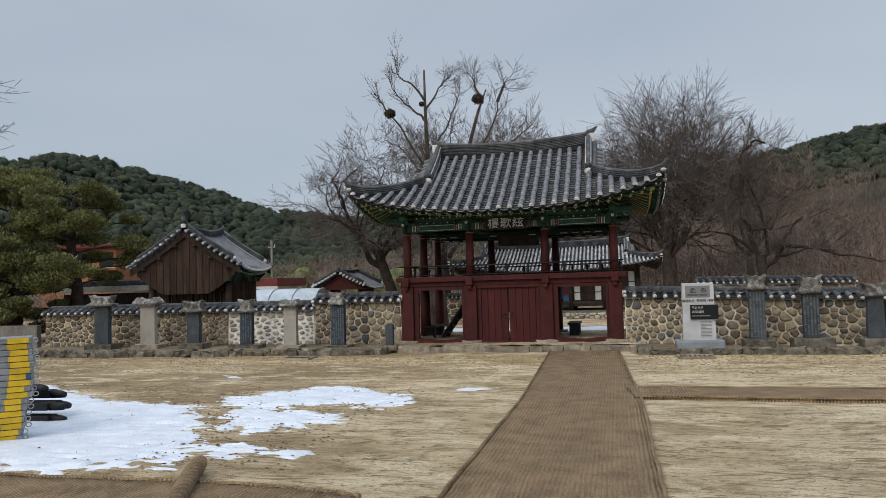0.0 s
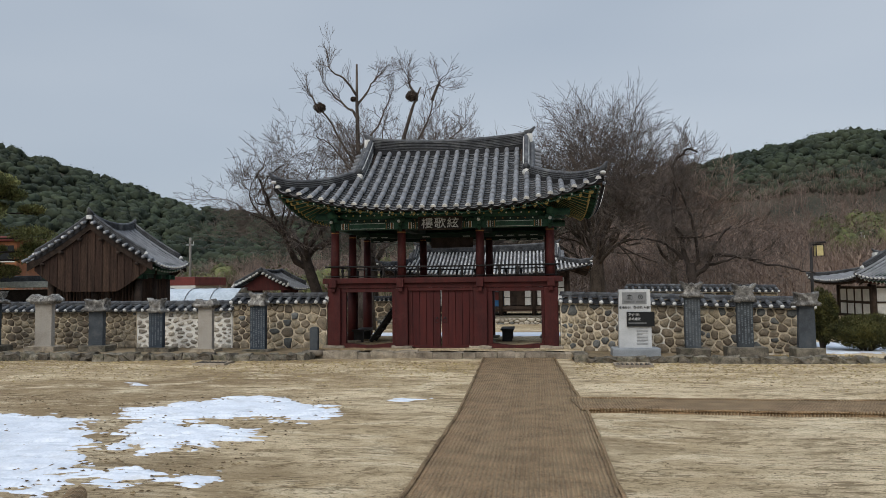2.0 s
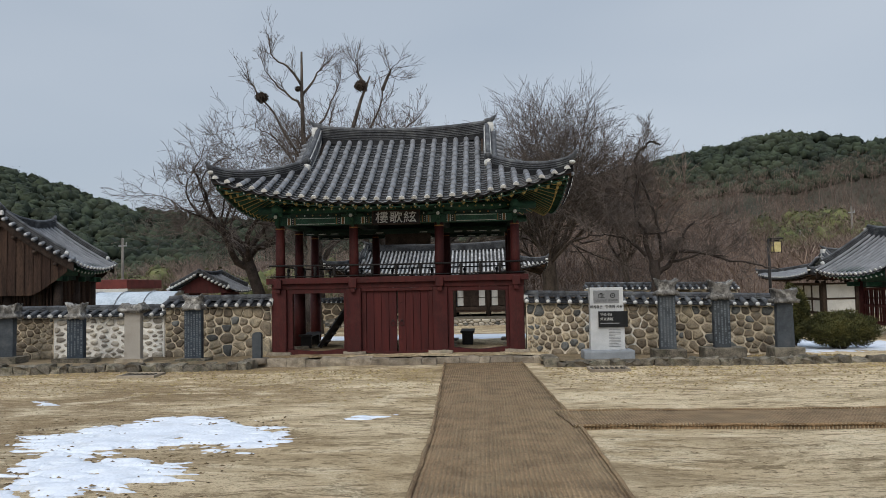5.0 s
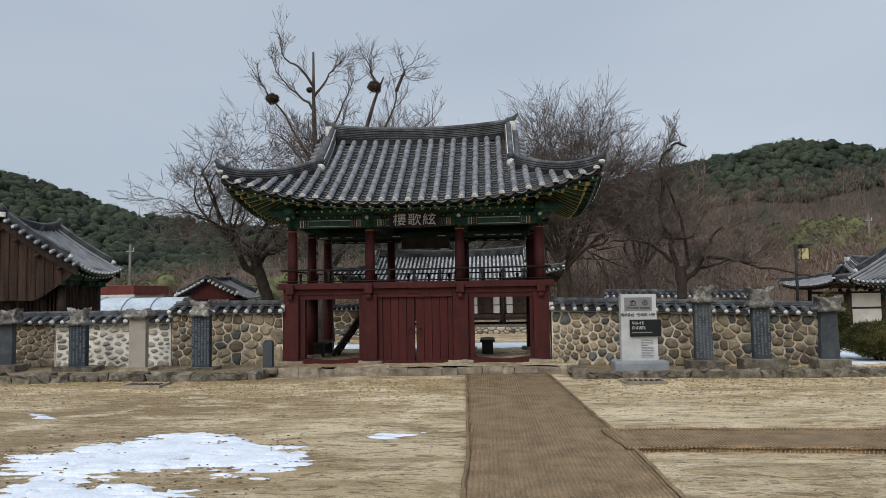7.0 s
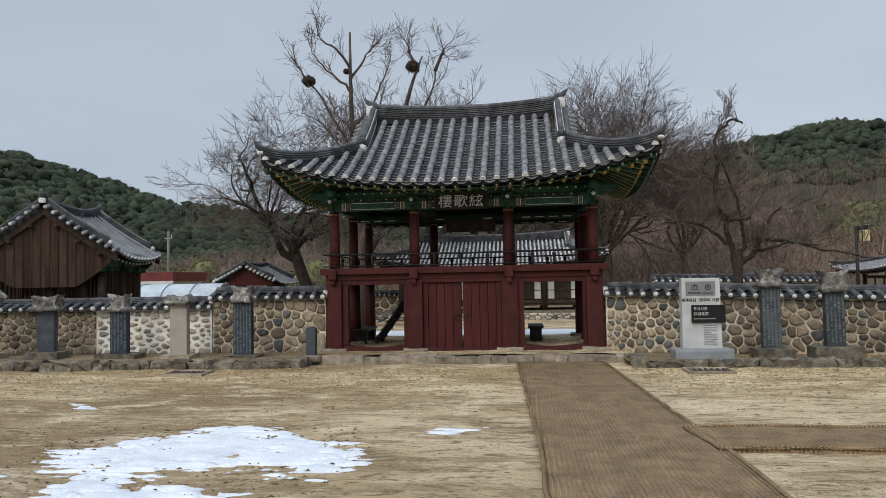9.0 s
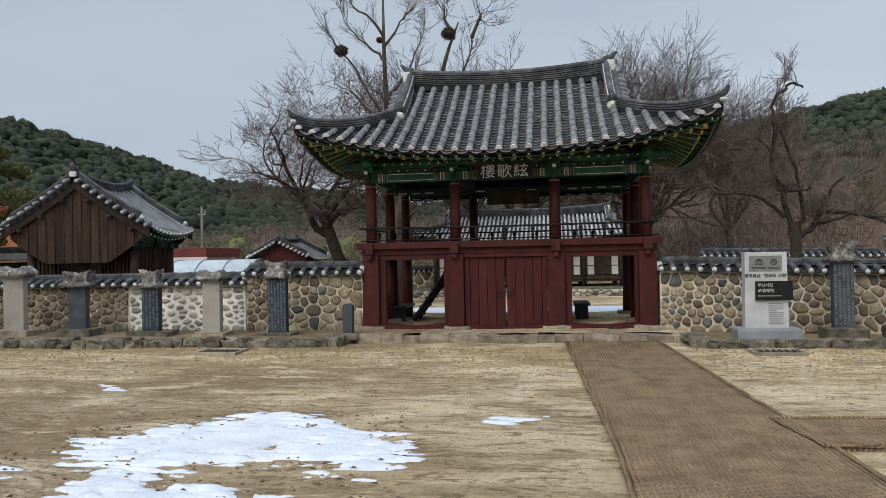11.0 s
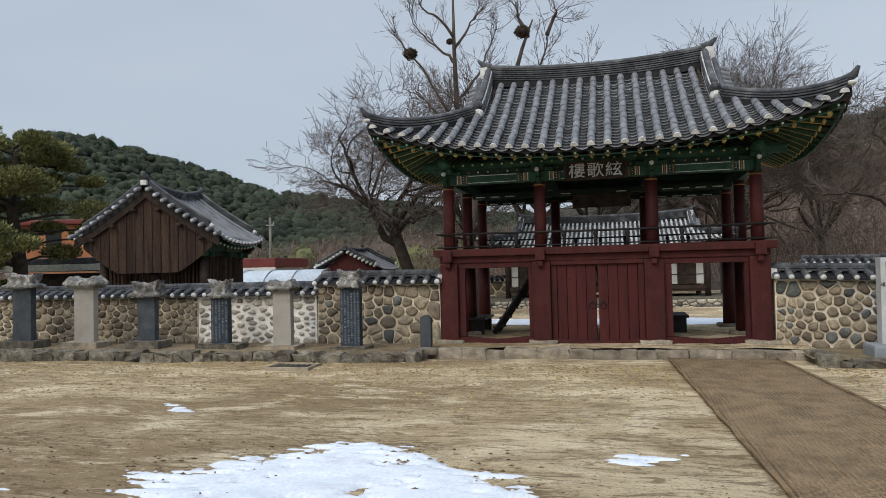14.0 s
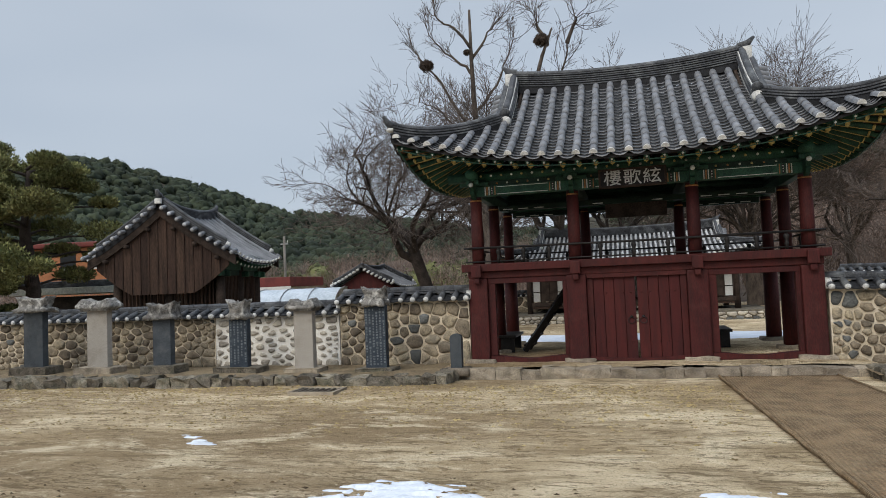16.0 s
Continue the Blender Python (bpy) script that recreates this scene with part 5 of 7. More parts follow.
# ---- coir mats on the soil ----
def mat_strip(name, label, outline, seed, lift=0.022):
    """outline(u, v) gives the plan place for u, v in 0..1."""
    nu, nv = 12, 150
    v, f = [], []
    for j in range(nv + 1):
        for i in range(nu + 1):
            x, y = outline(i / nu, j / nv)
            x += 0.018 * noise.noise(Vector((y * 2.2, i * 0.2, seed)))
            y += 0.018 * noise.noise(Vector((x * 2.2, j * 0.02, seed + 9)))
            z = slope(x, y) + 0.014 + lift + 0.010 * noise.noise(Vector((x * 2, y * 2, seed)))
            v.append((x, y, z))
    top = len(v)
    for j in range(nv + 1):
        for i in range(nu + 1):
            a = v[j * (nu + 1) + i]
            v.append((a[0], a[1], a[2] - 0.07))
    w = nu + 1
    for j in range(nv):
        for i in range(nu):
            a = j * w + i
            f.append((a, a + 1, a + w + 1, a + w))
    for j in range(nv):
        for i, flip in ((0, False), (nu, True)):
            a, b = j * w + i, (j + 1) * w + i
            f.append((a, b, b + top, a + top) if not flip else (b, a, a + top, b + top))
    for i in range(nu):
        for j in (0, nv):
            a = j * w + i
            f.append((a, a + 1, a + 1 + top, a + top))
    ob = link_mesh(name, v, f, "mat", None, True)
    for i in (0, nu):
        edge = [Vector(v[j * w + i]) + Vector((0, 0, 0.004 + 0.006 * noise.noise(Vector((j * 0.7, i, seed))))) for j in range(nv + 1)]
        tube("bound_edge", edge, [0.022 + 0.007 * noise.noise(Vector((j * 0.9, i, seed + 4))) for j in range(nv + 1)], "mat", ob, 6, "rope-bound edge of the mat")
    return tagged(ob, label, "mat")


def main_mat(u, v):
    y = -4 + 23.1 * v
    bend = 0.0 if y < 11 else -0.035 * (y - 11)
    return -0.24 + 1.81 * u + bend, y


mat_strip("coir_mat", "long brown coir mat laid as a path to the gate", main_mat, 1)
mat_strip("coir_mat", "brown coir mat branching off across the yard", lambda u, v: (1.49 + 13.0 * v - 0.14 * u, 11.12 + 1.08 * u + 0.03 * math.sin(v * 20)), 2, 0.035)
mat_strip("coir_mat", "coir mat edged with old snow", lambda u, v: (-0.9 - 7.0 * v, 3.4 + 2.2 * u + 0.1 * math.sin(v * 9) + 0.5 * v), 3, 0.034)


# ---- hills and forest ----
def hill(name, label, az0, az1, dist, crest, mat, seed, depth=140):
    """A hillside whose crest stands at crest(azimuth) degrees above the horizon, seen from the yard."""
    v, f = [], []
    na, nr = 90, 26
    for i in range(na + 1):
        az = az0 + (az1 - az0) * i / na
        top = math.tan(radians(crest(az))) * (dist + depth)
        for j in range(nr + 1):
            t = j / nr
            r = dist + depth * t * 1.5
            k = min(1.0, t * 1.5)
            z = top * (k ** 1.15) * (1.0 if t < 0.667 else 1.0 - 0.35 * (t - 0.667)) - 2
            z += 2.5 * noise.fractal(Vector((az * 0.09, r * 0.012, seed)), 1, 2, 4) * k
            v.append((r * math.sin(radians(az)), r * math.cos(radians(az)), z))
    for i in range(na):
        for j in range(nr):
            a = i * (nr + 1) + j
            f.append((a, a + 1, a + nr + 2, a + nr + 1))
    ob = link_mesh(name, v, f, mat, None, True)
    tagged(ob, label, "hill", kind="structure")
    return v, na, nr


def on_hill(h, u, t):
    v, na, nr = h
    i, j = min(na - 1, int(u * na)), min(nr - 1, int(t * nr))
    a, b = u * na - i, t * nr - j
    p = [Vector(v[(i + q) * (nr + 1) + j + w]) for q, w in ((0, 0), (1, 0), (0, 1), (1, 1))]
    return p[0] * (1 - a) * (1 - b) + p[1] * a * (1 - b) + p[2] * (1 - a) * b + p[3] * a * b


def lerp_table(table):
    def g(a):
        if a <= table[0][0]:
            return table[0][1]
        for (x0, y0), (x1, y1) in zip(table, table[1:]):
            if a <= x1:
                k = (a - x0) / (x1 - x0)
                k = k * k * (3 - 2 * k)
                return y0 + (y1 - y0) * k
        return table[-1][1]
    return g


def unit_ball():
    bm = bmesh.new()
    bmesh.ops.create_icosphere(bm, subdivisions=2, radius=1.0)
    bm.verts.index_update()
    out = [q.co.copy() for q in bm.verts], [tuple(q.index for q in p.verts) for p in bm.faces]
    bm.free()
    return out


BALL = unit_ball()


def clump(v, f, p, r, h, rng, n, flat=0.75):
    """A crown: a dark uneven core and many small leaf faces on its lumpy skin."""
    c = Vector(p) + Vector((0, 0, h * 0.55))
    ph = Vector((rng.uniform(0, 90), rng.uniform(0, 90), rng.uniform(0, 90)))

    def skin(d):
        return 0.80 + 0.55 * noise.noise(d * 1.9 + ph) + 0.22 * noise.noise(d * 4.5 + ph)

    k = len(v)
    for d in BALL[0]:
        g = skin(d)
        v.append(c + Vector((d.x * r * g, d.y * r * g, d.z * h * 0.5 * g)))
    f.extend((k + a, k + b, k + e) for a, b, e in BALL[1])
    for _ in range(n):
        d = Vector((rng.gauss(0, 1), rng.gauss(0, 1), rng.gauss(0.3, 1))).normalized()
        g = skin(d) * rng.uniform(0.95, 1.18)
        q = c + Vector((d.x * r * g, d.y * r * g, d.z * h * 0.5 * g))
        out = (d + Vector((rng.gauss(0, 0.35), rng.gauss(0, 0.35), rng.gauss(0.3, 0.3)))).normalized()
        a = out.cross(Vector((rng.gauss(0, 1), rng.gauss(0, 1), rng.gauss(0, 1)))).normalized()
        b = out.cross(a) * r * rng.uniform(0.07, 0.14) * flat
        a = a * r * rng.uniform(0.08, 0.15)
        k = len(v)
        v.extend((q - a - b * 0.6, q + a - b * 0.4, q + b + out * r * 0.06))
        f.append((k, k + 1, k + 2))


def tuft(v, f, p, h, rng, n, lean=0.5, r=None):
    """A small leafless tree: a thin stem and a cloud of fine rising twigs."""
    c = Vector(p)
    w = rng.uniform(0.26, 0.42) * h
    k = len(v)
    s = Vector((h * 0.012, 0, 0))
    v.extend((c - s, c + s, c + Vector((rng.gauss(0, 0.08), rng.gauss(0, 0.08), 0.85)) * h))
    f.append((k, k + 1, k + 2))
    for _ in range(n):
        d = Vector((rng.gauss(0, 1), rng.gauss(0, 1), rng.gauss(0, 1))).normalized() * rng.random() ** 0.4
        a = c + Vector((d.x * w, d.y * w, h * (0.52 + 0.36 * d.z)))
        t = Vector((d.x * lean + rng.gauss(0, 0.45), d.y * lean + rng.gauss(0, 0.45), 0.75 + rng.gauss(0, 0.3))).normalized()
        b = a + t * h * rng.uniform(0.10, 0.26)
        s = Vector((rng.gauss(0, 1), rng.gauss(0, 1), 0)).normalized() * h * (r or 0.0055) * rng.uniform(0.6, 1.4)
        k = len(v)
        v.extend((a - s, a + s, b))
        f.append((k, k + 1, k + 2))


left_crest = lerp_table([(-75, 7), (-55, 9), (-45, 10.0), (-42.5, 10.4), (-39.7, 10.15), (-37, 9.55), (-34.5, 8.95), (-32, 8.2), (-29.5, 7.4), (-27, 6.9), (-24, 6.6), (-20, 5.6), (-10, 4.6), (0, 4.5)])
right_crest = lerp_table([(-12, 3.5), (0, 6), (8, 8.8), (13, 9.65), (15, 10.05), (18.7, 10.65), (22, 10.9), (25.5, 10.6), (29, 9.8), (36, 9.0), (50, 9), (75, 7)])
H1 = hill("hill_left", "pine-covered hill under an overcast sky", -75, 2, 110, left_crest, "forestfloor", 1)
H2 = hill("hill_right", "wooded hill with pines above bare trees", -14, 75, 120, right_crest, "forestfloor", 2)


def low_slope(name, az0, az1, dist, depth, height, seed, label):
    v, f = [], []
    na, nr = 70, 16
    for i in range(na + 1):
        az = az0 + (az1 - az0) * i / na
        hh = height(az)
        for j in range(nr + 1):
            t = j / nr
            r = dist + depth * t
            z = hh * t ** 1.2 - 0.6 + 0.8 * noise.fractal(Vector((az * 0.12, r * 0.04, seed)), 1, 2, 4) * t
            v.append((r * math.sin(radians(az)), r * math.cos(radians(az)), z))
    for i in range(na):
        for j in range(nr):
            a = i * (nr + 1) + j
            f.append((a, a + 1, a + nr + 2, a + nr + 1))
    tagged(link_mesh(name, v, f, "hillsoil", None, True), label, "hillside", kind="structure")
    return v, na, nr


S1 = low_slope("slope_right", -2, 75, 50, 75, lerp_table([(-2, 6.5), (8, 11.0), (14, 11.5), (20, 9.5), (28, 10.5), (75, 9)]), 5, "brown leafless hillside behind the academy")
S2 = low_slope("slope_left", -75, 0, 52, 70, lerp_table([(-75, 2), (-40, 3.0), (-27, 4.5), (-15, 7.0), (-4, 8.0), (0, 7.0)]), 6, "brown scrubby hillside behind low roofs")


def cover(name, label, h, mat, count, seed, size, n, u=(0, 1), t=(0, 0.7), kind="clump", keep=None):
    rng = random.Random(seed)
    v, f = [], []
    for _ in range(count):
        uu, tt = rng.uniform(*u), rng.uniform(t[0], t[1])
        p = on_hill(h, uu, tt)
        if keep and not keep(p, uu, tt, rng):
            continue
        s = rng.uniform(*size)
        if kind == "clump":
            clump(v, f, p - Vector((0, 0, s * 0.2)), s * rng.uniform(0.45, 0.6), s, rng, n)
        else:
            tuft(v, f, p - Vector((0, 0, 0.3)), s, rng, n, 0.95)
    tagged(link_mesh(name, v, f, mat, None, kind == "clump"), label, "trees", kind="stuff")


cover("pine_forest", "dense dark green pine forest on a hill", H1, "forest", 3700, 1, (2.1, 4.4), 46, (0.29, 0.92), (0.02, 0.69))
cover("pine_forest", "dense dark green pine forest on a hill", H2, "forest", 3200, 2, (2.1, 4.4), 46, (0.14, 0.54), (0.10, 0.69), keep=lambda p, u, t, r: t > 0.36 + 0.16 * noise.noise(p * 0.02) + 2.2 * max(0.0, u - 0.43))
cover("bare_woods", "grey-brown leafless woods on a slope", S1, "brush", 2900, 3, (2.4, 5.2), 84, (0, 1), (0.02, 1.0), "tuft")
cover("bare_woods", "brown leafless scrub behind the village", S2, "brush", 1700, 4, (2.0, 4.3), 74, (0.2, 1), (0.02, 1.0), "tuft")
cover("bare_woods", "grey leafless trees at the foot of a hill", H2, "brush", 2200, 6, (4, 8), 70, (0.16, 0.66), (0.0, 0.62), "tuft", keep=lambda p, u, t, r: t < 0.42 + 2.2 * max(0.0, u - 0.43))
cover("bamboo_grove", "yellow-green bamboo on a slope", S1, "bamboo", 200, 7, (2.2, 4.0), 150, (0.30, 0.50), (0.5, 1.0), keep=lambda p, u, t, r: noise.noise(p * 0.07) > -0.05)
cover("yellow_scrub", "olive-yellow scrub behind the wall", S2, "bamboo", 150, 8, (1.8, 3.6), 120, (0.62, 0.86), (0.1, 0.6), keep=lambda p, u, t, r: noise.noise(p * 0.09) > 0.0)


# ---- bare trees ----
def grow(rng, p, d, length, r, depth, limbs, twigs, bend=0.22, up=0.10, kids=(2, 3), spread=0.6, shrink=0.72, fine=0.012):
    """One branch and its children; thick ones go to limbs, thin ones to twigs."""
    n = 4 if depth > 2 else 3 if depth else 2
    pts, radii = [Vector(p)], [r]
    q, dd = Vector(p), Vector(d)
    for i in range(n):
        dd = (dd + Vector((rng.gauss(0, bend), rng.gauss(0, bend), rng.gauss(0, bend) + up))).normalized()
        q = q + dd * length / n
        pts.append(q.copy())
        radii.append(max(fine * 0.5, r * (1 - 0.42 * (i + 1) / n)))
    if r > fine * 2.6:
        tube_data(pts, radii, 7 if r > 0.08 else 5, limbs[0], limbs[1], False)
    else:
        tube_data(pts, radii, 3, twigs[0], twigs[1], False)
    if depth == 0:
        return
    for i in range(rng.randint(*kids)):
        t = rng.uniform(0.35, 1.0)
        k = min(n - 1, int(t * n))
        start = pts[k] + (pts[k + 1] - pts[k]) * (t * n - k)
        axis = Vector((rng.gauss(0, 1), rng.gauss(0, 1), rng.gauss(0, 0.6))).normalized()
        nd = (dd + axis * spread * rng.uniform(0.7, 1.4)).normalized()
        grow(rng, start, nd, length * shrink * rng.uniform(0.75, 1.15), max(fine * 0.5, radii[k + 1] * rng.uniform(0.5, 0.72)), depth - 1, limbs, twigs, bend, up, kids, spread, shrink, fine)
    grow(rng, pts[-1], dd, length * shrink, radii[-1] * 0.9, depth - 1, limbs, twigs, bend, up, kids, spread, shrink, fine)


def bare_tree(at, height, r, seed, label, mat="bark", depth=6, lean=(0, 0), bole=0.3, kids=(2, 3), spread=0.62, shrink=0.72, main=4, fine=0.012, up=0.08, twig_mat="twig"):
    rng = random.Random(seed)
    limbs, twigs = ([], []), ([], [])
    tr = thing("bare_tree", label, "tree", at)
    top = Vector((lean[0] * height * bole, lean[1] * height * bole, height * bole))
    tube_data([Vector((0, 0, -0.4)), Vector((0, 0, 0.15)), top * 0.5 + Vector((rng.gauss(0, 0.05), 0, 0)), top], [r * 1.45, r * 1.1, r * 0.92, r * 0.85], 10, limbs[0], limbs[1], False)
    for k in range(main):
        a = 2 * math.pi * (k + rng.uniform(-0.3, 0.3)) / main
        d = Vector((math.cos(a) * spread * 0.75 + lean[0], math.sin(a) * spread * 0.75 + lean[1], 1.0)).normalized()
        grow(rng, top * rng.uniform(0.8, 1.0), d, height * 0.30 * rng.uniform(0.8, 1.15), r * rng.uniform(0.45, 0.62), depth, limbs, twigs, 0.24, up, kids, spread, shrink, fine)
    link_mesh("trunk", limbs[0], limbs[1], mat, tr, True)
    link_mesh("crown", twigs[0], twigs[1], twig_mat, tr)
    return tr


def twig_fan(rng, p, d, length, r, depth, limbs, twigs):
    grow(rng, p, d, length, r, depth, limbs, twigs, 0.2, 0.06, (2, 3), 0.6, 0.7, 0.011)


def supple(points, rng, wobble=0.03, n=4):
    """A smooth, slightly crooked line through the points."""
    p = [Vector(q) for q in points]
    out = []
    for i in range(len(p) - 1):
        a, b, c, d = p[max(0, i - 1)], p[i], p[i + 1], p[min(len(p) - 1, i + 2)]
        for k in range(n):
            t = k / n
            q = 0.5 * (2 * b + (c - a) * t + (2 * a - 5 * b + 4 * c - d) * t * t + (3 * b - a - 3 * c + d) * t ** 3)
            out.append(q + Vector((rng.gauss(0, wobble), rng.gauss(0, wobble), rng.gauss(0, wobble))) * (1 if k else 0))
    return out + [p[-1]]


def taper(r0, r1, n):
    return [r0 + (r1 - r0) * (k / (n - 1)) ** 0.8 for k in range(n)]


def nest(at, size, seed):
    rng = random.Random(seed)
    v, f = [], []
    for _ in range(260):
        d = Vector((rng.gauss(0, 1), rng.gauss(0, 1), rng.gauss(0, 1))).normalized()
        c = Vector((d.x * size, d.y * size, d.z * size * 0.72)) * rng.uniform(0.5, 1.0)
        t = d.cross(Vector((rng.gauss(0, 1), rng.gauss(0, 1), rng.gauss(0, 1)))).normalized() * size * rng.uniform(0.4, 0.9)
        tube_data([c - t, c + t * 0.9 + d * 0.05], [0.014, 0.010], 3, v, f, False)
    ob = link_mesh("magpie_nest", v, f, "nest")
    ob.matrix_basis = Matrix.Translation(at)
    tagged(ob, "round dark stick nest in a bare tree", "bird nest", "stick nests in the tall tree")


def tall_tree():
    """The tall pollarded tree behind the gate: two stems, cut tops, long side limbs."""
    rng = random.Random(41)
    t = thing("bare_tree", "tall leafless tree with cut stem tops and stick nests", "tree", (-7.0, 32.4, 0))
    L, T = ([], []), ([], [])
    stem = [(0.3, 0, -0.4), (0.1, 0, 2.5), (-0.2, 0, 6), (-0.3, 0, 8.6), (-0.34, 0, 10.3), (-0.34, 0, 12.2)]
    tube_data([Vector(q) for q in stem], [0.27, 0.19, 0.13, 0.10, 0.075, 0.045], 10, *L)
    limbs = [((-0.2, 0, 7.0), (-1.5, -0.2, 9.4), (-2.2, 0, 10.2), (-2.75, 0.1, 11.2)),
             ((-0.34, 0, 9.7), (-0.95, 0, 10.3), (-1.75, 0.1, 11.1), (-2.1, 0, 11.8)),
             ((-0.34, 0, 10.7), (-1.0, 0, 11.6), (-1.6, -0.1, 12.0), (-1.75, 0, 12.7)),
             ((-0.34, 0, 10.2), (0.1, 0.2, 10.9), (0.35, 0.3, 11.4), (0.8, 0.3, 11.8)),
             ((-0.3, 0, 8.2), (0.5, 0.6, 9.3), (0.9, 0.9, 10.4), (1.2, 1.0, 11.2)),
             ((-0.2, 0, 6.5), (-1.2, 0.9, 7.8), (-2.1, 1.2, 8.8), (-2.9, 1.4, 9.2))]
    for pts in limbs:
        pv = [Vector(q) for q in pts]
        line = supple(pv, rng)
        tube_data(line, taper(0.07, 0.012, len(line)), 7, *L)
        for _ in range(11):
            k = rng.choice((0, 1, 1, 2, 2))
            q = pv[k] + (pv[k + 1] - pv[k]) * rng.random()
            d = ((pv[k + 1] - pv[k]).normalized() + Vector((rng.gauss(0, 0.6), rng.gauss(0, 0.6), rng.gauss(0.15, 0.4)))).normalized()
            twig_fan(rng, q, d, rng.uniform(0.45, 0.85), 0.016, 2, L, T)
        twig_fan(rng, pv[-1], Vector((rng.gauss(0, 0.2), 0, 1)), 0.45, 0.025, 2, L, T)
    for z in (3, 4.2, 5.2, 6.2, 7.4):
        for _ in range(3):
            a = rng.uniform(0, 6.28)
            twig_fan(rng, Vector((-0.1, 0, z)), Vector((math.cos(a), math.sin(a), 0.8)).normalized(), 1.2, 0.035, 4, L, T)
    link_mesh("trunk", L[0], L[1], "bark", t, True)
    link_mesh("crown", T[0], T[1], "twig", t)
    nest((-9.14, 32.4, 10.22), 0.25, 5)
    nest((-7.5, 32.4, 10.55), 0.10, 6)
    rng = random.Random(43)
    t = thing("bare_tree", "leaning leafless tree with forked cut limbs", "tree", (-5.6, 31.1, 0))
    L, T = ([], []), ([], [])
    tube_data([Vector(q) for q in ((-1.3, 0, -0.4), (-1.1, 0, 3), (-0.2, 0, 5.9), (0.62, 0, 8.0), (1.1, 0, 9.6), (1.5, 0, 10.6))], [0.27, 0.19, 0.13, 0.095, 0.065, 0.03], 10, *L)
    for pts in (((0.4, 0, 6.6), (1.3, 0.1, 8.2), (1.85, 0.2, 9.3), (2.05, 0.1, 10.1)), ((0.3, 0, 6.4), (1.6, 0.6, 7.6), (2.9, 0.9, 8.6), (3.5, 1.0, 9.1)), ((0.2, 0, 5.8), (-0.2, 0.8, 7.2), (-0.5, 1.2, 8.6), (-0.4, 1.2, 9.5)), ((1.3, 0, 10.0), (1.0, 0.2, 10.7), (0.95, 0.2, 10.9), (0.9, 0.2, 11.1)), ((2.0, 0.1, 10.0), (2.3, 0.1, 10.7), (2.3, 0.1, 10.7), (2.4, 0, 10.9))):
        pv = [Vector(q) for q in pts]
        line = supple(pv, rng)
        tube_data(line, taper(0.085, 0.014, len(line)), 7, *L)
        for _ in range(11):
            k = rng.choice((0, 1, 1, 2, 2))
            q = pv[k] + (pv[k + 1] - pv[k]) * rng.random()
            d = ((pv[k + 1] - pv[k]).normalized() + Vector((rng.gauss(0, 0.6), rng.gauss(0, 0.6), rng.gauss(0.15, 0.4)))).normalized()
            twig_fan(rng, q, d, rng.uniform(0.45, 0.8), 0.016, 2, L, T)
    link_mesh("trunk", L[0], L[1], "bark", t, True)
    link_mesh("crown", T[0], T[1], "twig", t)
    nest((-4.5, 31.1, 10.2), 0.24, 7)


tall_tree()
bare_tree((-10.6, 38.0, 0), 10.0, 0.33, 51, "spreading leafless tree behind a gate", mat="bark_dark", fine=0.014, depth=6, lean=(-0.34, 0), bole=0.34, main=6, spread=0.9, up=0.02)
bare_tree((-9.2, 43.0, 0), 10.4, 0.36, 57, "leafless tree with fine grey twigs", fine=0.016, depth=5, bole=0.3, main=5)
bare_tree((-5.2, 41.0, 0), 11.0, 0.4, 52, "leafless tree with a rounded fine-twigged crown", fine=0.016, depth=6, bole=0.3, main=5)
bare_tree((-2.0, 46.0, 0), 9.6, 0.32, 53, "leafless tree behind a roof ridge", fine=0.018, depth=5, bole=0.3, main=5)
def domed_tree():
    """The great tree behind the gate: many long limbs that fan out from a short bole into one dense dome."""
    rng = random.Random(54)
    limbs, twigs = ([], []), ([], [])
    tr = thing("bare_tree", "big leafless tree with a dense domed crown", "tree", (4.9, 49.0, 0))
    tube_data([Vector((0.2, 0, -0.4)), Vector((0.1, 0, 0.3)), Vector((0, 0, 2.0)), Vector((-0.1, 0, 3.6))], [0.75, 0.6, 0.5, 0.46], 12, limbs[0], limbs[1], False)
    for k in range(24):
        a = 2.4 * k
        lean = 0.80 * math.sqrt((k + 0.3) / 24)
        d = Vector((math.cos(a) * lean, math.sin(a) * lean, 1.0)).normalized()
        grow(rng, Vector((0, 0, rng.uniform(2.4, 3.5))), d, rng.uniform(4.0, 4.5), rng.uniform(0.10, 0.15), 5, limbs, twigs, 0.19, -0.01, (3, 3), 0.6, 0.71, 0.014)
    link_mesh("trunk", limbs[0], limbs[1], "bark", tr, True)
    link_mesh("crown", twigs[0], twigs[1], "twig", tr)


domed_tree()
bare_tree((10.0, 50.0, 0), 11.0, 0.26, 55, "leafless tree with drooping outer limbs", fine=0.019, depth=5, twig_mat="brush", bole=0.28, main=5, spread=0.75)


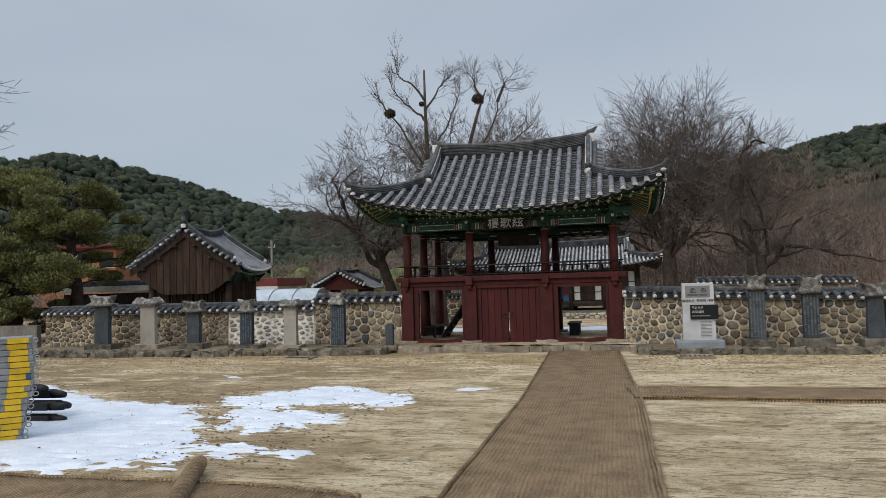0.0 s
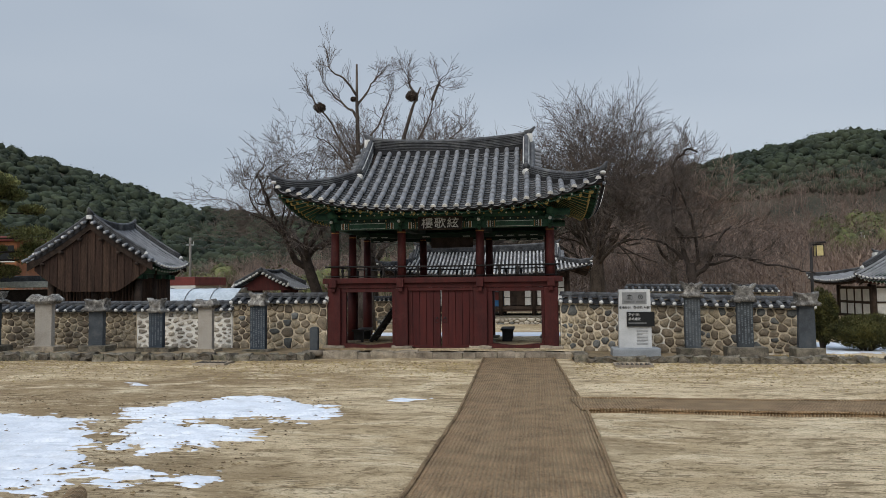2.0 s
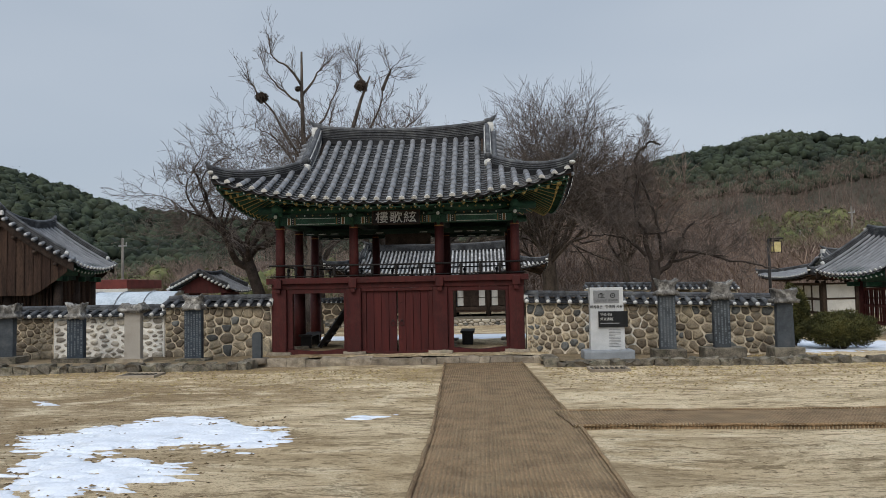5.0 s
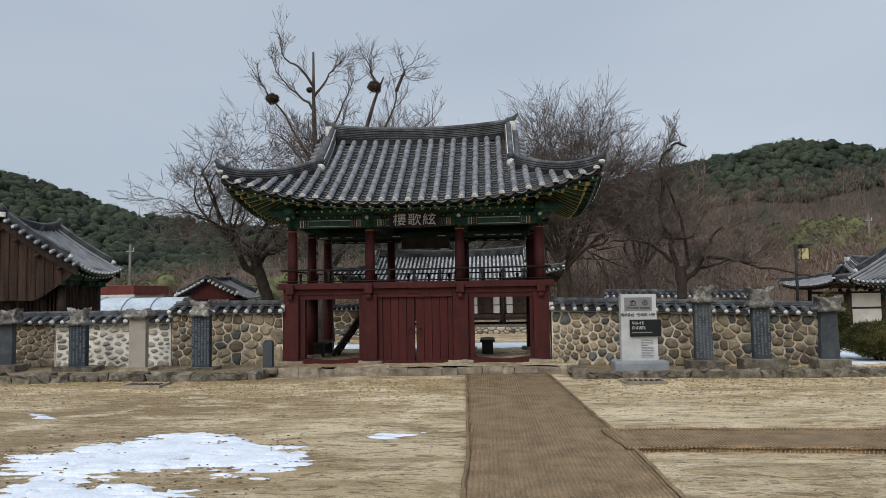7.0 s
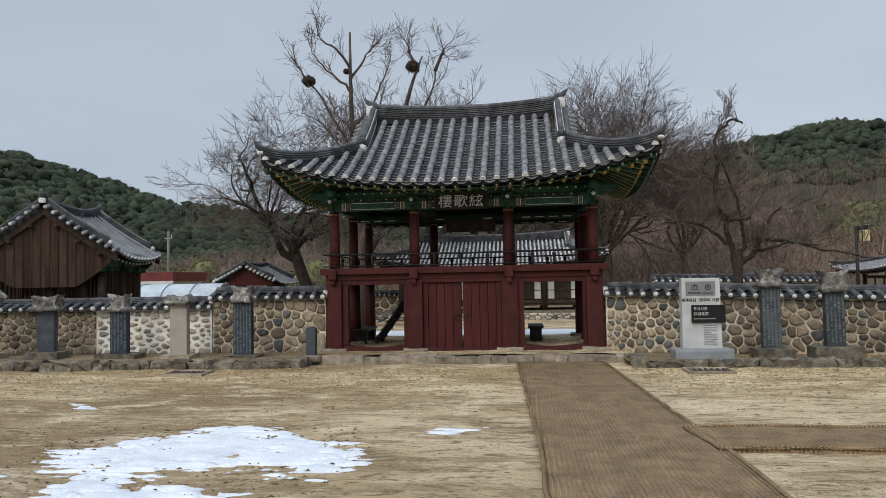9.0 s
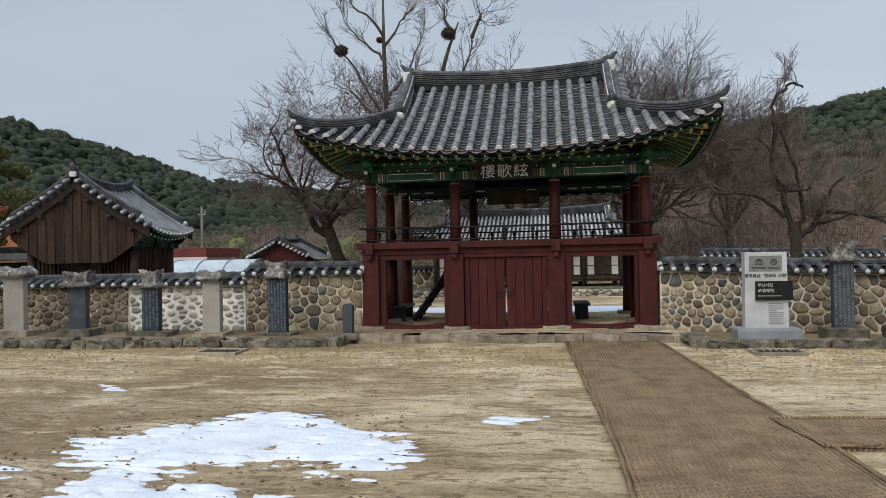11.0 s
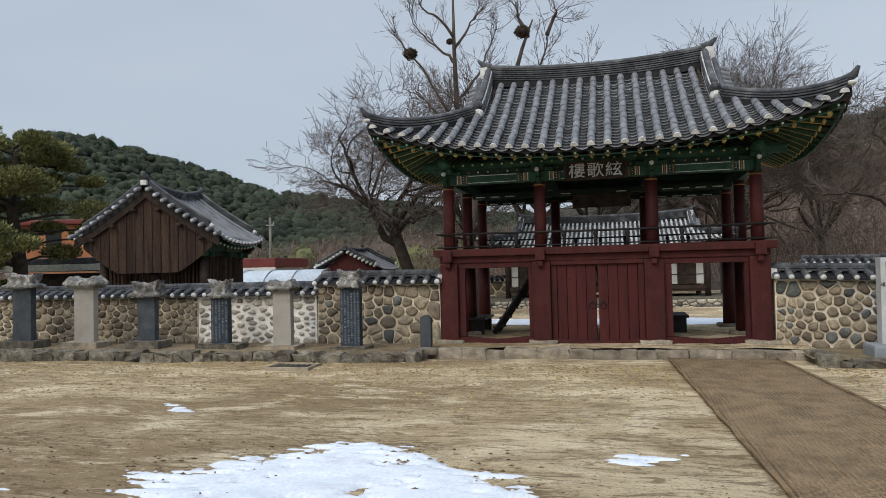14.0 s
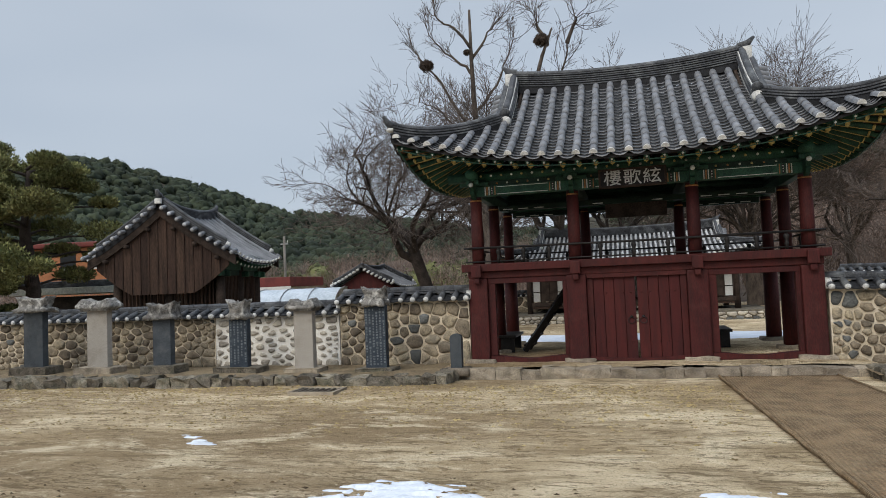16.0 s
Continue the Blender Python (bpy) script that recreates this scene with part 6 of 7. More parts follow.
def broken_tree():
    """The old pruned tree behind the right wall with crooked dark limbs."""
    rng = random.Random(61)
    t = thing("bare_tree", "old crooked leafless tree with cut dark limbs", "tree", (6.3, 26.7, 0))
    L, T = ([], []), ([], [])
    tube_data([Vector(q) for q in ((0, 0, -0.3), (0, 0, 1.0), (0.05, 0, 1.9), (0.0, 0, 2.5))], [0.22, 0.17, 0.15, 0.12], 10, *L)
    for pts, r in ((((0, 0, 1.9), (-0.12, 0, 2.6), (-0.42, 0, 3.7), (-0.56, 0, 4.45), (-0.45, 0, 5.2), (-0.5, 0, 5.8), (-0.25, 0, 6.35), (0.05, 0, 6.6), (0.35, 0, 6.45)), 0.085), (((0.12, 0, 2.2), (0.24, 0, 2.8), (0.1, 0, 4.1), (-0.28, 0, 5.1), (-0.5, 0, 5.7)), 0.065), (((0.1, 0, 2.0), (0.56, 0.1, 2.35), (0.84, 0.1, 3.05), (1.1, 0.1, 3.45), (1.46, 0.1, 3.8)), 0.085), (((-0.2, 0, 2.7), (-0.6, 0, 3.0), (-1.02, 0, 3.28), (-1.64, 0, 3.42), (-2.2, 0, 3.36)), 0.055), (((0.7, 0.1, 2.85), (1.4, 0.1, 2.75), (2.0, 0, 2.6), (3.2, 0, 2.32), (4.2, 0, 2.08)), 0.055), (((0.6, 0.1, 2.4), (1.1, -0.2, 2.55), (1.6, -0.2, 2.72), (2.4, -0.2, 2.55)), 0.05), (((-0.4, 0, 3.45), (0.1, -0.1, 3.4), (0.5, -0.1, 3.45)), 0.04), (((-0.52, 0, 4.6), (-0.9, 0.1, 5.0), (-0.8, 0.1, 5.5)), 0.035)):
        pv = [Vector(q) for q in pts]
        line = supple(pv, rng, 0.035)
        tube_data(line, taper(r * 1.25, r * 0.35, len(line)), 7, *L)
        for _ in range(13):
            k = rng.randrange(len(pv) - 1)
            q = pv[k] + (pv[k + 1] - pv[k]) * rng.random()
            twig_fan(rng, q, Vector((rng.gauss(0, 1), rng.gauss(0, 0.6), rng.gauss(0.4, 0.6))).normalized(), rng.uniform(0.3, 0.75), 0.018, 3, L, T)
    link_mesh("trunk", L[0], L[1], "bark_dark", t, True)
    link_mesh("crown", T[0], T[1], "twig", t)


broken_tree()


bare_tree((-15.4, 13.3, 0), 8.6, 0.17, 58, "slender leafless tree beside the forecourt", depth=4, bole=0.42, main=5, fine=0.011, spread=0.8)


# ---- halls around the gate ----
def rake(h, roof, rf, over=0.2):
    """Rake tiles with white ends and deep barge boards on both gables of a roof."""
    L = rf.L
    for sx in (-1, 1):
        for sy in (-1, 1):
            v, f, lv, lf = [], [], [], []
            n = int((rf.D - 0.12) / 0.21)
            for k in range(n + 1):
                d = 0.16 + 0.21 * k
                z = rf.z(L, d)
                p, q = Vector((sx * (L - 0.15), sy * d, z + 0.07)), Vector((sx * (L + over), sy * d, z - 0.01))
                tube_data([p, q], [0.055, 0.062], 8, v, f)
                tube_data([q, q + Vector((sx * 0.03, 0, -0.005))], [0.054, 0.04], 8, lv, lf)
            tagged(link_mesh("rake_tiles", v, f, "tile_joined", roof, True), kind="stuff")
            tagged(link_mesh("rake_tile_ends", lv, lf, "tile_pale", roof, True), kind="stuff")
            bv, bf = [], []
            for k in range(7):
                d = rf.D * k / 6
                z = rf.z(L, d) - 0.07
                bv += [(sx * (L - 0.10), sy * d, z), (sx * (L - 0.10), sy * d, z - 0.26), (sx * (L - 0.05), sy * d, z - 0.26), (sx * (L - 0.05), sy * d, z)]
            for k in range(6):
                for a in range(4):
                    b = (a + 1) % 4
                    bf.append((k * 4 + a, k * 4 + b, k * 4 + 4 + b, k * 4 + 4 + a))
            bf += [(3, 2, 1, 0), (24, 25, 26, 27)]
            link_mesh("barge_board", bv, bf, "wood_dark", h)
            for k in range(3):
                d = 0.35 + 0.6 * k
                if d < rf.D:
                    tube("purlin_end", [(sx * (L - 0.5), sy * d, rf.z(L, d) - 0.40), (sx * (L + 0.02), sy * d, rf.z(L, d) - 0.40)], [0.06, 0.06], "wood_dark", h, 8)


def eave_sides(h, rf, root, count):
    """Soffit and green round rafters under the two long eaves of a gable roof."""
    L, D = rf.L, rf.D
    for sy in (-1, 1):
        v = []
        for x in (-L + 0.06, L - 0.06):
            for d, dz in ((root, -0.24), (D - 0.06, -0.10), (D - 0.06, -0.13), (root, -0.27)):
                v.append((x, sy * d, rf.z(x, d) + dz))
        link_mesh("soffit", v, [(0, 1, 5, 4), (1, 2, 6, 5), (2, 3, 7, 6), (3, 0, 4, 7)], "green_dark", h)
        for k in range(count):
            x = -L + 0.2 + (2 * L - 0.4) * k / (count - 1)
            ob = tube("rafter", [(x, sy * root, rf.z(x, root) - 0.20), (x, sy * (D - 0.12), rf.z(x, D - 0.12) - 0.19)], [0.05, 0.045], "green", h, 6)
            tube("rafter_end", [(x, sy * (D - 0.12), rf.z(x, D - 0.12) - 0.19), (x, sy * (D - 0.105), rf.z(x, D - 0.105) - 0.19)], [0.042, 0.036], "whitepaint", ob, 6)


def timber_hall():
    """The brown boarded hall whose gable faces the yard."""
    h = thing("timber_hall", "old brown boarded hall with a tiled gable roof", "building", (-14.44, 24.55, 0.13), 101)
    rf = Roof(1.95, 2.06, 1.95, 0.0, 2.40, 3.80, 0.22, True, 0.2)
    roof = build_roof(h, rf, 0.29, 0.07, False, 0.3, 0.22, 0.12, 0.1)
    rake(h, roof, rf)
    eave_sides(h, rf, 1.0, 13)
    for sx in (-1, 1):
        # ridge end tiles with a lime bed
        box("lime_end", sx * 1.98 - 0.05, sx * 1.98 + 0.05, -0.09, 0.09, 4.02, 4.17, "lime", roof, 0.03)
        tube("tip_tile", [(sx * 1.85, 0, 4.26), (sx * 2.0, 0, 4.30), (sx * 2.06, 0, 4.40)], [0.08, 0.075, 0.05], "ridge", roof, 8)
        n = 15
        foot = lambda y: 1.58 + 0.72 * max(0.0, (abs(y) - 0.85) / 1.0) ** 1.2
        for k in range(n):
            y0, y1 = -1.85 + 3.7 * k / n + 0.005, -1.85 + 3.7 * (k + 1) / n - 0.005
            bv = []
            for x in (1.78 - 0.005 * (k % 2), 1.82):
                bv += [(sx * x, y0, min(foot(y0), rf.z(1.8, y0) - 0.2)), (sx * x, y1, min(foot(y1), rf.z(1.8, y1) - 0.2)), (sx * x, y1, rf.z(1.8, y1) - 0.12), (sx * x, y0, rf.z(1.8, y0) - 0.12)]
            link_mesh("gable_board", bv, [(0, 1, 2, 3), (7, 6, 5, 4), (0, 4, 5, 1), (1, 5, 6, 2), (2, 6, 7, 3), (3, 7, 4, 0)], "wood", h)
            if k:
                y = -1.85 + 3.7 * k / n
                box("batten", min(sx * 1.822, sx * 1.84), max(sx * 1.822, sx * 1.84), y - 0.018, y + 0.018, foot(y) + 0.03, max(foot(y) + 0.06, rf.z(1.8, y) - 0.32), "wood", h, 0.004)
        box("side_beam_end", sx * 1.5 - 0.3, sx * 1.5 + 0.3, -1.62, -1.42, 2.02, 2.18, "green", h, 0.03)
    for sy in (-1, 1):
        box("side_beam", -1.6, 1.6, sy * 1.45 - 0.09, sy * 1.45 + 0.09, 2.2, 2.45, "green", h, 0.02)
        box("side_board", -1.6, 1.6, sy * 1.45 - 0.04, sy * 1.45 + 0.04, 2.05, 2.195, "green_dark", h, 0.0)
        for x in (-1.45, 0, 1.45):
            box("bracket", x - 0.06, x + 0.06, min(sy * 1.2, sy * 1.75), max(sy * 1.2, sy * 1.75), 2.0, 2.16, "green", h, 0.03)
    for x in (-1.45, 0, 1.45):
        for y in (-1.45, 0, 1.45):
            tube("post", [(x, y, -0.3), (x, y, 2.3)], [0.13, 0.12], "wood_dark", h, 10)
    for x in (-1.45, 1.45):
        box("rail", x - 0.04, x + 0.04, -1.45, 1.45, 0.82, 0.92, "wood_dark", h)
        for k in range(26):
            y = -1.36 + 2.72 * k / 25
            box("bar", x - 0.02, x + 0.02, y - 0.02, y + 0.02, 0.2, 1.9, "wood", h, 0.0)
    for y in (-1.45, 1.45):
        for k in range(26):
            x = -1.36 + 2.72 * k / 25
            box("bar", x - 0.02, x + 0.02, y - 0.02, y + 0.02, 0.2, 2.04, "wood", h, 0.0)


timber_hall()


def side_gate():
    h = thing("side_gate", "small tiled gate house with dark red gable boards", "gate house", (-15.35, 42.2, -0.4), 86)
    rf = Roof(1.5, 1.95, 1.5, 0.0, 2.05, 3.0, 0.12, True, 0.15)
    roof = build_roof(h, rf, 0.29, 0.07, False, 0.3, 0.18, 0.14, 0.1)
    for sx in (-1, 1):
        v, f = [], []
        for sy in (-1, 1):
            for k in range(8):
                d = 0.2 + 0.22 * k
                z = rf.z(1.5, d)
                tube_data([(sx * 1.35, sy * d, z + 0.05), (sx * 1.66, sy * d, z - 0.02)], [0.06, 0.068], 8, v, f)
        tagged(link_mesh("rake_tiles", v, f, "lime", roof, True), "white-ended rake tiles", kind="stuff")
        v = [(sx * 1.2, -1.7, 2.0), (sx * 1.2, 1.7, 2.0), (sx * 1.2, 0, 2.98)]
        v += [(a - sx * 0.05, b, c) for a, b, c in v]
        link_mesh("gable_board", v, [(0, 1, 2), (5, 4, 3), (0, 3, 4, 1), (1, 4, 5, 2), (2, 5, 3, 0)], "red", h)
    for x in (-1.0, 1.0):
        for y in (-1.2, 1.2):
            tube("post", [(x, y, -0.2), (x, y, 2.05)], [0.12, 0.11], "red", h, 10)
    for y in (-1.2, 1.2):
        box("gate_beam", -1.1, 1.1, y - 0.08, y + 0.08, 1.85, 2.04, "red", h)
    stone_wall("wall_court", "fieldstone courtyard wall behind the gate", -14.2, -5.5, 40.6, -0.5, 0.95, 0.95, ("mortar",), 70, 1.3, 31, 0.04, 0.05, 0.5, 0.1, coping=True)


side_gate()


def lecture_hall():
    """The hall behind the gate, seen through its passages."""
    gz = -0.25
    h = thing("lecture_hall", "long tiled lecture hall with white paper panels and brown posts", "building", (-1.95, 40.2, gz))
    rf = Roof(5.6, 3.0, 3.88, 1.2, 2.58, 3.86, 0.40)
    build_roof(h, rf, 0.205, 0.055, False, 0.3, 0.30, 0.13, 0.13, "tile_pale")
    build_eave(h, rf, 1.7, 4.3, two=False, step=0.6, mats=("wood_dark", "wood_dark", "wood", "wood_dark"))
    for sx in (-1, 1):
        v = [(sx * 3.75, -1.1, 3.3), (sx * 3.75, 1.1, 3.3), (sx * 3.75, 0, 3.85)]
        v += [(a - sx * 0.05, b, c) for a, b, c in v]
        link_mesh("gable_board", v, [(0, 1, 2), (5, 4, 3), (0, 3, 4, 1), (1, 4, 5, 2), (2, 5, 3, 0)], "wood_dark", h)
    xs = [-4.4, -2.65, -0.9, 0.9, 2.65, 4.4]
    for x in xs:
        for y in (-1.9, 1.9):
            tube("post", [(x, y, 0.3), (x, y, 2.72)], [0.13, 0.12], "wood_dark", h, 10)
    for y in (-1.9, 1.9):
        box("eave_beam", -4.5, 4.5, y - 0.09, y + 0.09, 2.45, 2.70, "wood_dark", h, 0.02)
        box("sill_beam", -4.5, 4.5, y - 0.09, y + 0.09, 0.72, 0.90, "wood_dark", h, 0.02)
    box("floor", -4.5, 4.5, -1.95, 1.95, 0.62, 0.71, "wood", h, 0.01)
    for k, (a, b) in enumerate(zip(xs, xs[1:])):
        box("back_panel", a + 0.14, b - 0.14, 1.86, 1.9, 0.91, 2.44, "paper", h, 0.0)
        if k in (0, 1, 3, 4):
            w = (b - a - 0.28) / 4
            for q in range(4):
                x0 = a + 0.14 + w * q
                pane = box("paper_panel", x0 + 0.03, x0 + w - 0.03, -1.90, -1.87, 0.95, 2.40, "paper" if q in (0, 3) else "wood_dark", h, 0.0)
                for x in (x0, x0 + w - 0.03):
                    box("panel_frame", x, x + 0.03, -1.94, -1.86, 0.905, 2.445, "wood_dark", h, 0.0)
                for z in (1.35, 1.85):
                    box("panel_rail", x0 + 0.031, x0 + w - 0.031, -1.93, -1.905, z, z + 0.035, "wood_dark", h, 0.0)
    stone_wall("hall_terrace", "low rubble stone terrace under the hall", -7.4, 3.6, 36.6, -0.3, 0.16, 0.16, ("kerb",), 110, 1.7, 33, 0.016, 0.05, 4.6, 0.25, coping=False, stones="stone_pale")
    return h


lecture_hall()
panel = thing("painted_panel", "upright panel painted red and blue in an open hall", "panel", (-1.17, 38.62, 0.462))
box("board", -0.33, 0.33, -0.02, 0.02, 0.0, 0.96, "blue_cloth", panel, 0.008, "blue painted board")
box("painted_field", -0.31, 0.18, -0.026, -0.021, 0.50, 0.94, "roof_red", panel, 0.0, "dull red painted field")
for px in (-0.25, 0.25):
    box("foot", px - 0.03, px + 0.03, -0.14, 0.14, 0.0, 0.05, "wood_dark", panel, 0.004)


def right_halls():
    h = thing("shrine_office", "tiled gable hall with green painted eaves and red lattice", "building", (14.5, 26.35, -0.30), 90)
    rf = Roof(2.25, 1.95, 2.25, 0.0, 2.15, 3.42, 0.22, True, 0.2)
    roof = build_roof(h, rf, 0.29, 0.07, False, 0.3, 0.26, 0.12, 0.11)
    rake(h, roof, rf)
    eave_sides(h, rf, 1.05, 15)
    for sx in (-1, 1):
        box("lime_end", sx * 2.27 - 0.07, sx * 2.27 + 0.07, -0.14, 0.14, 3.55, 3.86, "lime", roof, 0.03)
        for k in range(13):
            y0, y1 = -1.6 + 3.2 * k / 13, -1.6 + 3.2 * (k + 1) / 13
            top = rf.z(2.0, max(abs(y0), abs(y1))) - 0.14
            box("gable_board", min(sx * 1.98, sx * 2.02), max(sx * 1.98, sx * 2.02), y0 + 0.005, y1 - 0.005, min(2.0, top - 0.05), top, "red", h, 0.004)
        for y in (-0.85, 0.85):
            tube("post", [(sx * 1.25, y, 0.42), (sx * 1.25, y, 2.25)], [0.13, 0.12], "red", h, 12)
            tube("post_foot", [(sx * 1.25, y, -0.05), (sx * 1.25, y, 0.43)], [0.17, 0.15], "slab", h, 12)
    for y in (-0.85, 0.85):
        box("tie_beam", -1.6, 1.6, y - 0.09, y + 0.09, 1.92, 2.16, "green", h, 0.02)
        box("head_board", -1.12, 1.12, y - 0.05, y + 0.05, 1.72, 1.915, "green_dark", h, 0.01)
        for x in (-1.25, 0, 1.25):
            box("bracket", x - 0.06, x + 0.06, min(y * 0.8, y * 1.6), max(y * 0.8, y * 1.6), 1.76, 1.91, "green", h, 0.03)
        for z in (0.45, 1.05, 1.62):
            box("lattice_rail", -1.12, 1.12, y - 0.04, y + 0.04, z, z + 0.08, "red", h, 0.0)
        for q in range(16):
            x = -1.07 + 2.14 * q / 15
            box("lattice_bar", x - 0.022, x + 0.022, y - 0.02, y + 0.02, 0.53, 1.62, "red", h, 0.0)
    for x in (-1.25, 1.25):
        for z in (0.45, 1.05, 1.62):
            box("lattice_rail", x - 0.04, x + 0.04, -0.72, 0.72, z, z + 0.08, "red", h, 0.0)
        for q in range(11):
            y = -0.68 + 1.36 * q / 10
            box("lattice_bar", x - 0.02, x + 0.02, y - 0.022, y + 0.022, 0.53, 1.62, "red", h, 0.0)
    box("plinth", -1.7, 1.7, -1.4, 1.4, -0.1, 0.12, "slab", h, 0.02)
    o = thing("office_hall", "tiled hall with white plaster panels between brown posts", "building", (23.7, 43.0, -0.5))
    rf = Roof(6.4, 3.4, 3.9, 1.4, 2.20, 3.42, 0.25)
    build_roof(o, rf, 0.30, 0.075, False, 0.3, 0.3, 0.16, 0.13)
    build_eave(o, rf, 2.0, 5.0, two=False, step=0.5, mats=("wood_dark", "wood_dark", "wood", "wood_dark"))
    for a in range(7):
        x = -5.1 + 1.7 * a
        for y in (-2.2, 2.2):
            tube("post", [(x, y, 0.1), (x, y, 2.1)], [0.13, 0.12], "wood_dark", o, 10)
        if a < 6:
            for z0, z1 in ((0.35, 1.1), (1.2, 1.9)):
                box("plaster_panel", x + 0.13, x + 1.57, -2.22, -2.16, z0, z1, "paper", o, 0.0)
            for z in (0.2, 1.1, 1.9):
                box("wall_rail", x + 0.13, x + 1.57, -2.25, -2.14, z, z + 0.1, "wood_dark", o, 0.0)
    box("side_wall", -5.15, -5.05, -2.07, 2.07, 0.3, 2.0, "wood_dark", o, 0.0)
    for y in (-1.4, -0.45, 0.5, 1.45):
        for z0, z1 in ((0.45, 1.05), (1.2, 1.85)):
            box("plaster_panel", -5.17, -5.151, y - 0.36, y + 0.36, z0, z1, "paper", o, 0.0)


right_halls()
stone_wall("wall_inner_court", "fieldstone court wall with a tiled coping", 4.6, 10.6, 31.0, -0.4, 1.52, 1.42, ("mortar",), 60, 1.3, 37, 0.03, 0.05, 0.5, 0.1)


# ---- evergreens ----
def pine_tree(at, height, spread, seed, label, crown0=0.32):
    rng = random.Random(seed)
    t = thing("pine_tree", label, "tree", at)
    L = ([], [])
    tube_data([Vector(q) for q in ((0, 0, -0.4), (0.15, 0.1, height * 0.3), (-0.1, 0, height * 0.6), (0.1, 0, height * 0.92))], [0.3, 0.24, 0.18, 0.07], 9, *L)
    v, f = [], []
    for k in range(44):
        u = (k + rng.random()) / 44
        z = height * (crown0 + (0.98 - crown0) * u)
        a = rng.uniform(0, 6.28)
        w = spread * math.sqrt(max(0.05, 1 - (1.15 * u - 0.2) ** 2)) * rng.uniform(0.35, 0.95)
        e = Vector((math.cos(a) * w, math.sin(a) * w, z))
        tube_data([Vector((0, 0, z - 0.2 * w)), e * 0.5 + Vector((0, 0, (z - 0.2 * w) * 0.5 + 0.05)), e - Vector((0, 0, 0.15))], [0.06, 0.04, 0.02], 5, L[0], L[1], False)
        pad = rng.uniform(0.4, 0.85) * spread / 3.2
        for _ in range(1500):
            d = Vector((rng.gauss(0, 1), rng.gauss(0, 1), rng.gauss(0, 1))).normalized() * rng.uniform(0.45, 1.0)
            q = e + Vector((d.x * pad * 1.15, d.y * pad * 1.15, d.z * pad * 0.48))
            n = Vector((d.x * 0.7, d.y * 0.7, 0.8 + d.z)) + Vector((rng.gauss(0, 0.5), rng.gauss(0, 0.5), rng.gauss(0, 0.4)))
            n = n.normalized() * rng.uniform(0.07, 0.14)
            s = n.cross(Vector((rng.gauss(0, 1), rng.gauss(0, 1), rng.gauss(0, 1)))).normalized() * 0.035
            m = len(v)
            v.extend((q - s, q + s, q + n))
            f.append((m, m + 1, m + 2))
    link_mesh("trunk", L[0], L[1], "bark_dark", t, True)
    link_mesh("crown", v, f, "pine", t)


pine_tree((-21.9, 26.0, 0), 6.7, 3.2, 71, "broad pine tree with olive-green needles", 0.34)
pine_tree((-25.4, 26.4, 0), 7.8, 3.4, 72, "broad pine tree with dark lower branches", 0.36)
pine_tree((-23.4, 24.2, 0), 3.3, 2.2, 73, "low pine tree in the shade of larger pines", 0.12)


def shrub(at, size, seed, label):
    rng = random.Random(seed)
    t = thing("juniper_shrub", label, "shrub", at)
    L = ([], [])
    v, f = [], []
    for k in range(9):
        a = rng.uniform(0, 6.28)
        tube_data([Vector((0, 0, -0.2)), Vector((math.cos(a) * size[0] * 0.4, math.sin(a) * size[1] * 0.4, size[2] * 0.55))], [0.05, 0.02], 5, L[0], L[1], False)
    for _ in range(11000):
        d = Vector((rng.gauss(0, 1), rng.gauss(0, 1), rng.gauss(0, 1))).normalized()
        lump = 0.86 + 0.22 * noise.noise(d * 2.6 + Vector((seed, 0, 0)))
        r = lump * rng.uniform(0.8, 1.03)
        p = Vector((d.x * size[0] * r, d.y * size[1] * r, size[2] * (0.55 + 0.5 * d.z * r)))
        n = Vector((d.x, d.y, d.z + 0.5)).normalized()
        up = (n + Vector((rng.gauss(0, 0.5), rng.gauss(0, 0.5), rng.gauss(0, 0.5)))).normalized() * rng.uniform(0.035, 0.085)
        s = up.cross(Vector((rng.gauss(0, 1), rng.gauss(0, 1), rng.gauss(0, 1)))).normalized() * 0.012
        k = len(v)
        v.extend((p - s, p + s, p + up + s * 0.3, p + up - s * 0.3))
        f.append((k, k + 1, k + 2, k + 3))
    cv = []
    for d in BALL[0]:
        g = 0.80 * (0.86 + 0.22 * noise.noise(d * 2.6 + Vector((seed, 0, 0))))
        cv.append((d.x * size[0] * g, d.y * size[1] * g, size[2] * (0.55 + 0.5 * d.z * g)))
    link_mesh("inner_foliage", cv, BALL[1], "juniper", t, True)
    link_mesh("stem", L[0], L[1], "bark_dark", t, True)
    link_mesh("foliage", v, f, "juniper", t)


shrub((9.85, 21.6, -0.15), (1.12, 0.7, 1.02), 1, "wide trimmed olive-green juniper shrub")
shrub((8.95, 22.3, -0.1), (0.5, 0.45, 1.62), 2, "upright dark juniper shrub behind a wide one")


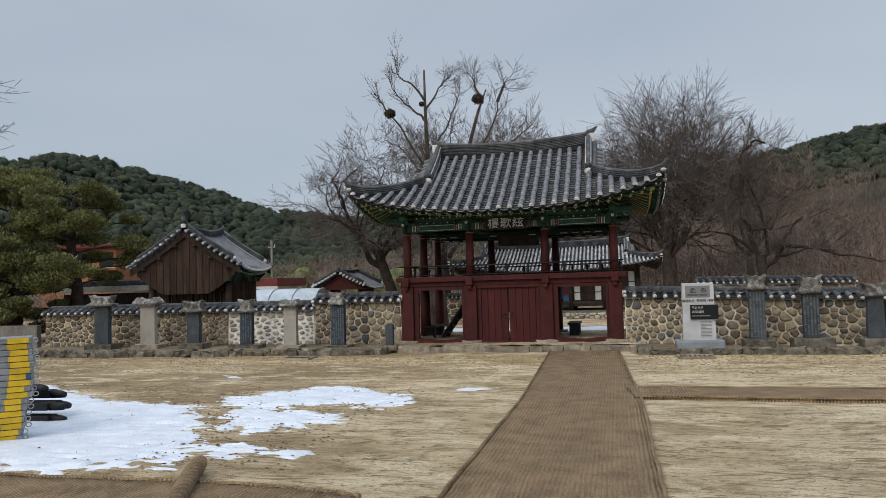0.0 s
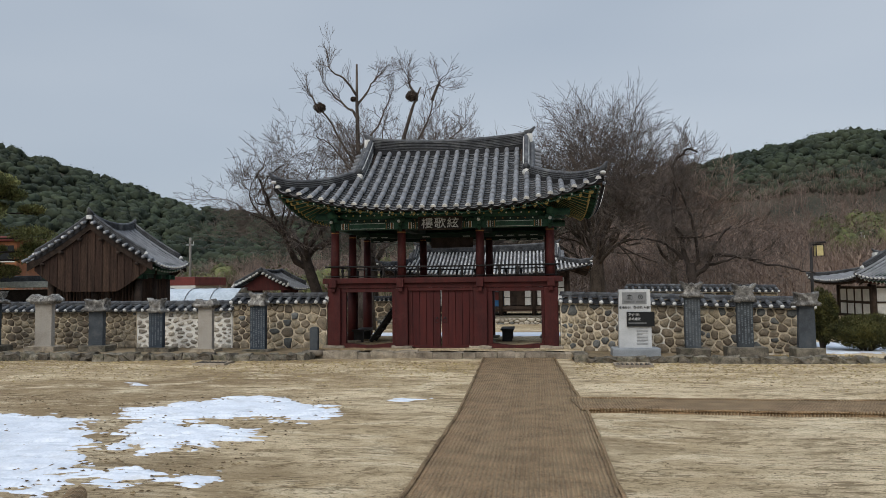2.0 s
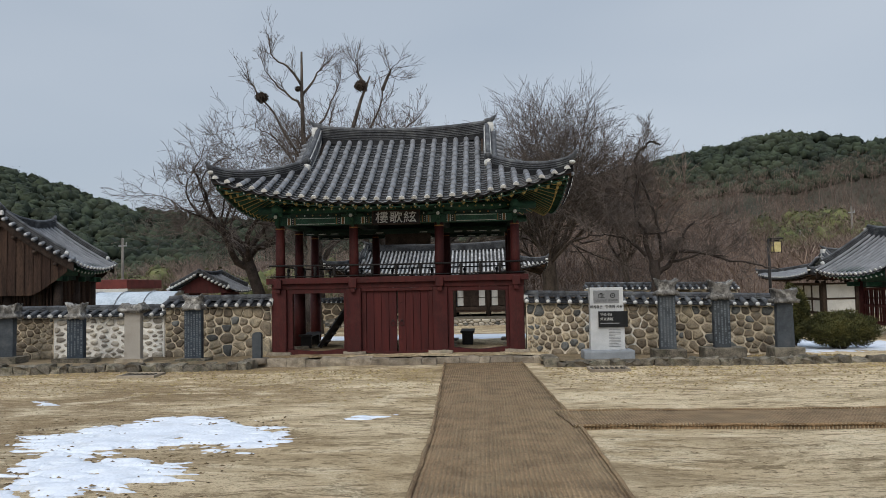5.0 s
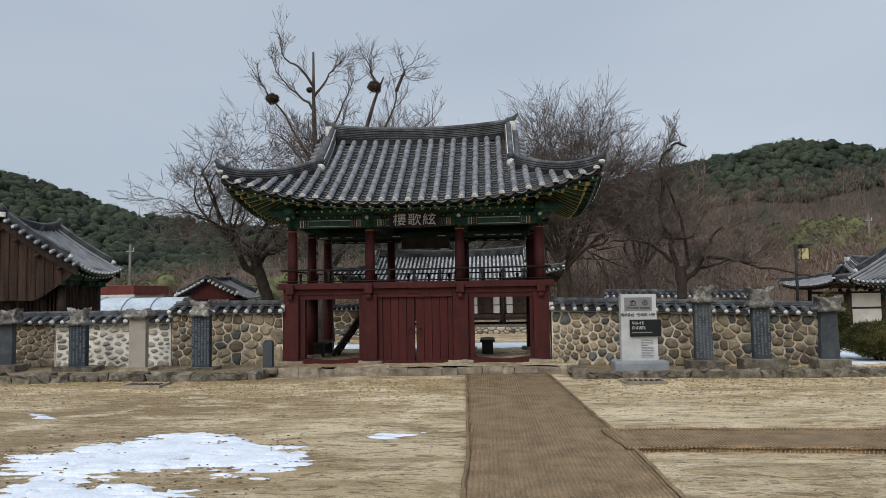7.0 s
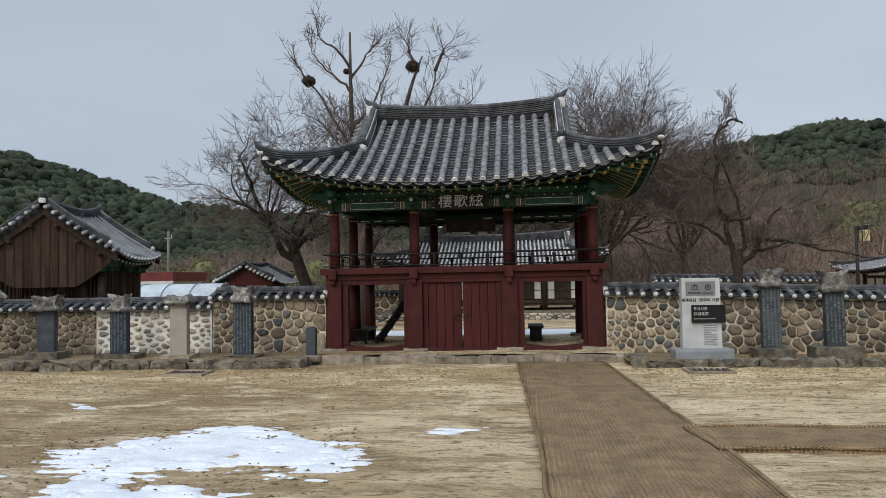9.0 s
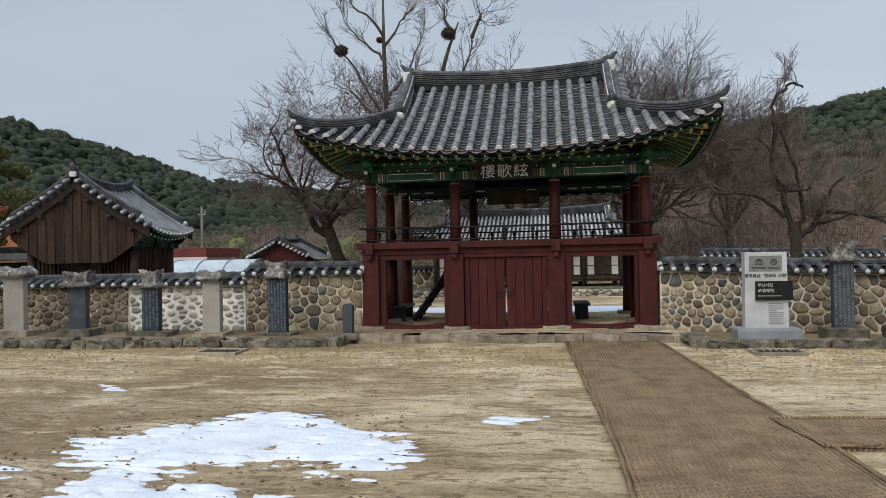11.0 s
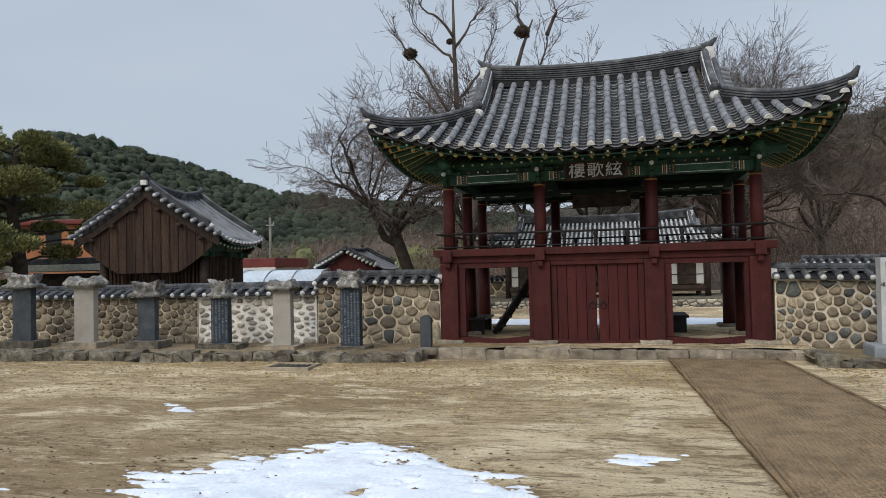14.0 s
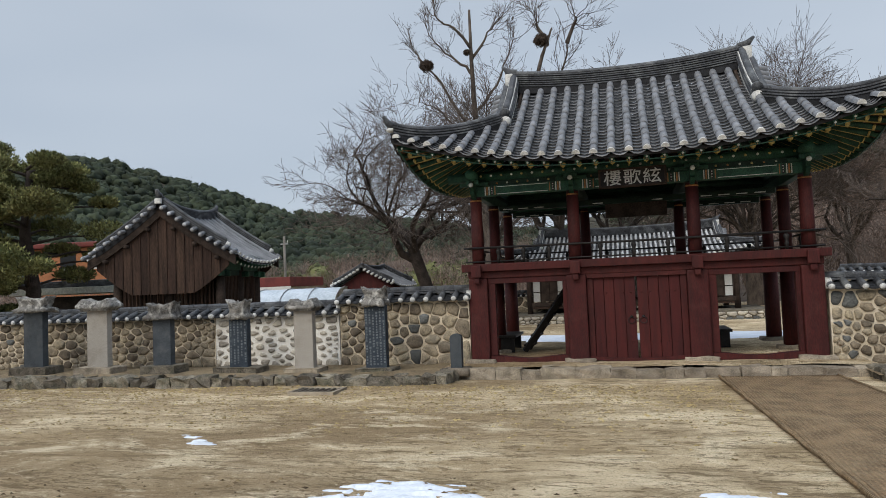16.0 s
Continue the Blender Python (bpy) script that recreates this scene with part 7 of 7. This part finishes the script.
# ---- lamp, poles and village ----
def lantern_post():
    p = thing("street_lamp", "dark lamp post with a yellowed box lantern", "street lamp", (12.4, 32.3, -0.45))
    tube("pole", [(0, 0, -0.2), (0, 0, 3.9)], [0.07, 0.055], "black", p, 10)
    box("arm", -0.05, 0.42, -0.04, 0.04, 3.78, 3.85, "black", p, 0.01)
    box("hood", 0.08, 0.54, -0.22, 0.22, 3.86, 3.93, "black", p, 0.02)
    box("lantern", 0.16, 0.46, -0.14, 0.14, 3.34, 3.76, "lampglass", p, 0.02, "yellowed glass lantern")
    for x in (0.16, 0.46):
        for y in (-0.14, 0.14):
            box("lantern_bar", x - 0.015, x + 0.015, y - 0.015, y + 0.015, 3.30, 3.80, "black", p, 0.0)


lantern_post()
for x, y, top in ((35.4, 81, 7.0), (41.5, 82, 9.6), (-30.0, 60, 6.3), (17.8, 78, 11.5)):
    p = thing("utility_pole", "grey concrete utility pole on a far slope", "utility pole", (x, y, 0), group="utility poles")
    tube("pole", [(0, 0, -2), (0, 0, top)], [0.14, 0.10], "concrete", p, 10)
    box("crossarm", -0.35, 0.35, -0.05, 0.05, top - 0.7, top - 0.6, "galv", p, 0.0)
    tube("insulator", [(0.3, 0, top - 0.6), (0.3, 0, top - 0.35)], [0.05, 0.03], "lime", p, 6)


def village():
    g = thing("greenhouse", "white plastic sheet greenhouse with a rounded roof", "greenhouse", (-19.4, 40.5, -0.3), 4)
    v, f = [], []
    for j in range(9):
        for i in range(13):
            a = math.pi * i / 12
            v.append((-3.0 + 6.0 * j / 8, -2.0 * math.cos(a), 2.05 * math.sin(a) ** 0.7 * (1 if 0 < i < 12 else 0)))
    for j in range(8):
        for i in range(12):
            a = j * 13 + i
            f.append((a, a + 1, a + 14, a + 13))
    f += [tuple(range(13)), tuple(8 * 13 + i for i in range(12, -1, -1))]
    link_mesh("sheet", v, f, "sheet_white", g, True)
    for j in range(0, 9, 2):
        tube("hoop", [(-3.0 + 6.0 * j / 8, -2.03 * math.cos(math.pi * i / 12), 2.09 * math.sin(math.pi * i / 12) ** 0.7 if 0 < i < 12 else 0) for i in range(13)], [0.025] * 13, "galv", g, 5)
    s = thing("red_roof_house", "low house with a dark red sheet roof", "house", (-25.5, 48.0, -0.4))
    box("wall", -3, 3, -2, 2, 0, 2.3, "paper", s, 0.02)
    box("roof", -3.4, 3.4, -2.4, 2.4, 2.35, 2.95, "roof_red", s, 0.05)
    box("fascia", -3.45, 3.45, -2.45, -2.401, 2.1, 2.36, "paper", s, 0.0)
    s = thing("shop_house", "village house with white eaves and a teal awning", "house", (-22.2, 31.0, -0.3), 8)
    box("wall", -3.2, 3.6, -1.5, 2.5, 0, 2.1, "wood_dark", s, 0.02)
    box("eave", -3.6, 4.2, -1.9, 2.9, 2.2, 2.46, "whitepaint", s, 0.02)
    box("roof", -3.5, 4.1, -1.7, 2.8, 2.465, 2.72, "ridge", s, 0.1)
    bm = bmesh.new()
    box_into(bm, -2.6, 2.3, -3.0, -1.51, -0.02, 0.03, 0.01, Matrix.Translation((0, 0, 1.55)) @ Matrix.Rotation(radians(8), 4, "X"))
    part("awning", bm, "teal", s, "teal sheet awning")
    bm = bmesh.new()
    box_into(bm, -2.65, 2.35, -3.05, -2.95, -0.05, 0.04, 0.01, Matrix.Translation((0, 0, 1.55)) @ Matrix.Rotation(radians(8), 4, "X"))
    part("awning_edge", bm, "paper", s)
    for x in (-2.5, 2.2):
        tube("awning_post", [(x, -2.9, 0), (x, -2.9, 1.2)], [0.04, 0.04], "galv", s, 6)
    o = thing("orange_house", "orange-walled house far behind pines", "house", (-42.6, 52, 1.3), 10)
    box("wall", -3.2, 3.4, -3, 3, -2.0, 4.2, "orange", o, 0.02)
    box("roof", -3.6, 3.8, -3.4, 3.4, 4.22, 4.6, "roof_red", o, 0.1)
    for x in (-2.4, 0.2, 2.6):
        w = box("window", x - 0.6, x + 0.6, -3.03, -3.005, 2.7, 3.9, "panel_black", o, 0.0)
        box("window_frame", x - 0.7, x + 0.7, -3.04, -3.005, 2.6, 2.695, "paper", w, 0.0)


village()
c = link_mesh("wall_concrete", [(-26, 19.4, -0.4), (-17.95, 19.9, -0.4), (-17.95, 19.9, 0.80), (-26, 19.4, 0.85), (-26, 19.6, -0.4), (-17.95, 20.1, -0.4), (-17.95, 20.1, 0.80), (-26, 19.6, 0.85)], [(0, 1, 2, 3), (5, 4, 7, 6), (3, 2, 6, 7), (0, 4, 5, 1), (1, 5, 6, 2), (0, 3, 7, 4)], "concrete")
tagged(c, "plain stained concrete boundary wall", "wall", kind="structure")


# ---- snow ----
def inside(poly, x, y):
    """Signed distance to a polygon, positive inside."""
    d, c = 1e9, False
    for k in range(len(poly)):
        (x0, y0), (x1, y1) = poly[k], poly[(k + 1) % len(poly)]
        t = max(0.0, min(1.0, ((x - x0) * (x1 - x0) + (y - y0) * (y1 - y0)) / ((x1 - x0) ** 2 + (y1 - y0) ** 2 + 1e-9)))
        d = min(d, math.hypot(x - x0 - t * (x1 - x0), y - y0 - t * (y1 - y0)))
        if (y0 > y) != (y1 > y) and x < (x1 - x0) * (y - y0) / (y1 - y0) + x0:
            c = not c
    return d if c else -d


def snow_patch(label, poly, seed, rough=0.16, cell=0.05, base=0.004):
    xs, ys = [p[0] for p in poly], [p[1] for p in poly]
    x0, y0 = min(xs) - 0.5, min(ys) - 0.5
    nx, ny = int((max(xs) - x0 + 0.5) / cell), int((max(ys) - y0 + 0.5) / cell)
    H, v, f, idx = {}, [], [], {}
    for j in range(ny + 1):
        for i in range(nx + 1):
            x, y = x0 + i * cell, y0 + j * cell
            s = inside(poly, x, y)
            if s < -0.45:
                continue
            s += rough * 1.2 * noise.fractal(Vector((x * 1.1, y * 1.6, seed)), 1.0, 2.0, 3) + rough * 2.2 * noise.fractal(Vector((x * 2.0, y * 8, seed + 3)), 0.8, 2.0, 4)
            s = min(s, 0.4) - 1.6 * max(0.0, noise.fractal(Vector((x * 2.8, y * 8.0, seed + 8)), 0.8, 2.0, 5) - 0.17 - 0.22 * min(1.0, max(0.0, s - 0.15)))
            H[i, j] = (x, y, s)
    for j in range(ny):
        for i in range(nx):
            q = [(i, j), (i + 1, j), (i + 1, j + 1), (i, j + 1)]
            if all(k in H for k in q) and max(H[k][2] for k in q) > 0:
                face = []
                for k in q:
                    if k not in idx:
                        x, y, s = H[k]
                        idx[k] = len(v)
                        z = soil(x, y)
                        v.append((x, y, z + (base + 0.03 * min(1.0, s * 4.0) + 0.008 * noise.noise(Vector((x * 5, y * 5, 1))) if s > 0 else max(-0.03, s * 0.5))))
                    face.append(idx[k])
                f.append(tuple(face))
    ob = link_mesh("snow_patch", v, f, "snow", None, True)
    tagged(ob, label, "snow", "old snow patches")


snow_patch("broad sheet of old snow on matting and soil", [(-14, 11.5), (-11.2, 12.1), (-10.1, 12.0), (-7.2, 10.4), (-5.45, 10.05), (-4.3, 8.6), (-3.7, 7.4), (-3.4, 6.5), (-4.4, 6.0), (-9, 5.6), (-14, 7)], 1, 0.13, 0.05)
snow_patch("ragged patch of melting snow on sandy soil", [(-5.5, 10.9), (-4.7, 11.4), (-4.1, 12.2), (-3.3, 12.1), (-2.5, 11.5), (-1.9, 10.8), (-2.2, 10.2), (-3.0, 10.4), (-4.0, 9.9), (-4.7, 10.3)], 2, 0.17, 0.03)
snow_patch("ragged lower patch of melting snow", [(-4.5, 10.2), (-3.9, 9.9), (-3.1, 9.6), (-2.5, 9.1), (-2.5, 8.75), (-3.0, 8.3), (-3.9, 8.2), (-4.2, 8.9)], 3, 0.17, 0.03)
snow_patch("thin streak of snow on matting", [(-3.6, 7.5), (-2.3, 7.3), (-2.0, 7.15), (-2.6, 6.95), (-3.3, 6.9), (-3.2, 6.3), (-3.5, 6.2)], 4, 0.15, 0.03)
snow_patch("small scrap of snow beside a path", [(-1.58, 11.92), (-1.32, 12.26), (-0.86, 12.24), (-0.98, 12.05), (-1.3, 11.82)], 5, 0.05, 0.025)
snow_patch("small scrap of snow on soil", [(-7.35, 14.1), (-7.1, 14.12), (-6.6, 13.55), (-6.75, 13.5), (-7.1, 13.85)], 6, 0.05, 0.03)
snow_patch("snow lying behind the wall", [(8.3, 20.9), (12.5, 21.2), (14, 23.5), (9.5, 25.0), (8.6, 23)], 7, 0.2, 0.08)


def yard_snow(label, x0, x1, y0, y1, z, seed):
    v, f = [], []
    n = 24
    for j in range(n + 1):
        for i in range(n + 1):
            a, b = -1 + 2 * i / n, -1 + 2 * j / n
            x, y = (x0 + x1) / 2 + a * (x1 - x0) / 2, (y0 + y1) / 2 + b * (y1 - y0) / 2
            e = 1 - max(abs(a), abs(b)) + 0.25 * noise.noise(Vector((x * 0.8, y * 0.8, seed)))
            v.append((x, y, slope(x, y) + (0.05 * min(1, e * 4) if e > 0 else -0.05)))
    for j in range(n):
        for i in range(n):
            k = j * (n + 1) + i
            f.append((k, k + 1, k + n + 2, k + n + 1))
    tagged(link_mesh("snow_patch", v, f, "snow", None, True), label, "snow", "old snow patches")


yard_snow("snow lying in the inner courtyard", -9.5, 6.5, 25.2, 30.2, 0, 3)


# ---- stacked steel and rubber tubes ----
def steel_stack():
    s = thing("steel_plank_stack", "stack of galvanised steel planks sprayed with a yellow stripe", "plank stack", (-5.97, 7.43, 0.02), 42)
    rng = random.Random(12)
    for k in range(17):
        z = 0.01 + 0.076 * k
        off = -0.11 + 0.013 * min(k, 9) + rng.uniform(-0.02, 0.02)
        bm = bmesh.new()
        box_into(bm, -2.6, -0.02, 0.0, 0.5, 0.0, 0.07, 0.006)
        p = part("steel_plank", bm, "galv", s)
        p.matrix_basis = Matrix.Translation((off, rng.uniform(-0.012, 0.012), z))
        for zz in (0.012, 0.052):
            b = box("lip", -2.6, -0.02, -0.008, -0.0005, zz, zz + 0.010, "galv", p, 0.0)
        box("yellow_mark", -0.27 + rng.uniform(-0.03, 0.02), -0.06 + rng.uniform(-0.03, 0.02), -0.012, -0.009, 0.002, 0.068, "yellow_paint", p, 0.0)
        if k == 10:
            box("blue_mark", -0.09, -0.03, -0.0125, -0.0095, 0.002, 0.068, "blue_paint", p, 0.0)
        ring = [(0.02 + 0.03 * math.cos(a), 0.02, 0.035 + 0.028 * math.sin(a)) for a in [2 * math.pi * q / 10 for q in range(11)]]
        tube("hook", ring, [0.008] * 11, "galv", p, 5)
    for k, (dx, z) in enumerate(((0.0, 0.06), (-0.12, 0.22), (-0.02, 0.24), (-0.2, 0.38), (-0.32, 0.50))):
        b = thing("rubber_channel", "black rubber channel with a capped end", "rubber channel", (-6.72 + dx, 8.55 + 0.22 * (k % 2), z), 4, "stacked black rubber channels")
        box("channel", -2.0, 0.0, -0.1, 0.1, -0.055, 0.055, "tube_black", b, 0.015)
        tube("end_cap", [(-0.02, 0, 0), (0.14, 0, -0.01), (0.20, 0, -0.02)], [0.07, 0.055, 0.04], "tube_black", b, 10)


steel_stack()


def mat_roll():
    v, f = [], []
    turns, n = 3.2, 60
    for j, y in enumerate((0.0, 0.5, 1.0, 1.5, 1.9)):
        for i in range(n + 1):
            a = 2 * math.pi * turns * i / n
            r = 0.03 + 0.065 * i / n
            v.append((r * math.cos(a) + 0.012 * math.sin(y * 7), -y, 0.095 + r * math.sin(a)))
    for j in range(4):
        for i in range(n):
            a = j * (n + 1) + i
            f.append((a, a + 1, a + n + 2, a + n + 1))
    ob = link_mesh("rolled_mat", v, f, "mat", None, True)
    ob.matrix_basis = pose(-2.86, 6.25, 0.03, 0, 0, 24)
    tagged(ob, "rolled-up brown coir mat lying on the snow's edge", "rolled mat")


mat_roll()


def drain(x, y, w, d, label):
    g = thing("drain_grate", label, "drain", (x, y, slope(x, y) + 0.015))
    for a, b, c, e in ((-w, w, -d, -d + 0.05), (-w, w, d - 0.05, d), (-w, -w + 0.05, -d + 0.051, d - 0.051), (w - 0.05, w, -d + 0.051, d - 0.051)):
        box("frame", a, b, c, e, -0.03, 0.035, "slab", g, 0.006)
    for k in range(7):
        xx = -w + 0.1 + (2 * w - 0.2) * k / 6
        box("bar", xx - 0.02, xx + 0.02, -d + 0.052, d - 0.052, -0.02, 0.02, "drain", g, 0.0)


drain(-7.15, 17.55, 0.42, 0.3, "square drain grate in a concrete frame beside a kerb")
drain(3.05, 17.6, 0.42, 0.3, "square drain grate in a concrete frame before a sign stone")
for x, y, z in ((-4.62, 22.6, 0.07), (-0.05, 23.0, 0.07)):
    b = thing("wooden_bench", "low dark wooden bench under the gate", "bench", (x, y, z))
    box("seat", -0.2, 0.2, -0.6, 0.6, 0.33, 0.39, "black", b, 0.01)
    for sy in (-0.5, 0.5):
        box("leg", -0.15, 0.15, sy - 0.04, sy + 0.04, 0.0, 0.33, "black", b, 0.006)


# ---- loose soil, straw and pebbles on the yard ----
def litter(name, label, mat, count, seed, area, size, keep, flat=0.45, long=1.0, lift=0.0):
    rng = random.Random(seed)
    v, f = [], []
    for _ in range(count):
        x, y = rng.uniform(area[0], area[1]), rng.uniform(area[2], area[3])
        if not keep(x, y, rng):
            continue
        s = rng.uniform(*size)
        z = lift + soil(x, y)
        a = rng.uniform(0, 6.28)
        k = len(v)
        for q in range(3):
            t = a + 2.09 * q + rng.uniform(-0.4, 0.4)
            v.append((x + math.cos(t) * s * long, y + math.sin(t) * s, z - 0.01))
        v.append((x + rng.uniform(-0.3, 0.3) * s, y + rng.uniform(-0.3, 0.3) * s, z + s * flat))
        f.extend(((k, k + 1, k + 3), (k + 1, k + 2, k + 3), (k + 2, k, k + 3)))
    tagged(link_mesh(name, v, f, mat), label, "litter", kind="stuff")


def on_snow(x, y, g):
    return g.random() < (0.9 if x > -5.6 else 0.35)


def bare_soil(x, y):
    return not (-0.55 < x < 1.7 or (x > 1.2 and 10.9 < y < 12.4))


litter("soil_clods", "scattered dark clods and pebbles on sandy soil", "clod", 14000, 5, (-16, 10, 5.0, 18.2), (0.006, 0.019), lambda x, y, g: bare_soil(x, y) and noise.fractal(Vector((x * 0.55, y * 1.3, 4)), 1, 2, 3) > 0.0, 0.28, 2.0)
litter("dead_straw", "flecks of dead grass and straw on the soil", "straw", 26000, 6, (-17, 9.5, 12.5, 18.3), (0.014, 0.035), lambda x, y, g: bare_soil(x, y) and g.random() < ((y - 12.5) / 5.8) ** 2, 0.5, 2.0)
litter("leaf_litter", "dry leaves and grass on the terraces", "straw", 5000, 7, (-17.5, 9.2, 18.45, 20.1), (0.014, 0.04), lambda x, y, g: x < -5.3 or x > 1.9, 1.8, 1.5)
litter("snow_debris", "dark straw flecks lying on old snow", "clod", 1500, 8, (-11, -2.0, 6.4, 12.2), (0.006, 0.018), on_snow, 0.3, 2.6, 0.03)
